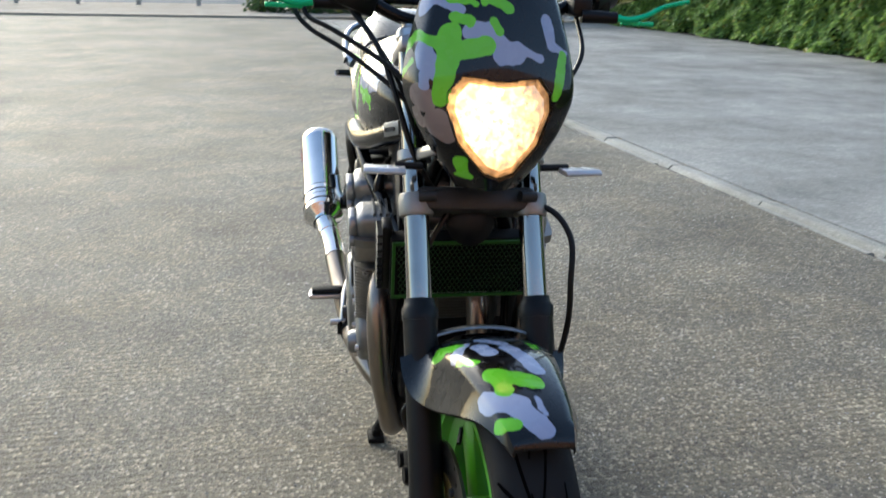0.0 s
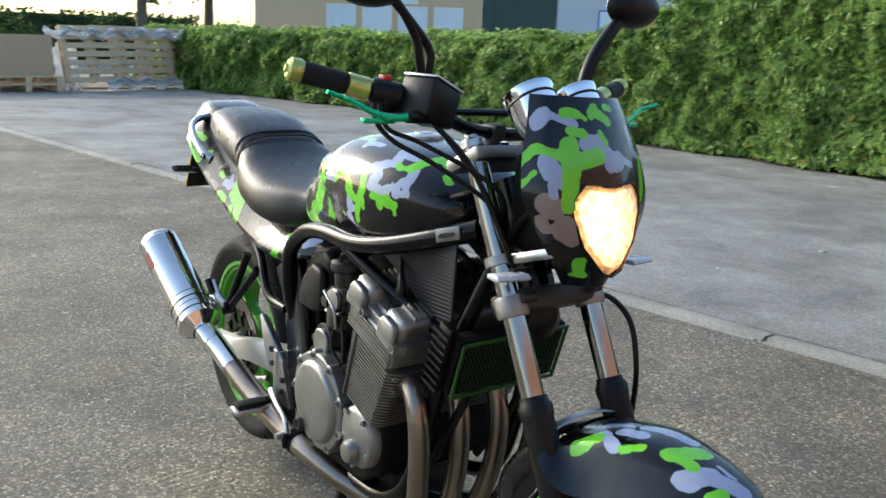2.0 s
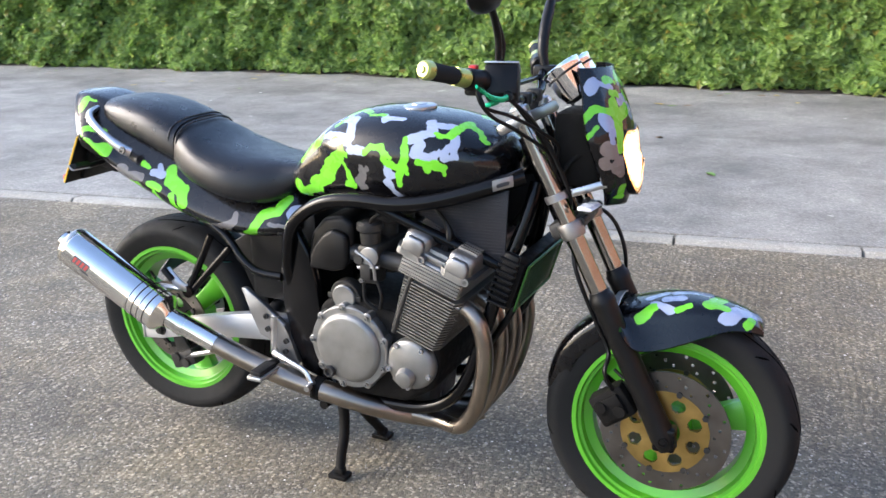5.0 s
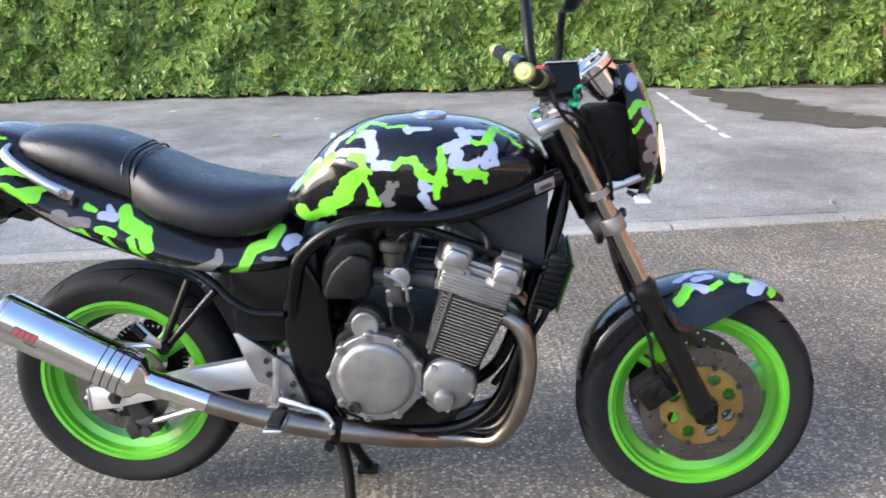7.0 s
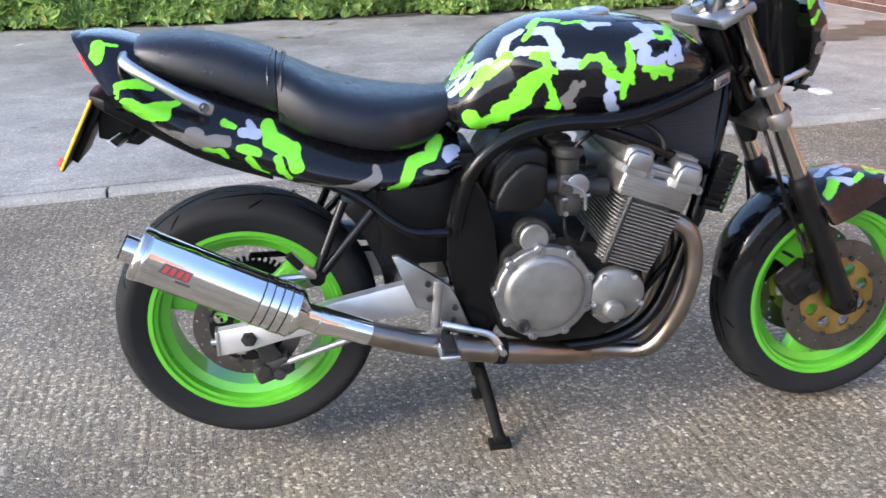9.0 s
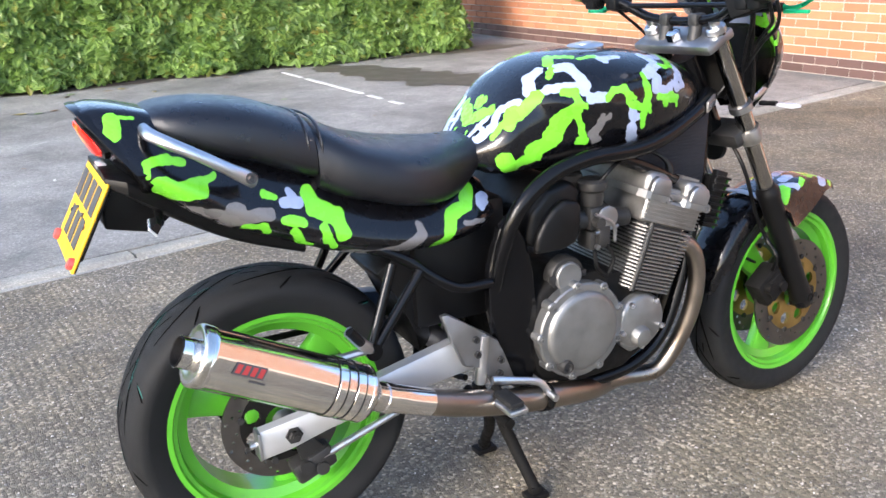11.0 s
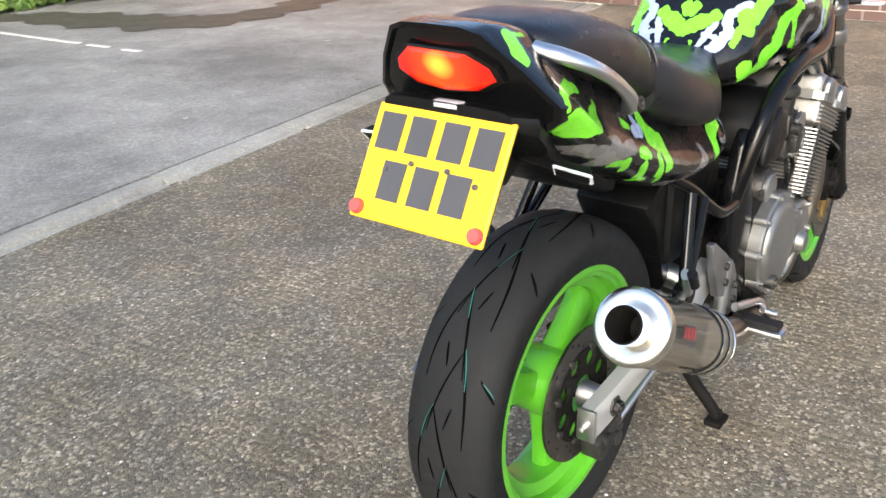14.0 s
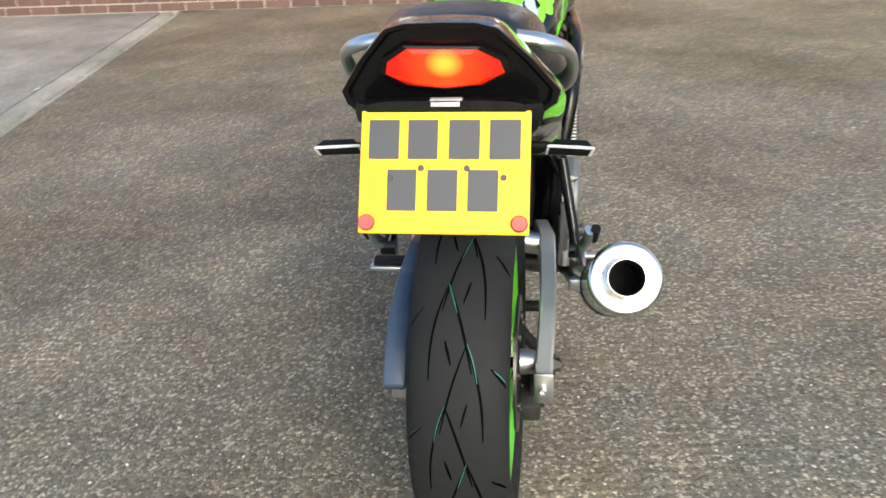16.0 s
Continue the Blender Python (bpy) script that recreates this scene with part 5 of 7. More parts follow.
    wp("hub", lathe([(-0.05, 0), (-0.05, 0.04), (-0.035, 0.06), (0.035, 0.06), (0.05, 0.04), (0.05, 0)], c, (0, 1, 0), 40), LIME_PAINT)
    wp("valve", rod(c + Vector((-0.13, -0.02, 0.115)), c + Vector((-0.105, -0.03, 0.10)), 0.004, 8), BLACK_PLASTIC)
    return wheel


front_wheel = build_wheel(True)
rear_wheel = build_wheel(False)


def disc(c, y, r0, r1, carrier, mat, parent, front, inner=0.035, arms=8):
    d = part("brake_disc", annulus((c[0], c[1] + y, c[2]), r0, r1, -0.0025, 0.0025, 120, 7, drilled(120, 10)), DISC_STEEL, parent, "drilled steel brake disc", STEER if front else None, smooth=False)
    if carrier:
        mid, width = (inner + r0) / 2 + 0.004, r0 + 0.001 - inner

        def round_hole(i, j):
            ang = (i % (240 / arms) + 0.5) / (240 / arms) - 0.5
            return math.hypot(ang * 2 * math.pi / arms * mid, inner + (j + 0.5) / 18 * width - mid) < 0.0165
        bm = annulus((c[0], c[1] + y, c[2]), inner, r0 + 0.001, -0.004, 0.004, 240, 18, round_hole)
        part("disc_carrier", bm, mat, d, "gold anodised disc carrier" if front else "dirty black disc carrier", STEER if front else None)
        pins = join(*[lathe([(-0.008, 0), (-0.008, 0.007), (0.006, 0.007)], (c[0] + math.cos(k * 2 * math.pi / arms + 0.5) * (r0 + 0.001), c[1] + y, c[2] + math.sin(k * 2 * math.pi / arms + 0.5) * (r0 + 0.001)), (0, 1, 0), 10) for k in range(arms)])
        tagged(part("disc_pin", pins, ENGINE_DARK, d, "", STEER if front else None), kind="stuff")
    return d


disc(FW, -0.068, 0.100, 0.148, True, GOLD, front_wheel, True)
disc(FW, 0.068, 0.100, 0.148, True, GOLD, front_wheel, True)
disc(RW, -0.078, 0.085, 0.122, True, GRIME, rear_wheel, False)
bp("wheel_spacer", lathe([(0, 0), (0, 0.024), (0.028, 0.022), (0.034, 0.018), (0.034, 0)], (0, -0.078, RW.z), (0, -1, 0), 24), ALU_DULL, "dull silver wheel spacer")
bp("sprocket", annulus((0, 0.085, RW.z), 0.05, 0.105, -0.004, 0.004, 86, 4, lambda i, j: j == 3 and i % 2 == 0), GRIME, "dark rear sprocket", smooth=False)

# --- fork ---
def fork_point(along, y, ahead=0.0):
    """A point on a fork leg: metres above the axle along the fork."""
    return Vector((FW.x - math.sin(RAKE) * along + math.cos(RAKE) * ahead, y, FW.z + math.cos(RAKE) * along + math.sin(RAKE) * ahead))


for sgn in (-1, 1):
    y = 0.0965 * sgn
    leg = bp("fork_tube", rod(fork_point(0.32, y), fork_point(0.80, y), 0.0205, 24), FORK_CHROME, "chromed fork tube", front=True)
    part("slider", tube([fork_point(-0.03, y), fork_point(0.0, y), fork_point(0.1, y), fork_point(0.335, y)], [0.022, 0.030, 0.027, 0.0275], 20), BLACK_PLASTIC, leg, "black fork slider", STEER)
    part("dust_seal", lathe([(0, 0), (0, 0.029), (0.018, 0.0295), (0.024, 0.025), (0.034, 0.0235), (0.034, 0)], fork_point(0.335, y), AXIS, 24), BLACK_PLASTIC, leg, "", STEER)
    part("lower_clamp", lathe([(0, 0.0205), (0, 0.0265), (0.004, 0.028), (0.032, 0.028), (0.036, 0.0265), (0.036, 0.0205)], fork_point(0.502, y), AXIS, 24), CASTING, leg, "dull silver lower fork clamp", STEER)
    part("clamp_bolt", rod(fork_point(0.529, y, 0.028), fork_point(0.529, y * 0.72, 0.034), 0.009, 10), ENGINE_DARK, leg, "", STEER)
    part("top_cap", lathe([(0, 0), (0, 0.023), (0.012, 0.023), (0.016, 0.019), (0.016, 0.012), (0.028, 0.012), (0.028, 0)], fork_point(0.80, y), AXIS, 20), ALU, leg, "", STEER)
    part("axle_pinch", join(box(FW.x - 0.022, FW.x + 0.03, y - 0.022, y + 0.022, FW.z - 0.03, FW.z + 0.028, 0.008), bolt(FW.x + 0.004, y - 0.022 if sgn < 0 else y + 0.022, FW.z, 0.012, 0.008, (0, sgn, 0))), BLACK_SATIN, leg, "", STEER)
    # caliper behind the leg
    cal = part("brake_caliper", join(box(-0.045, 0.045, -0.022, 0.03, -0.04, 0.04, 0.010), box(-0.03, 0.03, -0.034, -0.02, -0.028, 0.028, 0.006), rod((-0.02, -0.04, 0.015), (-0.02, -0.02, 0.015), 0.014, 14), rod((0.015, -0.04, -0.012), (0.015, -0.02, -0.012), 0.014, 14)), GRIME, leg, "dirty black brake caliper")
    if sgn > 0:
        cal.data.transform(Matrix.Scale(-1, 4, (0, 1, 0)))
    cal.data.transform(STEER @ Matrix.Translation(FW + Vector((-0.118, 0.080 * sgn, 0.055))) @ Matrix.Rotation(radians(-35), 4, "Y"))
bp("front_axle", rod((FW.x, -0.115, FW.z), (FW.x, 0.115, FW.z), 0.011, 14), ALU, front=True)
bp("lower_yoke", join(box(-0.05, 0.025, -0.10, 0.10, -0.02, 0.02, 0.01, Matrix.Translation(fork_point(0.528, 0)) @ Matrix.Rotation(-RAKE, 4, "Y"))), ENGINE_DARK, "dull dark grey lower yoke", front=True)
yoke = bp("top_yoke", box(-0.06, 0.03, -0.118, 0.118, -0.013, 0.013, 0.008, Matrix.Translation(fork_point(0.785, 0)) @ Matrix.Rotation(-RAKE, 4, "Y")), ALU_DULL, "cast aluminium top yoke", front=True)
part("steering_nut", lathe([(0, 0), (0, 0.018), (0.018, 0.018), (0.022, 0.012), (0.022, 0)], fork_point(0.80, 0, -0.035), AXIS, 6), CHROME, yoke, "", STEER)
bp("headstock", rod(AXIS_AT + AXIS * 0.0, AXIS_AT + AXIS * 0.21, 0.033, 20), BLACK_SATIN)

# --- front mudguard ---
MUD_CAMO = camo_material("mudguard_camo", MUD_LIME, MUD_LILAC, [], mirrored=False, wobble=0.004)


def mudguard():
    """A strip rolled round the tyre; in front of the fork it carries a raised blunt-ended spine with hollowed wings at its sides."""
    rings = []

    def ring(points):
        outer = [(x, -y, z) for x, y, z in points[:0:-1]] + points
        inner = [(x, y * 0.94, z - 0.005) for x, y, z in outer]
        rings.append(outer + inner[::-1])
    for k in range(15):
        a_ = radians(168.0 - 58.5 * k / 14)
        r0 = 0.300 + 0.012 * min(1.0, k / 5)
        w_ = 0.046 + 0.014 * min(1.0, k / 4)
        pts = []
        for y, dr in ((0.0, 0.0), (0.35, 0.001), (0.65, 0.004), (0.88, 0.010), (0.97, 0.018), (1.0, 0.026), (1.0, 0.036), (1.0, 0.046), (0.99, 0.054)):
            pts.append((FW.x + math.cos(a_) * (r0 - dr), y * w_, FW.z + math.sin(a_) * (r0 - dr)))
        ring(pts)
    rows = [(1.318, 0.594, 0.072, 0.578, 0.134, 0.570, 0.561), (1.335, 0.599, 0.077, 0.580, 0.131, 0.568, 0.534), (1.36, 0.606, 0.079, 0.586, 0.121, 0.570, 0.515), (1.40, 0.616, 0.077, 0.594, 0.106, 0.581, 0.516), (1.45, 0.621, 0.070, 0.603, 0.096, 0.588, 0.533), (1.50, 0.616, 0.062, 0.601, 0.085, 0.588, 0.553), (1.55, 0.605, 0.054, 0.594, 0.070, 0.583, 0.568), (1.59, 0.590, 0.047, 0.582, 0.055, 0.572, 0.566), (1.612, 0.576, 0.043, 0.570, 0.046, 0.566, 0.560), (1.619, 0.568, 0.041, 0.564, 0.043, 0.561, 0.557)]
    for x, zt, ws, zs, w, _, zl in interp_rows(rows, 30):
        zs += 0.22 * (zt - zs)
        pts = [(x, 0.0, zt), (x, ws * 0.4, zt - (zt - zs) * 0.12), (x, ws * 0.75, zt - (zt - zs) * 0.42), (x, ws, zs)]
        for f in (0.2, 0.42, 0.65, 0.85, 1.0):
            # hollowed between the spine's edge and the lower rim
            pts.append((x, ws + (w - ws) * f ** 1.15, zs + (zl - zs) * f))
        ring(pts)
    return loft(rings)


bp("front_mudguard", mudguard(), MUD_CAMO, "gloss black front mudguard with camouflage stickers", front=True, angle=50)
saddle = []
for k in range(13):
    u_ = -1 + k / 6
    z_ = 0.586 + 0.013 * (1 - u_ * u_)
    saddle.append([(1.284, 0.078 * u_, z_ - 0.003), (1.286, 0.078 * u_, z_), (1.302, 0.078 * u_, z_ + 0.003), (1.304, 0.078 * u_, z_ + 0.001), (1.302, 0.077 * u_, z_ - 0.001), (1.286, 0.077 * u_, z_ - 0.004)])
bp("fork_brace", loft(saddle, caps=True), ALU_DULL, "pale metal saddle over the mudguard between the fork legs", front=True)

# --- fairing, headlamp, clocks ---
# the grey vinyl's warm reflected light is painted into its lighter, warmer tone here
FAIR_CAMO = camo_material("fairing_camo", FAIRING_LIME + FAIRING_LIMEB, FAIRING_LILAC, FAIRING_GREY, mirrored=False, wobble=0.004, lit_grey=(0.23, 0.185, 0.165))
FAIR_ROWS = [(0.822, 1.300, 0.05, 0.01), (0.86, 1.312, 0.08, 0.02), (0.91, 1.318, 0.112, 0.035), (0.965, 1.312, 0.135, 0.045), (1.02, 1.298, 0.130, 0.045), (1.08, 1.276, 0.114, 0.035), (1.118, 1.258, 0.103, 0.028), (1.126, 1.254, 0.100, 0.026)]


def fairing():
    rings = []
    for z, x, w, back in interp_rows(FAIR_ROWS, 64):
        outer = []
        for j in range(65):
            q = -1 + 2 * j / 64
            if abs(q) < 0.78:
                y, dx = q / 0.78 * w * 0.86, -0.028 * (q / 0.78) ** 2
            else:
                s_ = (abs(q) - 0.78) / 0.22
                y, dx = math.copysign(w * (0.86 + 0.14 * s_ ** 0.7), q), -0.028 - back * s_
            outer.append((x + dx, y))
        inner = [(xx - 0.004, yy * 0.965) for xx, yy in outer]
        rings.append([(a, b, z) for a, b in outer + inner[::-1]])
    bm = loft(rings)

    def in_lamp(y, z):
        inside = False
        n = len(LAMP_SHAPE)
        for k in range(n):
            (y0, z0), (y1, z1) = LAMP_SHAPE[k], LAMP_SHAPE[(k + 1) % n]
            if (z0 > z) != (z1 > z) and y < (y1 - y0) * (z - z0) / (z1 - z0) + y0:
                inside = not inside
        return inside
    gone = [f for f in bm.faces if len(f.verts) == 4 and f.calc_center_median().x > 1.2 and in_lamp(f.calc_center_median().y, f.calc_center_median().z)]
    bmesh.ops.delete(bm, geom=gone, context="FACES")
    return bm


LAMP_SHAPE = [(-0.058, 0.992), (0.0, 0.986), (0.058, 0.992), (0.078, 0.968), (0.080, 0.945), (0.060, 0.895), (0.022, 0.853), (0.0, 0.845), (-0.022, 0.853), (-0.060, 0.895), (-0.080, 0.945), (-0.078, 0.968)]
bp("fairing", fairing(), FAIR_CAMO, "small black nose fairing with lime and grey camouflage stickers", front=True, angle=32)
LAMP_GLASS = bpy.data.materials.new("headlamp_glass")
LAMP_GLASS.use_nodes = True
gb = LAMP_GLASS.node_tree.nodes["Principled BSDF"]
gb.inputs["Transmission Weight"].default_value, gb.inputs["Roughness"].default_value, gb.inputs["IOR"].default_value = 1.0, 0.03, 1.15


def lamp_ring(scale, dx):
    return [(1.300 + dx + (0.95 - z) * 0.10 - 2.2 * (y * scale) ** 2, y * scale, 0.93 + (z - 0.93) * scale) for y, z in LAMP_SHAPE]


lamp = bp("headlamp", loft([lamp_ring(1.03, -0.05), lamp_ring(1.06, -0.004), lamp_ring(1.0, 0.004)], caps=True), BLACK_PLASTIC, "lit pentagonal headlamp with a warm glow", front=True, angle=25)
part("reflector", loft([lamp_ring(1.0, 0.001), lamp_ring(0.92, 0.008), lamp_ring(0.6, 0.010)], caps=True), LAMP_RIM, lamp, "amber glowing reflector edge", STEER, angle=25)
part("bulb_glow", loft([lamp_ring(0.85, 0.0105), lamp_ring(0.76, 0.012), lamp_ring(0.3, 0.014)], caps=True), LAMP_GLOW, lamp, "warm white glowing bulb area", STEER, angle=25)
lens = part("lens", loft([lamp_ring(1.0, 0.006), lamp_ring(0.98, 0.016), lamp_ring(0.90, 0.020), lamp_ring(0.7, 0.022), lamp_ring(0.05, 0.024)], caps=True), LAMP_GLASS, lamp, "clear faceted lens", STEER, angle=18)
lens.visible_shadow = False
part("bezel", loft([lamp_ring(1.05, -0.012), lamp_ring(1.045, 0.012), lamp_ring(1.025, 0.015), lamp_ring(1.005, 0.012), lamp_ring(1.0, 0.002)], caps=False), BLACK_PLASTIC, lamp, "", STEER, angle=25)
for sgn in (-1, 1):
    y = 0.054 * sgn
    cax = Vector((-0.62, 0, 0.78)).normalized()
    c0 = Vector((1.170, y, 1.098))
    clock = bp("clock", lathe([(-0.05, 0), (-0.05, 0.020), (-0.042, 0.034), (-0.02, 0.041), (0.022, 0.043), (0.026, 0.045), (0.034, 0.045), (0.036, 0.040), (0.030, 0.039)], c0, cax, 36), CHROME, "chrome cupped clock", front=True)
    part("dial", lathe([(0.030, 0), (0.030, 0.039)], c0, cax, 36), INK, clock, "dark dial face", STEER)
    part("rim_ring", lathe([(0.012, 0.0432), (0.014, 0.0445), (0.017, 0.0432)], c0, cax, 36), BLACK_PLASTIC, clock, "", STEER)
    # indicators on stalks clamped to the fork tubes
    base_p = fork_point(0.60, 0.0965 * sgn)
    ind = bp("lamp_bracket", tube([base_p, base_p + Vector((0.055, 0.0, 0.018)), base_p + Vector((0.105, -0.012 * sgn, 0.034))], 0.009, 10, 4, flat=0.45), ALU, "polished aluminium lamp bracket with slim indicator", front=True)
    part("indicator_stalk", rod(base_p + Vector((0.07, 0.0, 0.0)), base_p + Vector((0.072, 0.045 * sgn, 0.002)), 0.006, 8), BLACK_PLASTIC, ind, "", STEER)
    part("indicator_lens", prism([(-0.014, -0.004), (0.016, -0.005), (0.021, 0.0), (0.012, 0.005), (-0.014, 0.004)], -0.032, 0.032, 0.002), WHITE_PLASTIC, ind, "pale slim indicator lens", STEER @ Matrix.Translation((1.245, 0.158 * sgn, 0.842)) @ Matrix.Rotation(radians(8 * sgn), 4, "Z"))
    part("bracket_ring", lathe([(0, 0.0205), (0, 0.028), (0.016, 0.028), (0.016, 0.0205)], fork_point(0.592, 0.0965 * sgn), AXIS, 20), ALU_DULL, ind, "", STEER)
bp("headlamp_bracket", join(*[tube([fork_point(0.62, 0.09 * sg), fork_point(0.66, 0.07 * sg, 0.06), (1.25, 0.05 * sg, 0.95)], 0.007, 8) for sg in (-1, 1)], box(1.14, 1.25, -0.07, 0.07, 0.86, 1.03, 0.02), tube([(1.13, -0.03, 0.88), (1.17, 0.02, 0.83), (1.21, 0.05, 0.85), (1.2, 0.0, 0.9)], 0.008, 8)), GRIME, "black lamp bracket and wiring", front=True)
bp("horn", join(lathe([(0, 0), (0, 0.04), (0.012, 0.042), (0.02, 0.03), (0.03, 0.016), (0.03, 0)], (1.17, 0.0, 0.74), (1, 0, 0.2), 28)), BLACK_PLASTIC, front=True)

# --- handlebar and controls ---
bar = bp("handlebar", tube([(0.972, -0.395, 1.138), (1.008, -0.29, 1.117), (1.045, -0.19, 1.093), (1.064, -0.11, 1.058), (1.066, -0.03, 1.048), (1.066, 0.03, 1.048), (1.064, 0.11, 1.058), (1.045, 0.19, 1.093), (1.008, 0.29, 1.117), (0.972, 0.395, 1.138)], 0.0112, 14, 8), BLACK_SATIN, "black tubular handlebar", front=True)
part("crossbar", rod((1.050, -0.165, 1.084), (1.050, 0.165, 1.084), 0.0065, 10), BLACK_SATIN, bar, "black handlebar brace", STEER)
for sgn in (-1, 1):
    part("riser", join(rod((1.055, 0.045 * sgn, 1.0), (1.066, 0.045 * sgn, 1.05), 0.015, 14), box(1.048, 1.084, 0.045 * sgn - 0.014, 0.045 * sgn + 0.014, 1.036, 1.066, 0.006)), ENGINE_DARK, bar, "", STEER)
    e = Vector((0.972, 0.395 * sgn, 1.138))
    d = Vector((0.036, -0.105 * sgn, -0.022)).normalized()
    grip = part("grip", lathe([(0.012, 0), (0.012, 0.0165), (0.016, 0.018), (0.075, 0.0172), (0.078, 0.0185), (0.082, 0.0172), (0.085, 0.0172), (0.087, 0.0165), (0.087, 0)], e, d, 20), RUBBER, bar, "black rubber grip", STEER)
    part("grip_collar", lathe([(0.087, 0), (0.087, 0.019), (0.122, 0.019), (0.124, 0.0165), (0.124, 0)], e, d, 20), GOLD_GREEN, grip, "lime anodised collar", STEER)
    part("bar_end", lathe([(-0.016, 0), (-0.016, 0.006), (-0.012, 0.0075), (-0.012, 0.014), (-0.008, 0.0185), (0.008, 0.0195), (0.012, 0.017), (0.012, 0)], e, d, 20), GOLD_GREEN, grip, "lime anodised bar end", STEER)
    p = e + d * 0.155
    sw = part("switch_housing", join(lathe([(-0.028, 0), (-0.028, 0.019), (-0.022, 0.023), (0.02, 0.024), (0.026, 0.019), (0.026, 0)], p, d, 20), box(-0.02, 0.02, -0.016, 0.016, -0.03, 0.012, 0.006, Matrix.Translation(p))), BLACK_PLASTIC, bar, "", STEER)
    if sgn < 0:
        part("kill_switch", box(-0.008, 0.008, -0.009, 0.009, 0, 0.010, 0.002, Matrix.Translation(p + Vector((-0.004, 0, 0.021)))), RED_SWITCH, sw, "red kill switch", STEER)
    q = e + d * 0.212
    if sgn < 0:
        mcyl = part("master_cylinder", box(-0.030, 0.040, -0.038, 0.038, -0.022, 0.042, 0.006, Matrix.Translation(q + Vector((0.018, 0.0, -0.008))) @ Matrix.Rotation(radians(12), 4, "Z") @ Matrix.Rotation(radians(-20), 4, "X")), BLACK_PLASTIC, bar, "square black brake fluid reservoir", STEER)
        part("reservoir_cap", box(-0.031, 0.041, -0.039, 0.039, 0.0425, 0.047, 0.002, Matrix.Translation(q + Vector((0.018, 0.0, -0.008))) @ Matrix.Rotation(radians(12), 4, "Z") @ Matrix.Rotation(radians(-20), 4, "X")), ALU, mcyl, "bare metal edged cap", STEER)
    part("lever_clamp", join(box(-0.016, 0.045, -0.018, 0.018, -0.022, 0.012, 0.006, Matrix.Translation(q))), BLACK_PLASTIC, bar, "", STEER)
    part("lever_pivot", tube([q + Vector((0.040, 0, -0.02)), q + Vector((0.052, 0.060 * sgn, -0.020))], [0.012, 0.010], 10), BLACK_PLASTIC, bar, "", STEER)
    lv = [q + Vector((0.052, 0.060 * sgn, -0.020)), q + Vector((0.048, 0.085 * sgn, -0.022)), q + Vector((0.038, 0.120 * sgn, -0.014)), q + Vector((0.030, 0.155 * sgn, 0.002)), q + Vector((0.034, 0.20 * sgn, 0.014))]
    part("lever", join(tube(lv, [0.0065, 0.006, 0.005, 0.0042, 0.0038], 10, 6, flat=0.7), box(-0.006, 0.006, -0.03, 0.03, -0.004, 0.004, 0.002, Matrix.Translation(q + Vector((0.036, 0.105 * sgn, -0.028))))), GREEN_ANOD, bar, "green anodised short lever", STEER)
    # mirrors
    offsets = ((0.012, 0.0, 0.02), (0.020, -0.004, 0.065), (0.020, 0.002, 0.092), (0.020, 0.042, 0.130), (0.020, 0.085, 0.165)) if sgn < 0 else ((0.010, 0.0, 0.01), (0.002, 0.007, 0.045), (0.0, 0.030, 0.097), (0.0, 0.075, 0.152), (0.0, 0.100, 0.182))
    stem = [q + Vector((a_, b_ * sgn, c_)) for a_, b_, c_ in offsets]
    if sgn < 0:
        twin = [stem[0], stem[1] + Vector((0.0, -0.022, 0.004)), stem[2] + Vector((0.0, -0.026, 0.012)), stem[3] + Vector((0.0, -0.016, 0.014)), stem[4]]
        stem_bm = join(tube(stem, 0.0075, 12, 6), tube(twin, 0.0075, 12, 6))
    else:
        stem_bm = tube(stem, [0.011, 0.014, 0.014, 0.010], 12, 6)
    mir = part("mirror_stem", stem_bm, BLACK_PLASTIC, bar, "black twin-tube mirror arm" if sgn < 0 else "black mirror arm", STEER)
    part("mirror_head", loft([[tuple(stem[-1] + Vector((dx, (0.035 + 0.072 * s_ * math.cos(a)) * sgn, 0.018 + 0.040 * s_ * math.sin(a)))) for a in np.linspace(0, 2 * math.pi, 24, endpoint=False)] for dx, s_ in ((-0.012, 0.94), (-0.008, 1.0), (0.006, 0.97), (0.022, 0.75), (0.030, 0.4))]), BLACK_PLASTIC, mir, "black oval mirror housing", STEER)
    part("mirror_glass", loft([[tuple(stem[-1] + Vector((dx, (0.035 + 0.066 * math.cos(a)) * sgn, 0.018 + 0.036 * math.sin(a)))) for a in np.linspace(0, 2 * math.pi, 24, endpoint=False)] for dx in (-0.0145, -0.012)]), CHROME, mir, "mirror glass", STEER)
cables = [[(1.035, -0.285, 1.095), (1.045, -0.285, 1.065), (1.065, -0.262, 1.035), (1.10, -0.20, 1.0), (1.15, -0.118, 0.938), (1.15, -0.06, 0.86)],
          [(1.03, -0.27, 1.095), (1.05, -0.265, 1.055), (1.09, -0.225, 1.035), (1.14, -0.15, 0.992), (1.165, -0.105, 0.95), (1.12, -0.05, 0.86)],
          [(1.06, -0.19, 1.085), (1.09, -0.18, 1.05), (1.135, -0.125, 0.965), (1.17, -0.09, 0.86)],
          [(1.05, 0.20, 1.075), (1.13, 0.185, 1.01), (1.16, 0.12, 0.93), (1.10, 0.07, 0.86), (1.0, 0.09, 0.72)],
          [(1.07, 0.10, 1.04), (1.15, 0.09, 0.95), (1.15, 0.03, 0.87), (1.1, 0.03, 0.84)]]
for pts in cables:
    bp("control_cable", tube(pts, 0.0042, 8, 8), BLACK_PLASTIC, "black control cable", front=True)
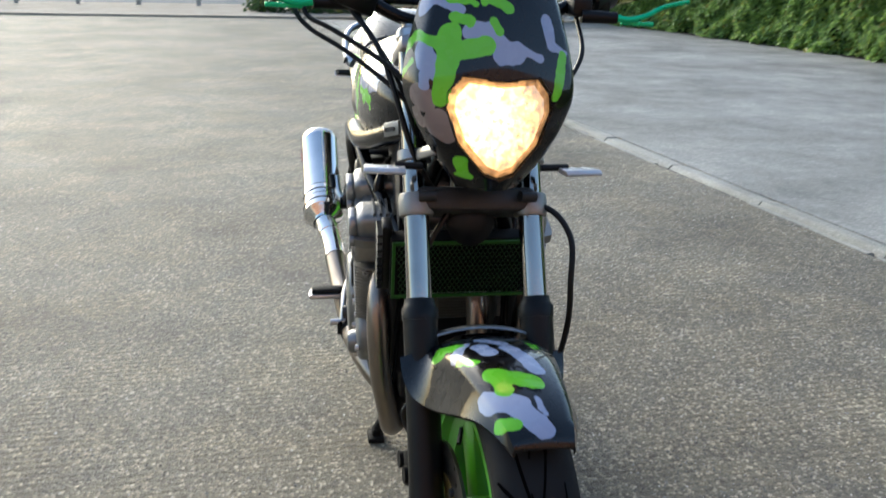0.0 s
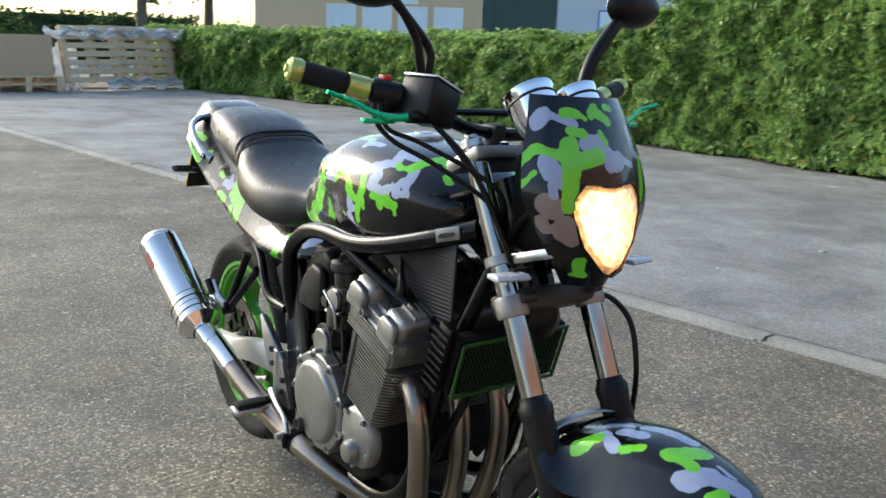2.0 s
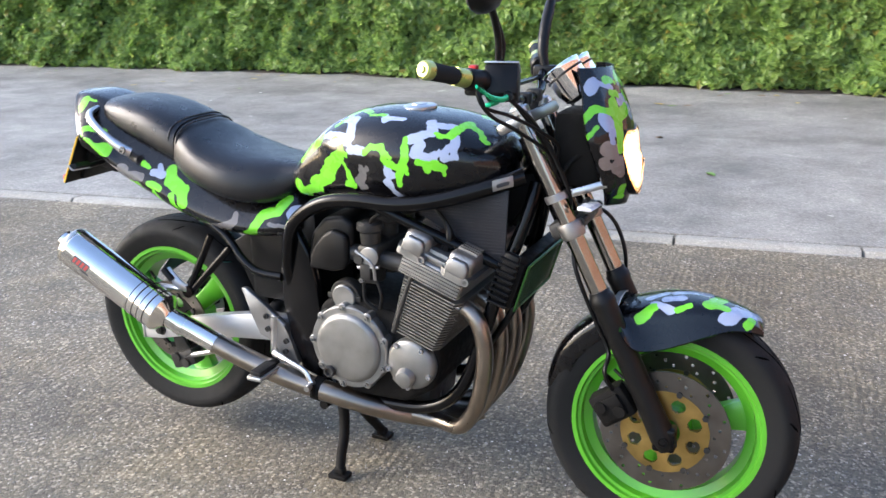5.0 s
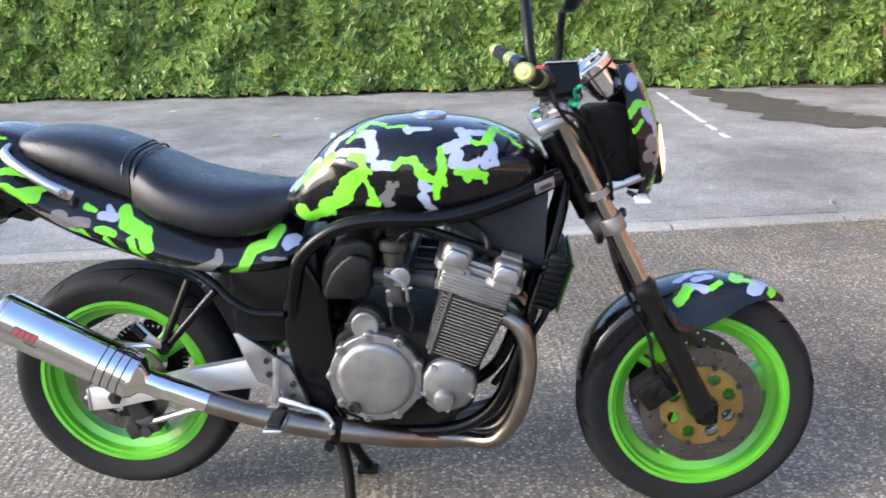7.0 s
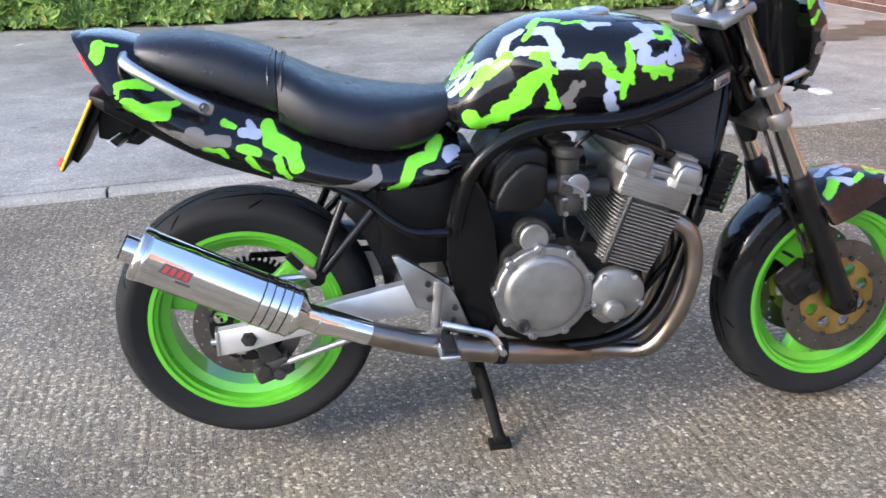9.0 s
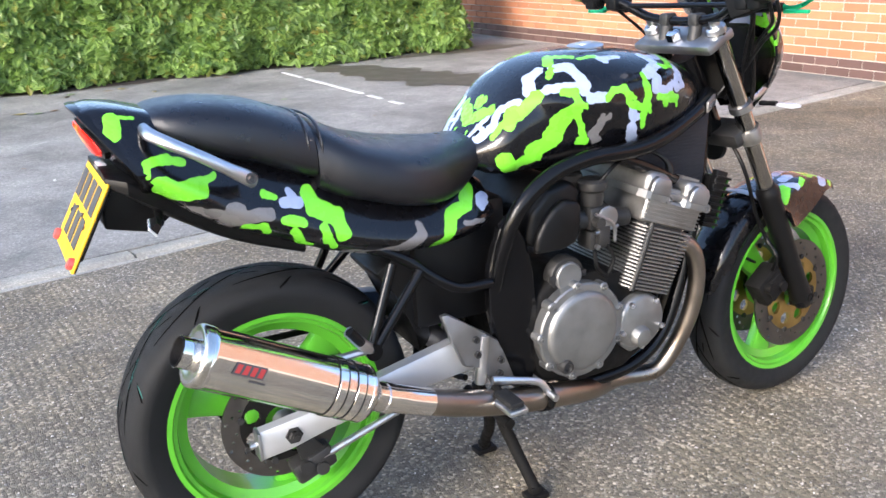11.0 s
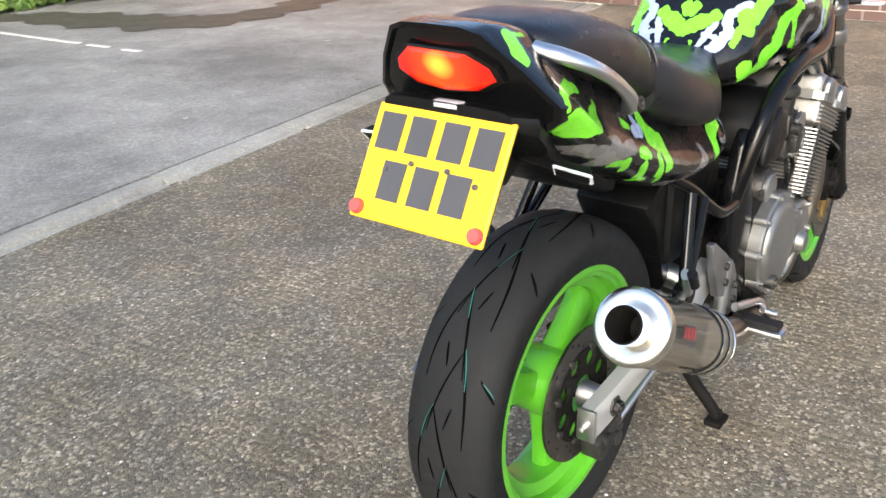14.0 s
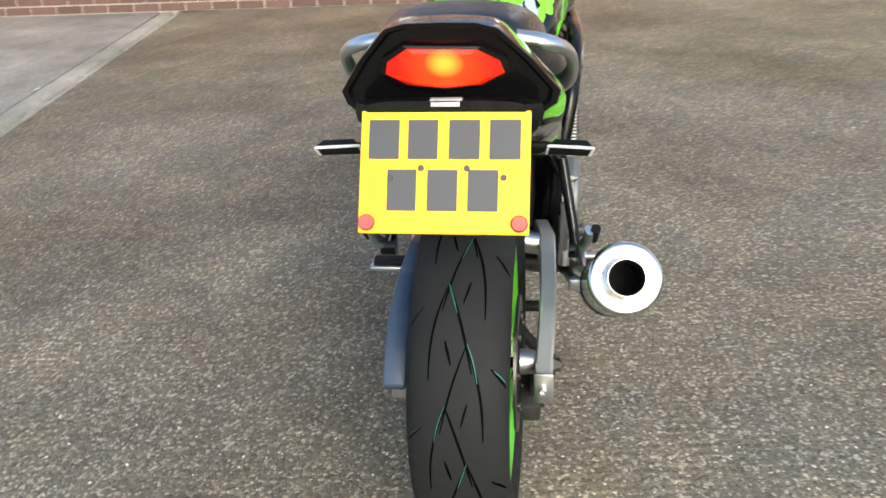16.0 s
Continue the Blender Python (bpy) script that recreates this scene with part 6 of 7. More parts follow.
bp("brake_hose", tube([(1.07, -0.20, 1.075), (1.13, -0.15, 1.0), (1.19, -0.105, 0.86), (1.18, -0.05, 0.77)], 0.0048, 8, 8), BLACK_PLASTIC, "black brake hose", front=True)
for sgn in (-1, 1):
    side_run = [(1.205, 0.080 * sgn, 0.68), (1.255, 0.078 * sgn, 0.56), (1.29, 0.085 * sgn, 0.49)] if sgn < 0 else [(1.215, 0.115, 0.775), (1.25, 0.152, 0.735), (1.278, 0.150, 0.665), (1.283, 0.149, 0.58)]
    bp("brake_hose", tube([(1.19, 0.04 * sgn, 0.76)] + side_run + [(1.29, 0.118 * sgn, 0.45), (1.31, 0.09 * sgn, 0.39)], 0.0052, 8, 8), BLACK_PLASTIC, "black brake hose", front=True)

# --- tank ---
TANK_CUTS = (0.645, 0.86)


def strokes_between(rows, lo, hi):
    return [r for r in rows if max(r[0], r[3]) + r[6] > lo - 0.012 and min(r[0], r[3]) - r[6] < hi + 0.012]


TANK_CAMO = [camo_material("tank_camo", *[strokes_between(rows, lo, hi) for rows in (TANK_LIME + TANK_LIMEB + TANK_LIMEC + TANK_LIMED, TANK_LILAC + TANK_LILACB + TANK_LILACC, TANK_GREY)], wobble=0.0045, wscale=70.0) for lo, hi in ((0.0, TANK_CUTS[0]), TANK_CUTS, (TANK_CUTS[1], 2.0))]
TANK_ROWS = [(0.458, 0.80, 0.860, 0.085), (0.494, 0.784, 0.898, 0.120), (0.55, 0.780, 0.958, 0.146), (0.63, 0.782, 1.002, 0.162), (0.72, 0.788, 1.017, 0.170), (0.82, 0.796, 1.013, 0.170), (0.92, 0.818, 0.998, 0.152), (1.0, 0.842, 0.965, 0.120), (1.04, 0.862, 0.938, 0.085), (1.055, 0.88, 0.92, 0.045)]
tank_bm = body(TANK_ROWS, 44, 60, 2.5, 3.6)
for v_ in tank_bm.verts:
    # knee recess: hollowed below a crease that falls towards the front
    line = 0.945 - 0.42 * max(0.0, v_.co.x - 0.58)
    q_ = max(0.0, min(1.0, (line - v_.co.z) / 0.022)) * max(0.0, min(1.0, (v_.co.x - 0.50) / 0.05)) * max(0.0, min(1.0, (0.90 - v_.co.x) / 0.12))
    v_.co.y *= 1 - 0.085 * q_ * q_ * (3 - 2 * q_)
tank = bp("fuel_tank", tank_bm, TANK_CAMO[0], "gloss black fuel tank with lime, lilac and grey camouflage stickers")
for m_ in TANK_CAMO[1:]:
    tank.data.materials.append(m_)
for face in tank.data.polygons:
    face.material_index = sum(face.center.x > cut_ for cut_ in TANK_CUTS)
part("filler_cap", lathe([(0, 0), (0, 0.043), (0.006, 0.043), (0.010, 0.036), (0.010, 0.020), (0.013, 0.018), (0.013, 0)], (0.785, 0, 1.011), (-0.05, 0, 1), 32), ALU, tank, "silver locking filler cap")

# --- seat and tail ---
seat = bp("rider_seat", body([(0.106, 0.82, 0.950, 0.126), (0.15, 0.80, 0.930, 0.146), (0.2, 0.785, 0.905, 0.158), (0.28, 0.762, 0.882, 0.160), (0.36, 0.752, 0.870, 0.138), (0.42, 0.765, 0.866, 0.105), (0.462, 0.80, 0.866, 0.085)], 24, 36, 2.9, 4.5, 0.10), VINYL, "black vinyl rider seat")
bp("pillion_seat", body([(-0.186, 0.962, 0.990, 0.058), (-0.160, 0.945, 1.002, 0.094), (-0.09, 0.915, 1.006, 0.117), (0.0, 0.885, 0.993, 0.128), (0.07, 0.856, 0.970, 0.129), (0.104, 0.842, 0.954, 0.126)], 24, 36, 2.9, 4.5, 0.12), VINYL, "black vinyl pillion seat raised behind the rider seat")
for dx in (-0.006, 0.020):
    arch = []
    for k in range(17):
        a_ = math.pi * k / 16
        c_, s_ = math.cos(a_), math.sin(a_)
        arch.append((0.103 + dx - 0.10 * 0.08 * abs(c_), math.copysign(abs(c_) ** (2 / 2.9), c_) * 0.122, 0.893 - 0.35 * dx + 0.064 * s_ ** (2 / 2.9)))
    part("seam_strap", tube(arch, 0.0030, 8, 2), VINYL, seat, "raised stitched seam")
TAIL_CAMO = camo_material("tail_camo", TAIL_LIME + TAIL_LIMEB + TAIL_LIMEC, TAIL_LILAC, TAIL_GREY, sideways=True, wobble=0.004)
SECTION = [(0.0, 1.0), (0.30, 0.99), (0.48, 0.935), (0.77, 0.62), (1.0, 0.30), (0.97, 0.17), (0.80, 0.05), (0.4, 0.0), (0.0, 0.0)]


def panel_body(rows, count):
    pts = SECTION + [(-y, z) for y, z in SECTION[-2:0:-1]]
    loop = [Vector((y, z, 0)) for y, z in pts]
    n = len(loop)
    ring0 = []
    for k in range(n):
        p0, p1, p2, p3 = (loop[(k + m_) % n] for m_ in (-1, 0, 1, 2))
        for s_ in range(4):
            t = s_ / 4
            c = 0.5 * (2 * p1 + (p2 - p0) * t + (2 * p0 - 5 * p1 + 4 * p2 - p3) * t * t + (3 * p1 - p0 - 3 * p2 + p3) * t ** 3)
            ring0.append(p1.lerp(p2, t).lerp(c, 0.8))
    return loft([[(x, q.x * w, z0 + q.y * (z1 - z0)) for q in ring0] for x, z0, z1, w in interp_rows(rows, count)])


tail_bm = panel_body([(-0.262, 0.868, 1.013, 0.147), (-0.242, 0.858, 1.016, 0.152), (-0.20, 0.830, 1.010, 0.154), (-0.15, 0.806, 0.992, 0.152), (-0.1, 0.790, 0.970, 0.149), (0.0, 0.748, 0.922, 0.148), (0.1, 0.703, 0.885, 0.146), (0.2, 0.673, 0.84, 0.145), (0.3, 0.663, 0.80, 0.143), (0.38, 0.664, 0.79, 0.135), (0.44, 0.670, 0.80, 0.122), (0.485, 0.69, 0.77, 0.10)], 36)
for v_ in tail_bm.verts:
    back_ = max(0.0, min(1.0, (-0.08 - v_.co.x) / 0.17))
    v_.co.x += back_ * (1.3 * v_.co.y ** 2 - 0.48 * (v_.co.z - 0.965))
tail = bp("tail_unit", tail_bm, TAIL_CAMO, "gloss black tail panel with camouflage stickers", angle=50)
FASCIA_GLOSS = material("gloss_black_moulding", (0.003, 0.003, 0.0032), 0.2, 0, 0.2, 30, spec=0.35)


def fascia_ring(x, grow, z0=0.864, z1=1.014, w=0.148):
    pts = SECTION + [(-y, z) for y, z in SECTION[-2:0:-1]]
    mid = (z0 + z1) / 2
    ring = []
    for a_, b_ in pts:
        y, z = a_ * w * grow, mid + (z0 + b_ * (z1 - z0) - mid) * grow
        ring.append((x + 1.3 * y ** 2 - 0.48 * (z - 0.965), y, z))
    return ring


part("rear_fascia", loft([fascia_ring(-0.254, 1.006), fascia_ring(-0.264, 1.012), fascia_ring(-0.271, 1.0), fascia_ring(-0.272, 0.94), fascia_ring(-0.266, 0.90), fascia_ring(-0.266, 0.5)], caps=True), FASCIA_GLOSS, tail, "plain gloss black rear moulding", angle=40)
TAIL_SHAPE = [(-0.045, 0.978), (0.045, 0.980), (0.074, 0.960), (0.079, 0.943), (0.050, 0.927), (0.0, 0.923), (-0.050, 0.927), (-0.079, 0.943), (-0.074, 0.960)]


def tail_ring(scale, back):
    return [(-0.265 - back - 0.48 * (0.95 + (z - 0.95) * scale - 0.965) + 1.3 * (y * scale) ** 2, y * scale, 0.95 + (z - 0.95) * scale) for y, z in TAIL_SHAPE]


light = bp("tail_light", loft([tail_ring(1.1, -0.05), tail_ring(1.1, 0.008), tail_ring(1.0, 0.010)], caps=True), BLACK_PLASTIC, "lit red tail light in a black surround", angle=30)
part("lens", loft([tail_ring(1.0, 0.006), tail_ring(0.97, 0.013), tail_ring(0.8, 0.017), tail_ring(0.1, 0.018)], caps=True), TAIL_RED, light, "glowing red lens", angle=30)
bp("tail_underside", join(body([(-0.262, 0.880, 0.908, 0.105), (-0.23, 0.862, 0.905, 0.128), (-0.15, 0.80, 0.87, 0.10), (-0.05, 0.74, 0.82, 0.09), (0.08, 0.69, 0.75, 0.08)], 12, 20, 4, 4)), BLACK_PLASTIC, "black plastic lip and undertray")
for sgn in (-1, 1):
    rail = bp("grab_rail", tube([(-0.026, 0.146 * sgn, 0.872), (-0.040, 0.157 * sgn, 0.882), (-0.075, 0.164 * sgn, 0.905), (-0.12, 0.162 * sgn, 0.934), (-0.158, 0.148 * sgn, 0.955), (-0.182, 0.122 * sgn, 0.968), (-0.188, 0.088 * sgn, 0.976)], [0.0145, 0.0145, 0.0115, 0.0105, 0.0115, 0.012, 0.010], 12, 8, flat=0.75), ALU, "silver cast grab rail")
    part("rail_bolt", lathe([(0, 0.010), (0.004, 0.010), (0.004, 0.006), (0.001, 0.005), (0.001, 0)], (-0.034, 0.166 * sgn, 0.880), (0, sgn, 0.3), 12), ENGINE_DARK, rail)
    ri = bp("rear_indicator", rod((-0.18, 0.07 * sgn, 0.826), (-0.19, 0.14 * sgn, 0.822), 0.007, 10), BLACK_PLASTIC, "slim rear indicator with a pale lens")
    ilens = Matrix.Translation((-0.205, 0.158 * sgn, 0.822)) @ Matrix.Rotation(radians(10 * sgn), 4, "Z") @ Matrix.Rotation(radians(-38), 4, "Y")
    edge = [(0.0, -0.030 * sgn, -0.009), (0.0, 0.032 * sgn, -0.007), (0.0, 0.037 * sgn, 0.009), (0.0, -0.024 * sgn, 0.009)]
    part("indicator_lens", loft([[(x_, y_ * g_, z_ * g_) for _, y_, z_ in edge] for x_, g_ in ((0.014, 0.7), (0.004, 0.96), (-0.003, 0.90))], caps=True), BLACK_PLASTIC, ri, "dark smoked lens", ilens)
    part("pale_edge", join(*[rod(edge[k_], edge[(k_ + 1) % 4], 0.0024, 8) for k_ in range(4)]), WHITE_PLASTIC, ri, "pale outline of the lens", ilens)

# --- number plate ---
PM = Matrix.Translation((-0.298, 0, 0.823)) @ Matrix.Rotation(radians(29.5), 4, "Y")
plate = bp("number_plate", box(-0.003, 0.003, -0.112, 0.112, -0.082, 0.081, 0.0025, PM), YELLOW, "yellow number plate with two rows of plain dark bars", smooth=False)
part("plate_back", box(0.0032, 0.0052, -0.111, 0.111, -0.081, 0.080, 0.001, PM), BLACK_PLASTIC, plate, "dark plate backing")
for z0, z1, bars in ((0.016, 0.068, ((-0.100, -0.060), (-0.048, -0.009), (0.006, 0.046), (0.059, 0.099))), (-0.052, 0.002, ((-0.074, -0.036), (-0.021, 0.018), (0.032, 0.071)))):
    for y0, y1 in bars:
        part("dark_bar", box(-0.0045, -0.0032, -y1, -y0, z0, z1, 0, PM), INK, plate, smooth=False)
for y in (-0.0995, 0.0995):
    part("reflector", lathe([(0, 0), (0.009, 0), (0.009, 0.009), (0.005, 0.011), (0, 0.011)], PM @ Vector((-0.003, y, -0.068)), PM.to_3x3() @ Vector((-1, 0, 0)), 16), RED_REFLECTOR, plate, "small round red reflector")
for y, z in ((0.03, 0.004), (-0.03, 0.004), (0.07, -0.01), (-0.078, -0.008)):
    part("fixing_screw", lathe([(0, 0.004), (0.003, 0.004), (0.004, 0.003), (0.004, 0)], PM @ Vector((-0.003, y, z)), PM.to_3x3() @ Vector((-1, 0, 0)), 10), INK, plate)
bp("plate_bracket", join(box(0.004, 0.02, -0.06, 0.06, -0.07, 0.075, 0.003, PM), prism([(-0.26, 0.90), (-0.15, 0.90), (-0.13, 0.82), (-0.19, 0.78), (-0.27, 0.80)], -0.05, 0.05, 0.006)), BLACK_PLASTIC, "black plate bracket under the tail")
bp("plate_lamp", box(-0.262, -0.245, -0.022, 0.022, 0.897, 0.909, 0.003), WHITE_PLASTIC, "small plate lamp")

# --- frame ---
for sgn in (-1, 1):
    rail_pts = [(0.462, 0.135 * sgn, 0.56), (0.472, 0.152 * sgn, 0.64), (0.505, 0.166 * sgn, 0.73), (0.582, 0.170 * sgn, 0.790), (0.675, 0.171 * sgn, 0.812), (0.80, 0.166 * sgn, 0.812), (0.90, 0.148 * sgn, 0.827), (1.02, 0.110 * sgn, 0.862), (1.085, 0.075 * sgn, 0.884)]
    rail = bp("frame_rail", tube(rail_pts, [0.0165, 0.0168, 0.0172, 0.0178, 0.018, 0.0185, 0.0195, 0.0205, 0.0205], 14, 6), BLACK_SATIN, "black tubular frame rail")
    bm_ = Matrix.Translation((1.042, 0.103 * sgn, 0.8735)) @ Matrix.Rotation(math.atan2(-0.035 * sgn, 0.065), 4, "Z") @ Matrix.Rotation(radians(-14), 4, "Y")
    badge = part("badge", prism([(-0.026, -0.012), (0.022, -0.012), (0.026, 0.012), (-0.022, 0.012)], 0.0190 * sgn - 0.003, 0.0190 * sgn + 0.003, 0.001), ALU_DULL, rail, "small scuffed metal badge", bm_)
    part("dark_bar", prism([(-0.017, -0.005), (0.014, -0.005), (0.016, 0.003), (-0.015, 0.003)], 0.0225 * sgn - 0.0008, 0.0225 * sgn + 0.0008), INK, badge, "", bm_)
    bp("frame_rail", tube([(0.470, 0.125 * sgn, 0.60), (0.475, 0.120 * sgn, 0.50), (0.485, 0.118 * sgn, 0.42), (0.525, 0.118 * sgn, 0.32), (0.575, 0.125 * sgn, 0.268), (0.70, 0.12 * sgn, 0.262), (0.84, 0.12 * sgn, 0.272), (0.93, 0.12 * sgn, 0.33), (0.985, 0.115 * sgn, 0.45), (1.035, 0.10 * sgn, 0.62), (1.085, 0.06 * sgn, 0.78), (1.10, 0.03 * sgn, 0.86)], 0.0165, 12, 6), BLACK_SATIN, "black lower frame cradle")
    bp("frame_brace", tube([(0.755, 0.165 * sgn, 0.80), (0.88, 0.145 * sgn, 0.745), (1.045, 0.095 * sgn, 0.665)], 0.0135, 12, 4), BLACK_SATIN, "black diagonal frame brace")
    bp("frame_plate", prism([(0.442, 0.60), (0.470, 0.69), (0.500, 0.715), (0.535, 0.65), (0.552, 0.58), (0.556, 0.50), (0.552, 0.43), (0.558, 0.36), (0.540, 0.31), (0.490, 0.325), (0.462, 0.42), (0.442, 0.51)], 0.136 * sgn - 0.014, 0.136 * sgn + 0.014, 0.008, 3), BLACK_SATIN, "black frame plate at the swingarm pivot")
    bp("subframe_rail", tube([(0.445, 0.148 * sgn, 0.578), (0.37, 0.152 * sgn, 0.585), (0.317, 0.146 * sgn, 0.615), (0.25, 0.128 * sgn, 0.668), (0.1, 0.110 * sgn, 0.738), (-0.05, 0.085 * sgn, 0.80)], 0.0115, 12, 6), BLACK_SATIN, "black seat subframe tube")
    bp("pillion_hanger", join(rod((0.225, 0.150 * sgn, 0.665), (0.158, 0.178 * sgn, 0.515), 0.010, 12), rod((0.285, 0.150 * sgn, 0.638), (0.168, 0.178 * sgn, 0.512), 0.010, 12), lathe([(-0.014, 0), (-0.014, 0.017), (0.014, 0.017), (0.014, 0)], (0.160, 0.178 * sgn, 0.510), (0, 1, 0), 16)), BLACK_SATIN, "black V-shaped pillion footrest hanger")
    pp = bp("pillion_footrest", tube([(0.16, 0.182 * sgn, 0.512), (0.135, 0.196 * sgn, 0.535), (0.105, 0.20 * sgn, 0.572)], [0.011, 0.012, 0.011], 10, 4, flat=0.7), ALU, "folded silver pillion footrest")
    part("footrest_rubber", tube([(0.128, 0.208 * sgn, 0.545), (0.104, 0.212 * sgn, 0.576)], 0.009, 10), BLACK_PLASTIC, pp)
MESH = material("grey_black_mesh", (0.022, 0.023, 0.028), 0.5, 0.2, 0.3, 260, 0.2, 320, spec=0.3)
for sgn in (-1, 1):
    grille = bp("side_grille", prism([(0.80, 0.792), (0.95, 0.838), (1.06, 0.855), (1.05, 0.68), (1.00, 0.690), (0.92, 0.735)], 0.104 * sgn - 0.003, 0.104 * sgn + 0.003, 0.002), MESH, "grey-black mesh side cover below the tank")
    ribs = []
    for k in range(20):
        z_ = 0.700 + 0.0075 * k
        x0_ = max(0.80, 1.005 - (z_ - 0.690) * 1.9)
        ribs.append(rod((x0_, 0.1075 * sgn, z_), (1.052, 0.1075 * sgn, z_ + 0.004), 0.0009, 6))
    tagged(part("mesh_rib", join(*ribs), MESH, grille), kind="stuff")

# --- engine ---
TILT_E = Matrix.Translation((0.816, 0, 0.452)) @ Matrix.Rotation(radians(20), 4, "Y")
case = prism([(0.53, 0.44), (0.56, 0.52), (0.62, 0.565), (0.72, 0.545), (0.78, 0.53), (0.88, 0.50), (0.90, 0.42), (0.88, 0.34), (0.80, 0.29), (0.66, 0.285), (0.57, 0.315), (0.53, 0.38)], -0.150, 0.150, 0.014, 3)
engine = bp("engine", case, GRIME, "air and oil cooled four-cylinder engine with grey cast covers")
part("sump", prism([(0.64, 0.30), (0.84, 0.31), (0.83, 0.235), (0.67, 0.23)], -0.085, 0.085, 0.012), ENGINE_DARK, engine, "finned dark sump")
# clutch cover with its raised rim and bolts
cc = Vector((0.657, -0.150, 0.428))
cover = part("clutch_cover", lathe([(0, 0.110), (0.024, 0.110), (0.0275, 0.107), (0.028, 0.0925), (0.033, 0.0905), (0.0375, 0.086), (0.0395, 0.078), (0.0405, 0.045), (0.041, 0)], cc, (0, -1, 0), 64), ENGINE, engine, "round grey clutch cover")
for k in range(9):
    a = k * 2 * math.pi / 9 + 0.3
    part("cover_bolt", join(lathe([(0, 0.0125), (0.026, 0.0125), (0.0285, 0.010), (0.0285, 0)], cc + Vector((0.105 * math.cos(a), 0.0, 0.105 * math.sin(a))), (0, -1, 0), 12), bolt(cc.x + 0.105 * math.cos(a), cc.y - 0.028, cc.z + 0.105 * math.sin(a), 0.0055, 0.006)), ENGINE, cover)
part("filler_plug", lathe([(0.015, 0.016), (0.046, 0.016), (0.050, 0.014), (0.050, 0.010), (0.044, 0.008), (0.044, 0)], cc + Vector((-0.052, 0, -0.068)), (0, -1, 0), 20), ENGINE_DARK, cover, "dark oil plug")
sc_ = Vector((0.826, -0.150, 0.408))
small = part("ignition_cover", join(lathe([(0, 0.066), (0.016, 0.066), (0.022, 0.062), (0.026, 0.055), (0.028, 0)], sc_, (0, -1, 0), 44), prism([(0.77, 0.36), (0.80, 0.335), (0.85, 0.345), (0.87, 0.38), (0.80, 0.40)], -0.168, -0.150, 0.005)), ENGINE, engine, "small round grey ignition cover")
part("boss", lathe([(0.02, 0.027), (0.036, 0.025), (0.044, 0.020), (0.046, 0.012), (0.046, 0)], sc_ + Vector((-0.008, 0, -0.032)), (0, -1, 0), 22), ENGINE, small)
for k in range(5):
    a = k * 2 * math.pi / 5 + 0.9
    part("cover_bolt", bolt(sc_.x + 0.058 * math.cos(a), sc_.y - 0.024, sc_.z + 0.058 * math.sin(a), 0.0065, 0.008), ALU, small)
st_ = part("starter_motor", lathe([(0, 0.044), (0.024, 0.044), (0.028, 0.041), (0.028, 0)], (0.636, -0.122, 0.552), (0, -1, 0), 28), ENGINE_DARK, engine, "dark starter motor")
part("end_cap", lathe([(0.028, 0.033), (0.034, 0.033), (0.037, 0.030), (0.037, 0)], (0.636, -0.122, 0.552), (0, -1, 0), 28), ENGINE, st_, "grey cast end cap")
part("strap", box(0.588, 0.684, -0.154, -0.146, 0.545, 0.560, 0.002), ENGINE_DARK, st_)
part("alternator_cover", lathe([(0, 0.085), (0.02, 0.083), (0.03, 0.07), (0.032, 0)], (0.72, 0.150, 0.42), (0, 1, 0), 40), ENGINE, engine, "grey alternator cover")
part("sprocket_cover", prism([(0.50, 0.36), (0.52, 0.47), (0.60, 0.48), (0.63, 0.40), (0.58, 0.33)], 0.150, 0.168, 0.006), ENGINE_DARK, engine)
# finned barrels: a core with thin plates
part("cylinder_block", box(-0.053, 0.064, -0.172, 0.172, 0.03, 0.20, 0.008, TILT_E), ENGINE_DARK, engine, "dark barrel core")
FIN = material("cast_fin_aluminium", (0.27, 0.262, 0.25), 0.44, 0.9, 0.25, 60, 0.3, 300)
for k in range(18):
    z = 0.035 + k * 0.0083
    grow = 0.010 * k / 17
    fore = 0.014 + 1.6 * grow
    outline = [(-0.056 - grow, -0.158), (-0.046 - grow, -0.180 - 0.3 * grow), (0.054 + fore, -0.180 - 0.3 * grow), (0.066 + fore, -0.158), (0.066 + fore, 0.158), (0.054 + fore, 0.180 + 0.3 * grow), (-0.046 - grow, 0.180 + 0.3 * grow), (-0.056 - grow, 0.158)]
    bm = slab([(x, y) for x, y in outline], z, z + 0.0034)
    part("fin", bm, FIN, engine, m=TILT_E, smooth=False)
part("barrel_stud", join(*[rod(TILT_E @ Vector((x, -0.178, 0.03)), TILT_E @ Vector((x, -0.178, 0.19)), 0.007, 10) for x in (-0.040,)]), ENGINE_DARK, engine)
head = part("cylinder_head", box(-0.078, 0.088, -0.184, 0.184, 0.186, 0.245, 0.010, TILT_E, 3), CASTING, engine, "grey cast cylinder head")
part("cam_cover", join(box(-0.090, -0.022, -0.182, 0.182, 0.245, 0.298, 0.016, TILT_E, 3), box(0.028, 0.096, -0.182, 0.182, 0.245, 0.298, 0.016, TILT_E, 3), box(-0.085, 0.09, -0.165, 0.165, 0.245, 0.272, 0.006, TILT_E), box(-0.085, 0.09, -0.18, 0.18, 0.245, 0.262, 0.004, TILT_E)), CASTING, engine, "ribbed dull grey cam cover")
lobes = [(-0.100, -0.168), (-0.092, -0.190), (-0.082, -0.194), (-0.036, -0.194), (-0.024, -0.188), (-0.014, -0.174), (0.018, -0.174), (0.028, -0.188), (0.040, -0.194), (0.088, -0.194), (0.098, -0.190), (0.106, -0.168)]
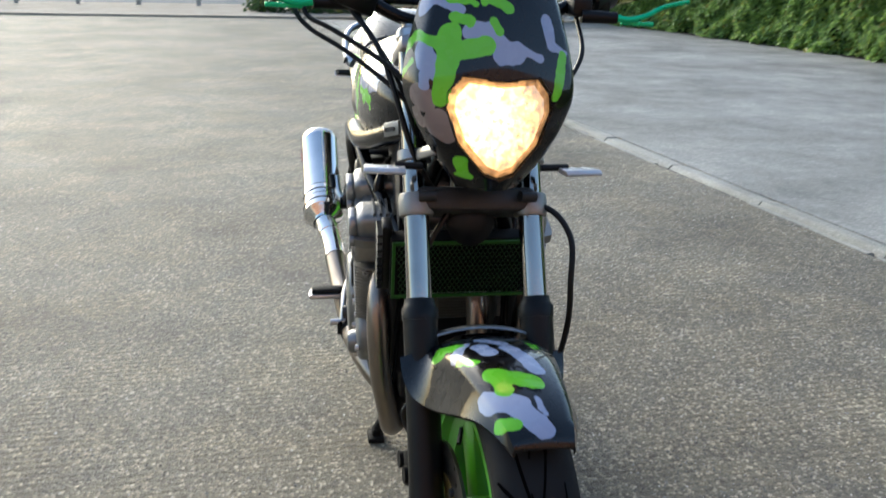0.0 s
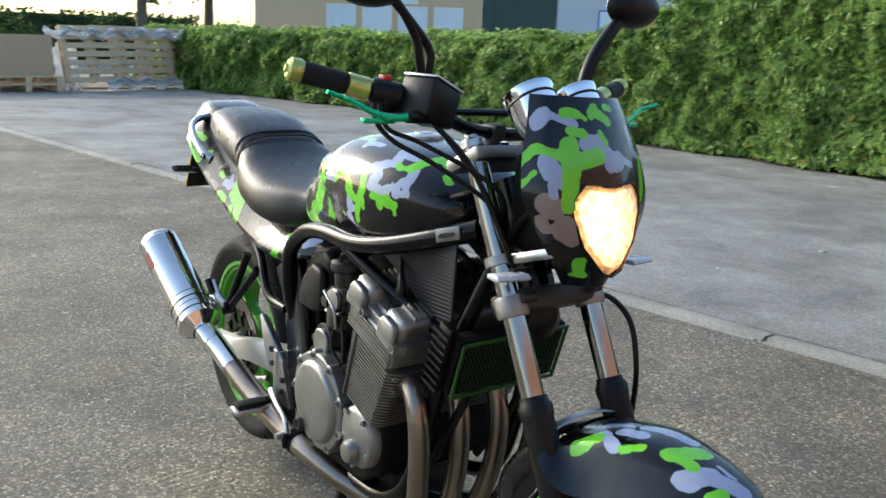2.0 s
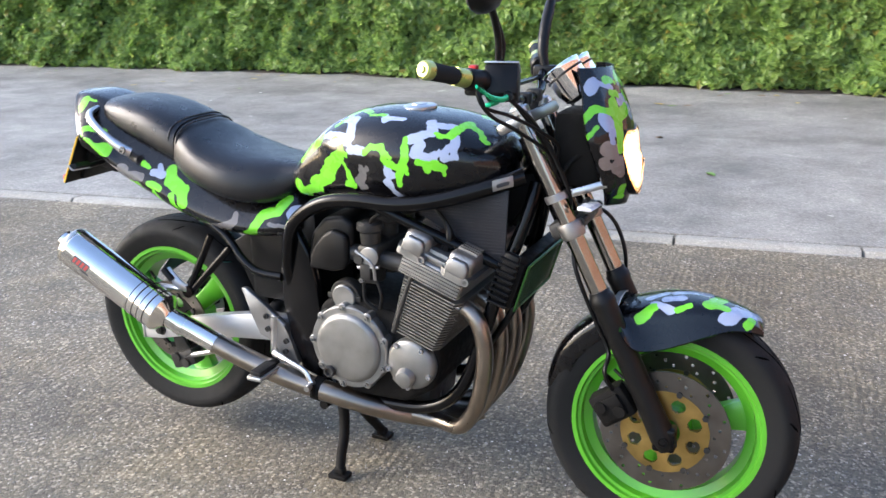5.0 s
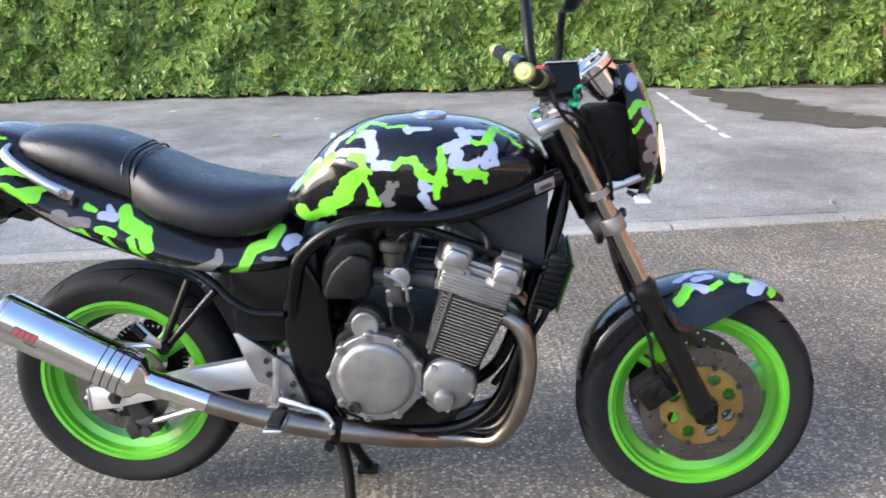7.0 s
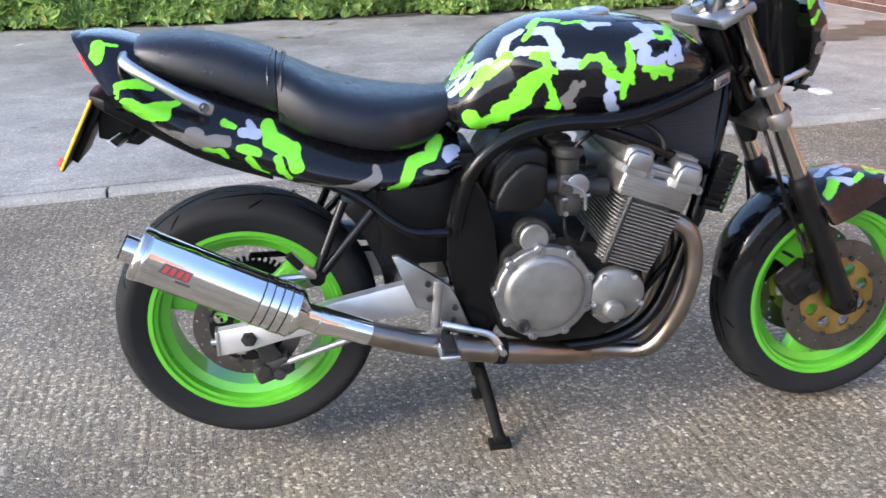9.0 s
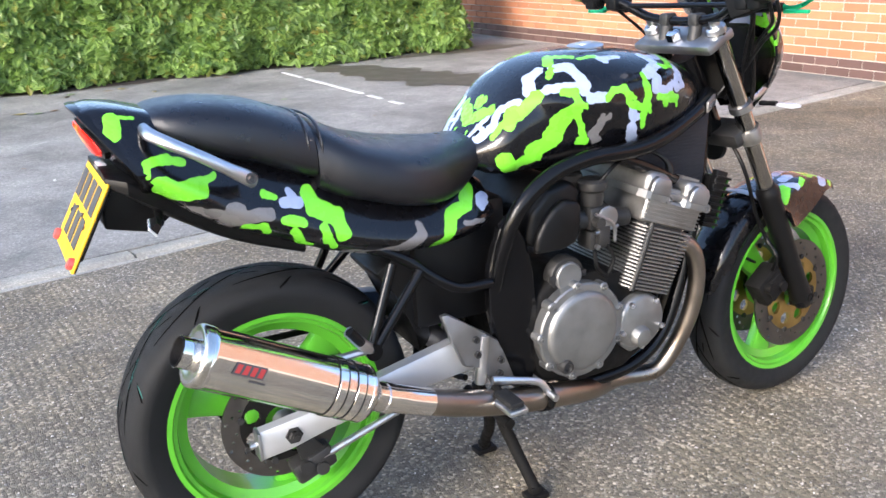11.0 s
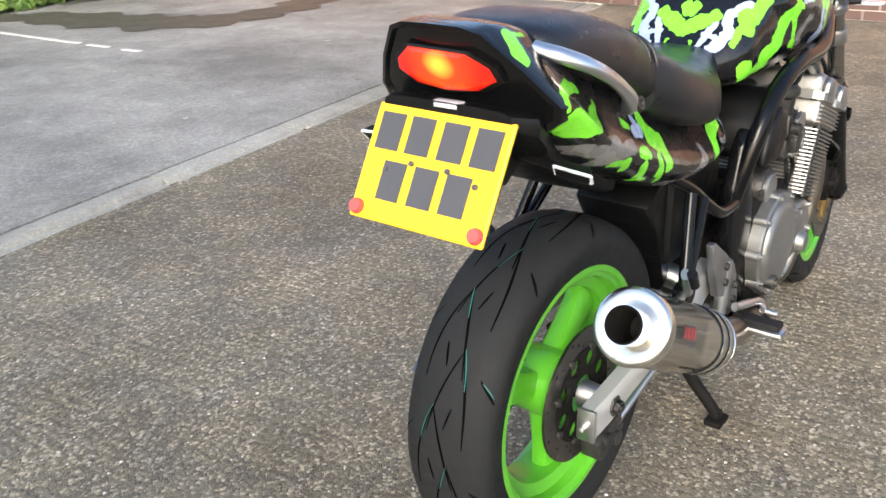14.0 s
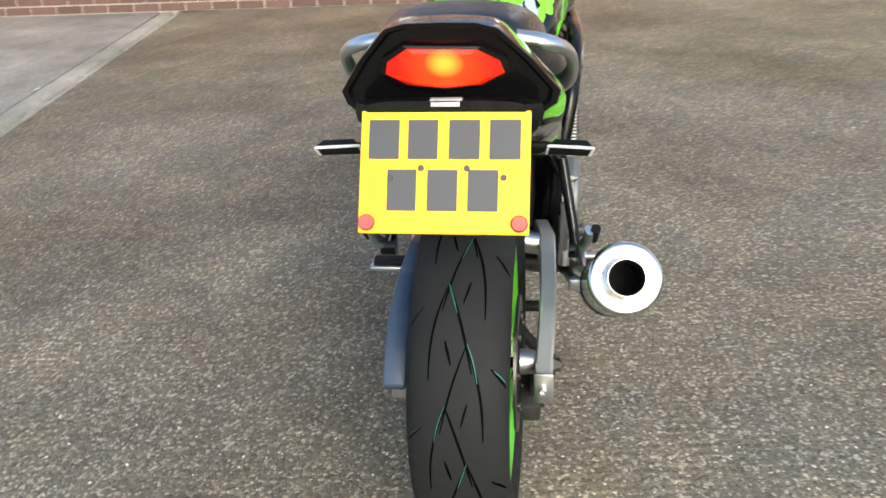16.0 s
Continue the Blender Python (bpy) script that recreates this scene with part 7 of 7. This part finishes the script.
part("cover_flange", slab(lobes + [(x, -y) for x, y in lobes[::-1]], 0.238, 0.255), ENGINE, head, "bright worn scalloped flange edge", TILT_E, smooth=False)
for k in range(6):
    part("head_fin", box(-0.074, 0.084, -0.1885, 0.1885, 0.192 + 0.0085 * k, 0.195 + 0.0085 * k, 0, TILT_E), CASTING, head, smooth=False)
ribs = []
for k in range(26):
    y = -0.15 + k * 0.012
    ribs.append(box(-0.080, -0.032, y, y + 0.004, 0.296, 0.304, 0, TILT_E))
    ribs.append(box(0.038, 0.086, y, y + 0.004, 0.296, 0.304, 0, TILT_E))
tagged(part("cover_ribs", join(*ribs), CASTING, head, smooth=False), kind="stuff")
for x in (-0.056, 0.062):
    part("cam_end", prism([(x - 0.028, 0.250), (x + 0.028, 0.250), (x + 0.028, 0.276), (x + 0.018, 0.290), (x - 0.018, 0.290), (x - 0.028, 0.276)], -0.195, -0.178, 0.005, 3), ALU_DULL, head, "worn bright cam end cap", TILT_E)
    part("cover_bolt", bolt(*(TILT_E @ Vector((x + 0.03, -0.186, 0.247))), 0.010, 0.008), ALU_DULL, head)
for k in range(4):
    y = -0.135 + 0.09 * k
    part("spark_plug_cap", tube([TILT_E @ Vector((0.003, y, 0.26)), TILT_E @ Vector((0.003, y, 0.31)), TILT_E @ Vector((-0.03, y * 0.9, 0.335)), TILT_E @ Vector((-0.10, y * 0.6, 0.34))], [0.012, 0.010, 0.005, 0.004], 8, 4), BLACK_PLASTIC, head, "black spark plug lead")
# carburettors and airbox
carb = bp("carburettor_bank", join(box(0.685, 0.745, -0.165, 0.165, 0.645, 0.70, 0.012), *[join(lathe([(0, 0), (0, 0.024), (0.03, 0.026), (0.036, 0.032), (0.05, 0.032), (0.056, 0.024), (0.056, 0)], (0.71, y, 0.698), (0, 0, 1), 18), box(0.688, 0.738, y - 0.026, y + 0.026, 0.600, 0.645, 0.008), rod((0.65, y, 0.672), (0.80, y, 0.655), 0.022, 14)) for y in (-0.135, -0.045, 0.045, 0.135)], lathe([(0, 0.012), (0.018, 0.012), (0.018, 0)], (0.70, -0.165, 0.668), (0, -1, 0), 14), box(0.70, 0.73, -0.178, -0.16, 0.615, 0.66, 0.005)), ENGINE_DARK, "row of dull grey carburettors")
for k in range(3):
    part("drain_screw", bolt(0.700 + 0.012 * k, -0.166, 0.612 + 0.018 * k, 0.006, 0.008), ALU_DULL, carb)
part("top_cover", lathe([(0.036, 0.0325), (0.040, 0.0335), (0.052, 0.0325), (0.058, 0.026)], (0.71, -0.135, 0.698), (0, 0, 1), 20), ENGINE_DARK, carb, "grimy carburettor top")
part("throttle_wheel", lathe([(0, 0.022), (0.004, 0.024), (0.006, 0.020), (0.010, 0.024), (0.012, 0.010), (0.012, 0)], (0.725, -0.166, 0.675), (0, -1, 0), 24), ALU_DULL, carb, "silver throttle linkage wheel")
part("linkage", tube([(0.69, -0.176, 0.688), (0.735, -0.178, 0.660), (0.742, -0.176, 0.620)], 0.004, 8), ALU_DULL, carb)
part("choke_rod", rod((0.692, -0.172, 0.645), (0.752, -0.172, 0.652), 0.0045, 8), ALU_DULL, carb)
for pts in ([(0.70, -0.16, 0.60), (0.705, -0.165, 0.56), (0.735, -0.160, 0.535)], [(0.735, -0.155, 0.61), (0.75, -0.162, 0.575), (0.742, -0.158, 0.54)], [(0.715, -0.15, 0.745), (0.74, -0.158, 0.775), (0.80, -0.14, 0.80)]):
    part("fuel_hose", tube(pts, 0.0045, 8, 6), BLACK_PLASTIC, carb)
air = bp("airbox", prism([(0.53, 0.64), (0.545, 0.71), (0.585, 0.755), (0.64, 0.765), (0.67, 0.745), (0.665, 0.645), (0.60, 0.615)], -0.150, 0.150, 0.016, 3), BLACK_PLASTIC, "black ribbed airbox side")
part("airbox_cover", prism([(0.545, 0.622), (0.549, 0.656), (0.566, 0.688), (0.591, 0.715), (0.616, 0.731), (0.652, 0.722), (0.661, 0.710), (0.660, 0.653), (0.648, 0.630), (0.615, 0.620)], -0.168, -0.146, 0.010, 3), BLACK_PLASTIC, air)
bp("battery_box", box(0.30, 0.52, -0.09, 0.09, 0.48, 0.74, 0.015), BLACK_PLASTIC, "black battery box behind the engine")
bp("rear_inner_guard", prism([(0.22, 0.62), (0.32, 0.68), (0.34, 0.45), (0.31, 0.42), (0.30, 0.50), (0.26, 0.57)], -0.075, 0.075, 0.008), BLACK_PLASTIC, "black inner mudguard")

# --- exhaust ---
port = [-0.135, -0.045, 0.045, 0.135]
exits = [-0.085, -0.035, 0.015, 0.06]
exhaust = bp("exhaust_collector", tube([(0.935, 0.02, 0.212), (0.875, -0.035, 0.203), (0.80, -0.078, 0.216), (0.70, -0.135, 0.252), (0.60, -0.168, 0.284), (0.50, -0.180, 0.304), (0.40, -0.192, 0.332), (0.30, -0.204, 0.367), (0.20, -0.216, 0.410), (0.12, -0.236, 0.452)], [0.021, 0.023, 0.0235, 0.0265, 0.028, 0.028, 0.028, 0.0275, 0.0265, 0.0255], 18, 6), HEADER, "heat-tinted steel collector pipe")
for k, (y0, y1) in enumerate(zip(port, exits)):
    pts = [(0.928, y0, 0.562), (0.962, y0, 0.566), (0.998, y0 * 1.05, 0.536), (1.014, y0 * 1.06, 0.470), (1.006, y0 * 1.02, 0.385), (0.978, y0 * 0.75 + y1 * 0.25, 0.295), (0.930, (y0 + y1) / 2, 0.232), (0.860, y1, 0.222), (0.79, y1 * 0.6 - 0.04, 0.230)]
    hd = part("header_pipe", tube(pts, 0.0205, 16, 6), HEADER, exhaust, "heat-tinted header pipe")
    part("header_flange", lathe([(0, 0.0205), (0, 0.031), (0.010, 0.031), (0.010, 0.0205)], (0.934, y0, 0.562), (0.98, 0, 0.1), 20), ALU_DULL, hd)
    part("flange_bolt", bolt(0.945, y0 - 0.028, 0.577, 0.006, 0.014, (1, 0, 0)), ALU, hd)
    part("flange_bolt", bolt(0.945, y0 + 0.028, 0.549, 0.006, 0.014, (1, 0, 0)), ALU, hd)
part("collector_box", tube([(0.83, -0.01, 0.226), (0.76, -0.03, 0.232), (0.66, -0.09, 0.256), (0.60, -0.15, 0.280)], [0.046, 0.044, 0.034, 0.028], 16, 5), HEADER, exhaust, "heat-tinted joining box under the engine")
part("pipe_clamp", lathe([(0, 0.0285), (0, 0.0315), (0.022, 0.0315), (0.022, 0.0285)], (0.545, -0.1745, 0.295), (0.975, 0.1, -0.19), 20), GRIME, exhaust)
part("clamp_bolt", rod((0.556, -0.205, 0.285), (0.556, -0.205, 0.318), 0.007, 10), GRIME, exhaust)
CAP_STEEL = material("bright_cap_steel", (0.66, 0.635, 0.58), 0.22, 1.0, 0.06, 30)
CAN_A, CAN_B = Vector((-0.184, -0.246, 0.618)), Vector((0.118, -0.238, 0.454))
cdir = (CAN_B - CAN_A).normalized()
can = bp("silencer", lathe([(0.006, 0.050), (0.012, 0.0545), (0.014, 0.0553), (0.020, 0.0553), (0.021, 0.0548), (0.325, 0.0548), (0.3255, 0.0555), (0.331, 0.0555), (0.333, 0.053), (0.340, 0.049), (0.352, 0.032), (0.36, 0.028)], CAN_A, cdir, 48), POLISHED, "polished round steel silencer")
part("end_cap", lathe([(0.012, 0.0555), (0.002, 0.0555), (-0.002, 0.0535), (-0.004, 0.049), (-0.003, 0.037), (-0.0005, 0.0275)], CAN_A, cdir, 48), CAP_STEEL, can, "polished dished end cap")
part("outlet", lathe([(0.06, 0.0), (0.06, 0.0235), (-0.030, 0.0235), (-0.032, 0.025), (-0.030, 0.0265), (0.002, 0.0265)], CAN_A + Vector((0, 0, 0.0)), cdir, 36), GRIME, can, "sooty outlet pipe")
part("outlet_sleeve", lathe([(-0.029, 0.0268), (-0.029, 0.0275), (0.0, 0.0275)], CAN_A, cdir, 36), POLISHED, can)
for h in (0.262, 0.300):
    strap = part("strap", lathe([(h - 0.009, 0.0550), (h - 0.008, 0.0562), (h + 0.008, 0.0562), (h + 0.009, 0.0550)], CAN_A, cdir, 40), POLISHED, can, "polished clamp strap with dark edges")
    for e_ in (-0.0095, 0.0095):
        part("rubber_edge", lathe([(h + e_ - 0.0014, 0.0549), (h + e_ - 0.0012, 0.0560), (h + e_ + 0.0012, 0.0560), (h + e_ + 0.0014, 0.0549)], CAN_A, cdir, 40), GRIME, strap)
part("hanger_strap", join(box(-0.010, 0.010, 0.05, 0.075, -0.010, 0.014, 0.003, Matrix.Translation(CAN_A + cdir * 0.28)), tube([CAN_A + cdir * 0.28 + Vector((0, 0.05, 0.03)), (0.13, -0.185, 0.515), (0.16, -0.18, 0.51)], 0.008, 8, 4)), ALU, can)
part("link_pipe", tube([(0.112, -0.238, 0.457), (0.155, -0.226, 0.432), (0.20, -0.216, 0.410), (0.26, -0.2085, 0.383)], [0.0295, 0.0285, 0.0283, 0.0285], 20, 5), POLISHED, can, "bright steel link pipe")
part("link_clamp", lathe([(-0.01, 0.028), (-0.01, 0.0305), (0.01, 0.0305), (0.01, 0.028)], (0.160, -0.225, 0.429), (0.86, 0.2, -0.48), 24), POLISHED, can)


cside = cdir.cross(Vector((0, 0, 1))).normalized()
cside = cside if cside.y < 0 else -cside
face = (cside * 0.97 + Vector((0, 0, 0.22))).normalized()
face = (face - cdir * face.dot(cdir)).normalized()
upv = face.cross(cdir)
upv = upv if upv.z > 0 else -upv
# the maker's badge on the silencer, drawn as plain red slanted shapes
bpos = CAN_A + cdir * 0.080 + face * 0.0545
BM_ = Matrix((( cdir.x, upv.x, face.x, bpos.x), (cdir.y, upv.y, face.y, bpos.y), (cdir.z, upv.z, face.z, bpos.z), (0, 0, 0, 1)))
def bent_plate(pts, lift):
    """A thin plate that follows the round of the silencer, from an outline of (along, up)."""
    bm = bmesh.new()
    bm.faces.new([bm.verts.new((px_, py_, 0)) for px_, py_ in pts])
    bmesh.ops.subdivide_edges(bm, edges=bm.edges[:], cuts=3, use_grid_fill=True)
    for v_ in bm.verts:
        v_.co.z = lift + math.sqrt(max(0.0, 0.0548 ** 2 - v_.co.y ** 2)) - 0.0548
    return bm


badge = part("badge", bent_plate([(-0.031, -0.011), (0.026, -0.011), (0.031, 0.011), (-0.026, 0.011)], 0.0012), INK, can, "dark slanted badge with red shapes", BM_)
for k in range(4):
    x = -0.0265 + k * 0.0138
    part("red_shape", bent_plate([(x, -0.0078), (x + 0.0088, -0.0078), (x + 0.0125, 0.0078), (x + 0.0037, 0.0078)], 0.0018), REDPRINT, badge, "", BM_)
part("dark_bar", bent_plate([(0.004, -0.019), (0.034, -0.019), (0.034, -0.0155), (0.004, -0.0155)], 0.0012), INK, badge, "", BM_)

# --- swingarm, chain, rear brake ---
for sgn in (-1, 1):
    arm = bp("swingarm", loft([[(x, y + dy * w, z + dz * h) for dy, dz in ((-1, -0.8), (-0.8, -1), (0.8, -1), (1, -0.8), (1, 0.8), (0.8, 1), (-0.8, 1), (-1, 0.8))] for x, y, z, w, h in ((0.45, 0.105 * sgn, 0.415, 0.016, 0.034), (0.36, 0.120 * sgn, 0.420, 0.017, 0.038), (0.20, 0.126 * sgn, 0.398, 0.016, 0.031), (0.07, 0.126 * sgn, 0.370, 0.015, 0.026), (-0.005, 0.125 * sgn, 0.355, 0.015, 0.030), (-0.066, 0.124 * sgn, 0.347, 0.014, 0.030))]), ALU_MATTE, "bare aluminium box-section swingarm", angle=30)
    part("adjuster_plate", join(box(-0.072, -0.064, 0.108 * sgn if sgn > 0 else -0.142, 0.142 if sgn > 0 else -0.108, 0.318, 0.378, 0.003), bolt(-0.072, 0.124 * sgn, 0.347, 0.007, 0.012, (-1, 0, 0))), ALU, arm)
    part("axle_nut", join(lathe([(0, 0.018), (0.004, 0.018), (0.004, 0.012), (0.013, 0.012), (0.013, 0.007), (0.016, 0.007), (0.016, 0)], (0.0, 0.140 * sgn, 0.355), (0, sgn, 0), 6)), ENGINE_DARK, arm, "dark axle nut")
bp("rear_axle", rod((0, -0.15, RW.z - 0.003), (0, 0.15, RW.z - 0.003), 0.010, 14), GRIME)
bp("swingarm_brace", tube([(0.36, -0.115, 0.43), (0.35, 0.0, 0.45), (0.36, 0.115, 0.43)], 0.025, 14), ALU)
bp("rear_caliper", join(box(-0.045, 0.045, -0.030, 0.018, -0.024, 0.024, 0.009, Matrix.Translation((0.045, -0.088, 0.258)) @ Matrix.Rotation(radians(-20), 4, "Y")), rod((0.025, -0.124, 0.262), (0.025, -0.10, 0.262), 0.014, 16), rod((0.058, -0.124, 0.25), (0.058, -0.10, 0.25), 0.014, 16), prism([(0.0, 0.35), (0.03, 0.35), (0.075, 0.28), (0.02, 0.27)], -0.108, -0.098, 0.003)), ENGINE_DARK, "greasy rear brake caliper")
bp("brake_torque_rod", rod((0.06, -0.11, 0.27), (0.26, -0.115, 0.335), 0.008, 10), ALU, "silver torque rod")
bp("chain", join(tube([(0.56, 0.108, 0.44), (0.3, 0.1, 0.455), (0.0, 0.086, 0.463)], 0.008, 8, 4, flat=0.8), tube([(0.56, 0.108, 0.36), (0.3, 0.1, 0.30), (0.0, 0.086, 0.253)], 0.008, 8, 4, flat=0.8)), GRIME, "greasy black drive chain")
bp("chain_guard", prism([(0.32, 0.51), (0.10, 0.545), (-0.02, 0.54), (-0.11, 0.515), (-0.165, 0.475), (-0.205, 0.43), (-0.195, 0.415), (-0.15, 0.455), (-0.08, 0.49), (0.05, 0.505), (0.32, 0.475)], 0.09, 0.128, 0.006), BLUE_PLASTIC, "blue-grey plastic chain guard")
shock = bp("rear_shock", tube([(0.37, 0.0, 0.66), (0.35, 0.0, 0.36)], 0.022, 14), GRIME, "black rear shock")
part("spring", tube([(0.36 + 0.032 * math.cos(a) + 0.00, 0.032 * math.sin(a), 0.42 + 0.2 * a / (14 * math.pi)) for a in np.linspace(0, 14 * math.pi, 90)], 0.006, 6, 1), LIME_PAINT, shock)
# --- footrests ---
for sgn in (-1, 1):
    y = 0.155 * sgn
    hg = bp("footrest_plate", prism([(0.320, 0.535), (0.336, 0.537), (0.395, 0.494), (0.452, 0.452), (0.458, 0.425), (0.492, 0.352), (0.480, 0.338), (0.440, 0.342), (0.417, 0.400), (0.370, 0.410), (0.345, 0.470)], y - 0.008, y + 0.008, 0.004), ALU_DULL, "bare aluminium footrest hanger plate")
    for bx, bz in ((0.397, 0.467), (0.400, 0.432), (0.456, 0.406), (0.452, 0.376)):
        part("plate_bolt", bolt(bx, y + 0.008 * sgn, bz, 0.0075, 0.006, (0, sgn, 0)), ENGINE_DARK, hg)
    peg = part("footrest", tube([(0.432, 0.18 * sgn, 0.352), (0.428, 0.205 * sgn, 0.350)], 0.011, 10), GRIME, hg, "black rider footrest")
    ya, yb = sorted((0.192 * sgn, 0.280 * sgn))
    part("footrest_tray", box(0.406, 0.452, ya, yb, 0.334, 0.347, 0.005), ALU, peg, "bright cast footrest")
    part("footrest_rubber", box(0.413, 0.446, ya + 0.008, yb - 0.008, 0.345, 0.360, 0.004), RUBBER, peg, "black ribbed rubber")
    if sgn < 0:
        ped = part("brake_pedal", tube([(0.425, -0.180, 0.372), (0.48, -0.192, 0.362), (0.530, -0.196, 0.346), (0.552, -0.200, 0.318)], [0.010, 0.0085, 0.008, 0.008], 10, 6, flat=0.8), ALU, hg, "silver rear brake pedal")
        part("pedal_tip", tube([(0.552, -0.192, 0.316), (0.554, -0.228, 0.314)], 0.008, 10), ALU, ped)
        part("master_cylinder", rod((0.41, -0.155, 0.36), (0.42, -0.155, 0.47), 0.013, 14), ALU, hg)
    else:
        part("gear_lever", tube([(0.50, 0.19, 0.36), (0.56, 0.20, 0.352), (0.62, 0.21, 0.345)], 0.007, 8), ALU, hg)

# --- centre stand ---
stand = bp("centre_stand", join(*[tube([(0.512, 0.045 * sg, 0.245), (0.534, 0.034 * sg, 0.170), (0.551, 0.060 * sg, 0.105), (0.560, 0.094 * sg, 0.058), (0.568, 0.118 * sg, 0.022)], [0.015, 0.015, 0.0145, 0.014, 0.014], 12, 6) for sg in (-1, 1)], rod((0.515, -0.10, 0.20), (0.515, 0.10, 0.20), 0.013, 12), tube([(0.50, 0.08, 0.245), (0.49, 0.12, 0.24), (0.46, 0.20, 0.26)], 0.008, 8)), GRIME, "black centre stand with both feet on the ground")
for sg in (-1, 1):
    part("stand_foot", join(box(0.540, 0.596, 0.120 * sg - 0.020, 0.120 * sg + 0.020, 0.0, 0.014, 0.004), box(0.553, 0.583, 0.118 * sg - 0.012, 0.118 * sg + 0.012, 0.010, 0.032, 0.006)), GRIME, stand)
side = bp("side_stand", tube([(0.60, 0.14, 0.27), (0.46, 0.17, 0.255), (0.34, 0.19, 0.25)], [0.012, 0.011, 0.010], 10), GRIME, "folded black side stand")

# --- oil cooler with green mesh ---
MESH_GREEN = material("lime_mesh_guard", (0.022, 0.10, 0.008), 0.5, 0.2, 0.3, 60)
WIRE_GREEN = material("dusty_green_wire", (0.010, 0.04, 0.005), 0.6, 0.2, 0.3, 60)
CM = Matrix.Translation((1.078, 0.0, 0.635)) @ Matrix.Rotation(radians(18), 4, "Y") 
cooler = bp("oil_cooler", box(-0.020, 0.012, -0.126, 0.126, -0.060, 0.060, 0.004, CM), GRIME, "black oil cooler behind a lime mesh guard")
for k in range(12):
    part("cooler_fin", box(0.010, 0.0145, -0.112, 0.112, -0.056 + k * 0.0095, -0.052 + k * 0.0095, 0, CM), BLACK_SATIN, cooler, smooth=False)
guard = part("mesh_guard", join(box(0.018, 0.023, -0.124, 0.124, 0.055, 0.061, 0.001, CM), box(0.018, 0.023, -0.124, 0.124, -0.061, -0.055, 0.001, CM), box(0.018, 0.023, -0.124, -0.118, -0.061, 0.061, 0.001, CM), box(0.018, 0.023, 0.118, 0.124, -0.061, 0.061, 0.001, CM)), MESH_GREEN, cooler, "lime painted guard frame", smooth=False)
wires = []
for k in range(-24, 36):
    for dirn in (1, -1):
        y0 = k * 0.0085
        a0, b0 = (y0 - 0.0 - 0.12, -0.056), (y0 - 0.12 + dirn * 0.112 * 0.58, 0.056)
        # clip the slanted wire to the guard's width
        pts = []
        for f in np.linspace(0, 1, 9):
            yy, zz = a0[0] + (b0[0] - a0[0]) * f, a0[1] + (b0[1] - a0[1]) * f
            if -0.118 <= yy <= 0.118:
                pts.append(CM @ Vector((0.0205, yy, zz)))
        if len(pts) > 1:
            wires.append(tube([pts[0], pts[-1]], 0.0007, 4))
part("mesh_wire", join(*wires), WIRE_GREEN, guard, "lime wire mesh")
for sgn in (-1, 1):
    part("cooler_hose", tube([(1.062, 0.06 * sgn, 0.585), (1.05, 0.07 * sgn, 0.54), (1.0, 0.07 * sgn, 0.46), (0.93, 0.06 * sgn, 0.36)], 0.009, 10), BLACK_PLASTIC, cooler)
# ribbed strip added as the corrugated side edge of the oil cooler
RM = Matrix.Translation((1.062, 0, 0.650)) @ Matrix.Rotation(radians(18), 4, "Y")
cooler_side = bp("regulator", box(-0.018, 0.018, -0.140, -0.122, -0.068, 0.068, 0.004, RM), BLACK_PLASTIC, "black ribbed edge of the oil cooler")
for k in range(8):
    part("cooling_fin", box(-0.024, 0.024, -0.149, -0.139, -0.062 + 0.016 * k, -0.056 + 0.016 * k, 0.001, RM, segs=1), BLACK_PLASTIC, cooler_side, smooth=False)
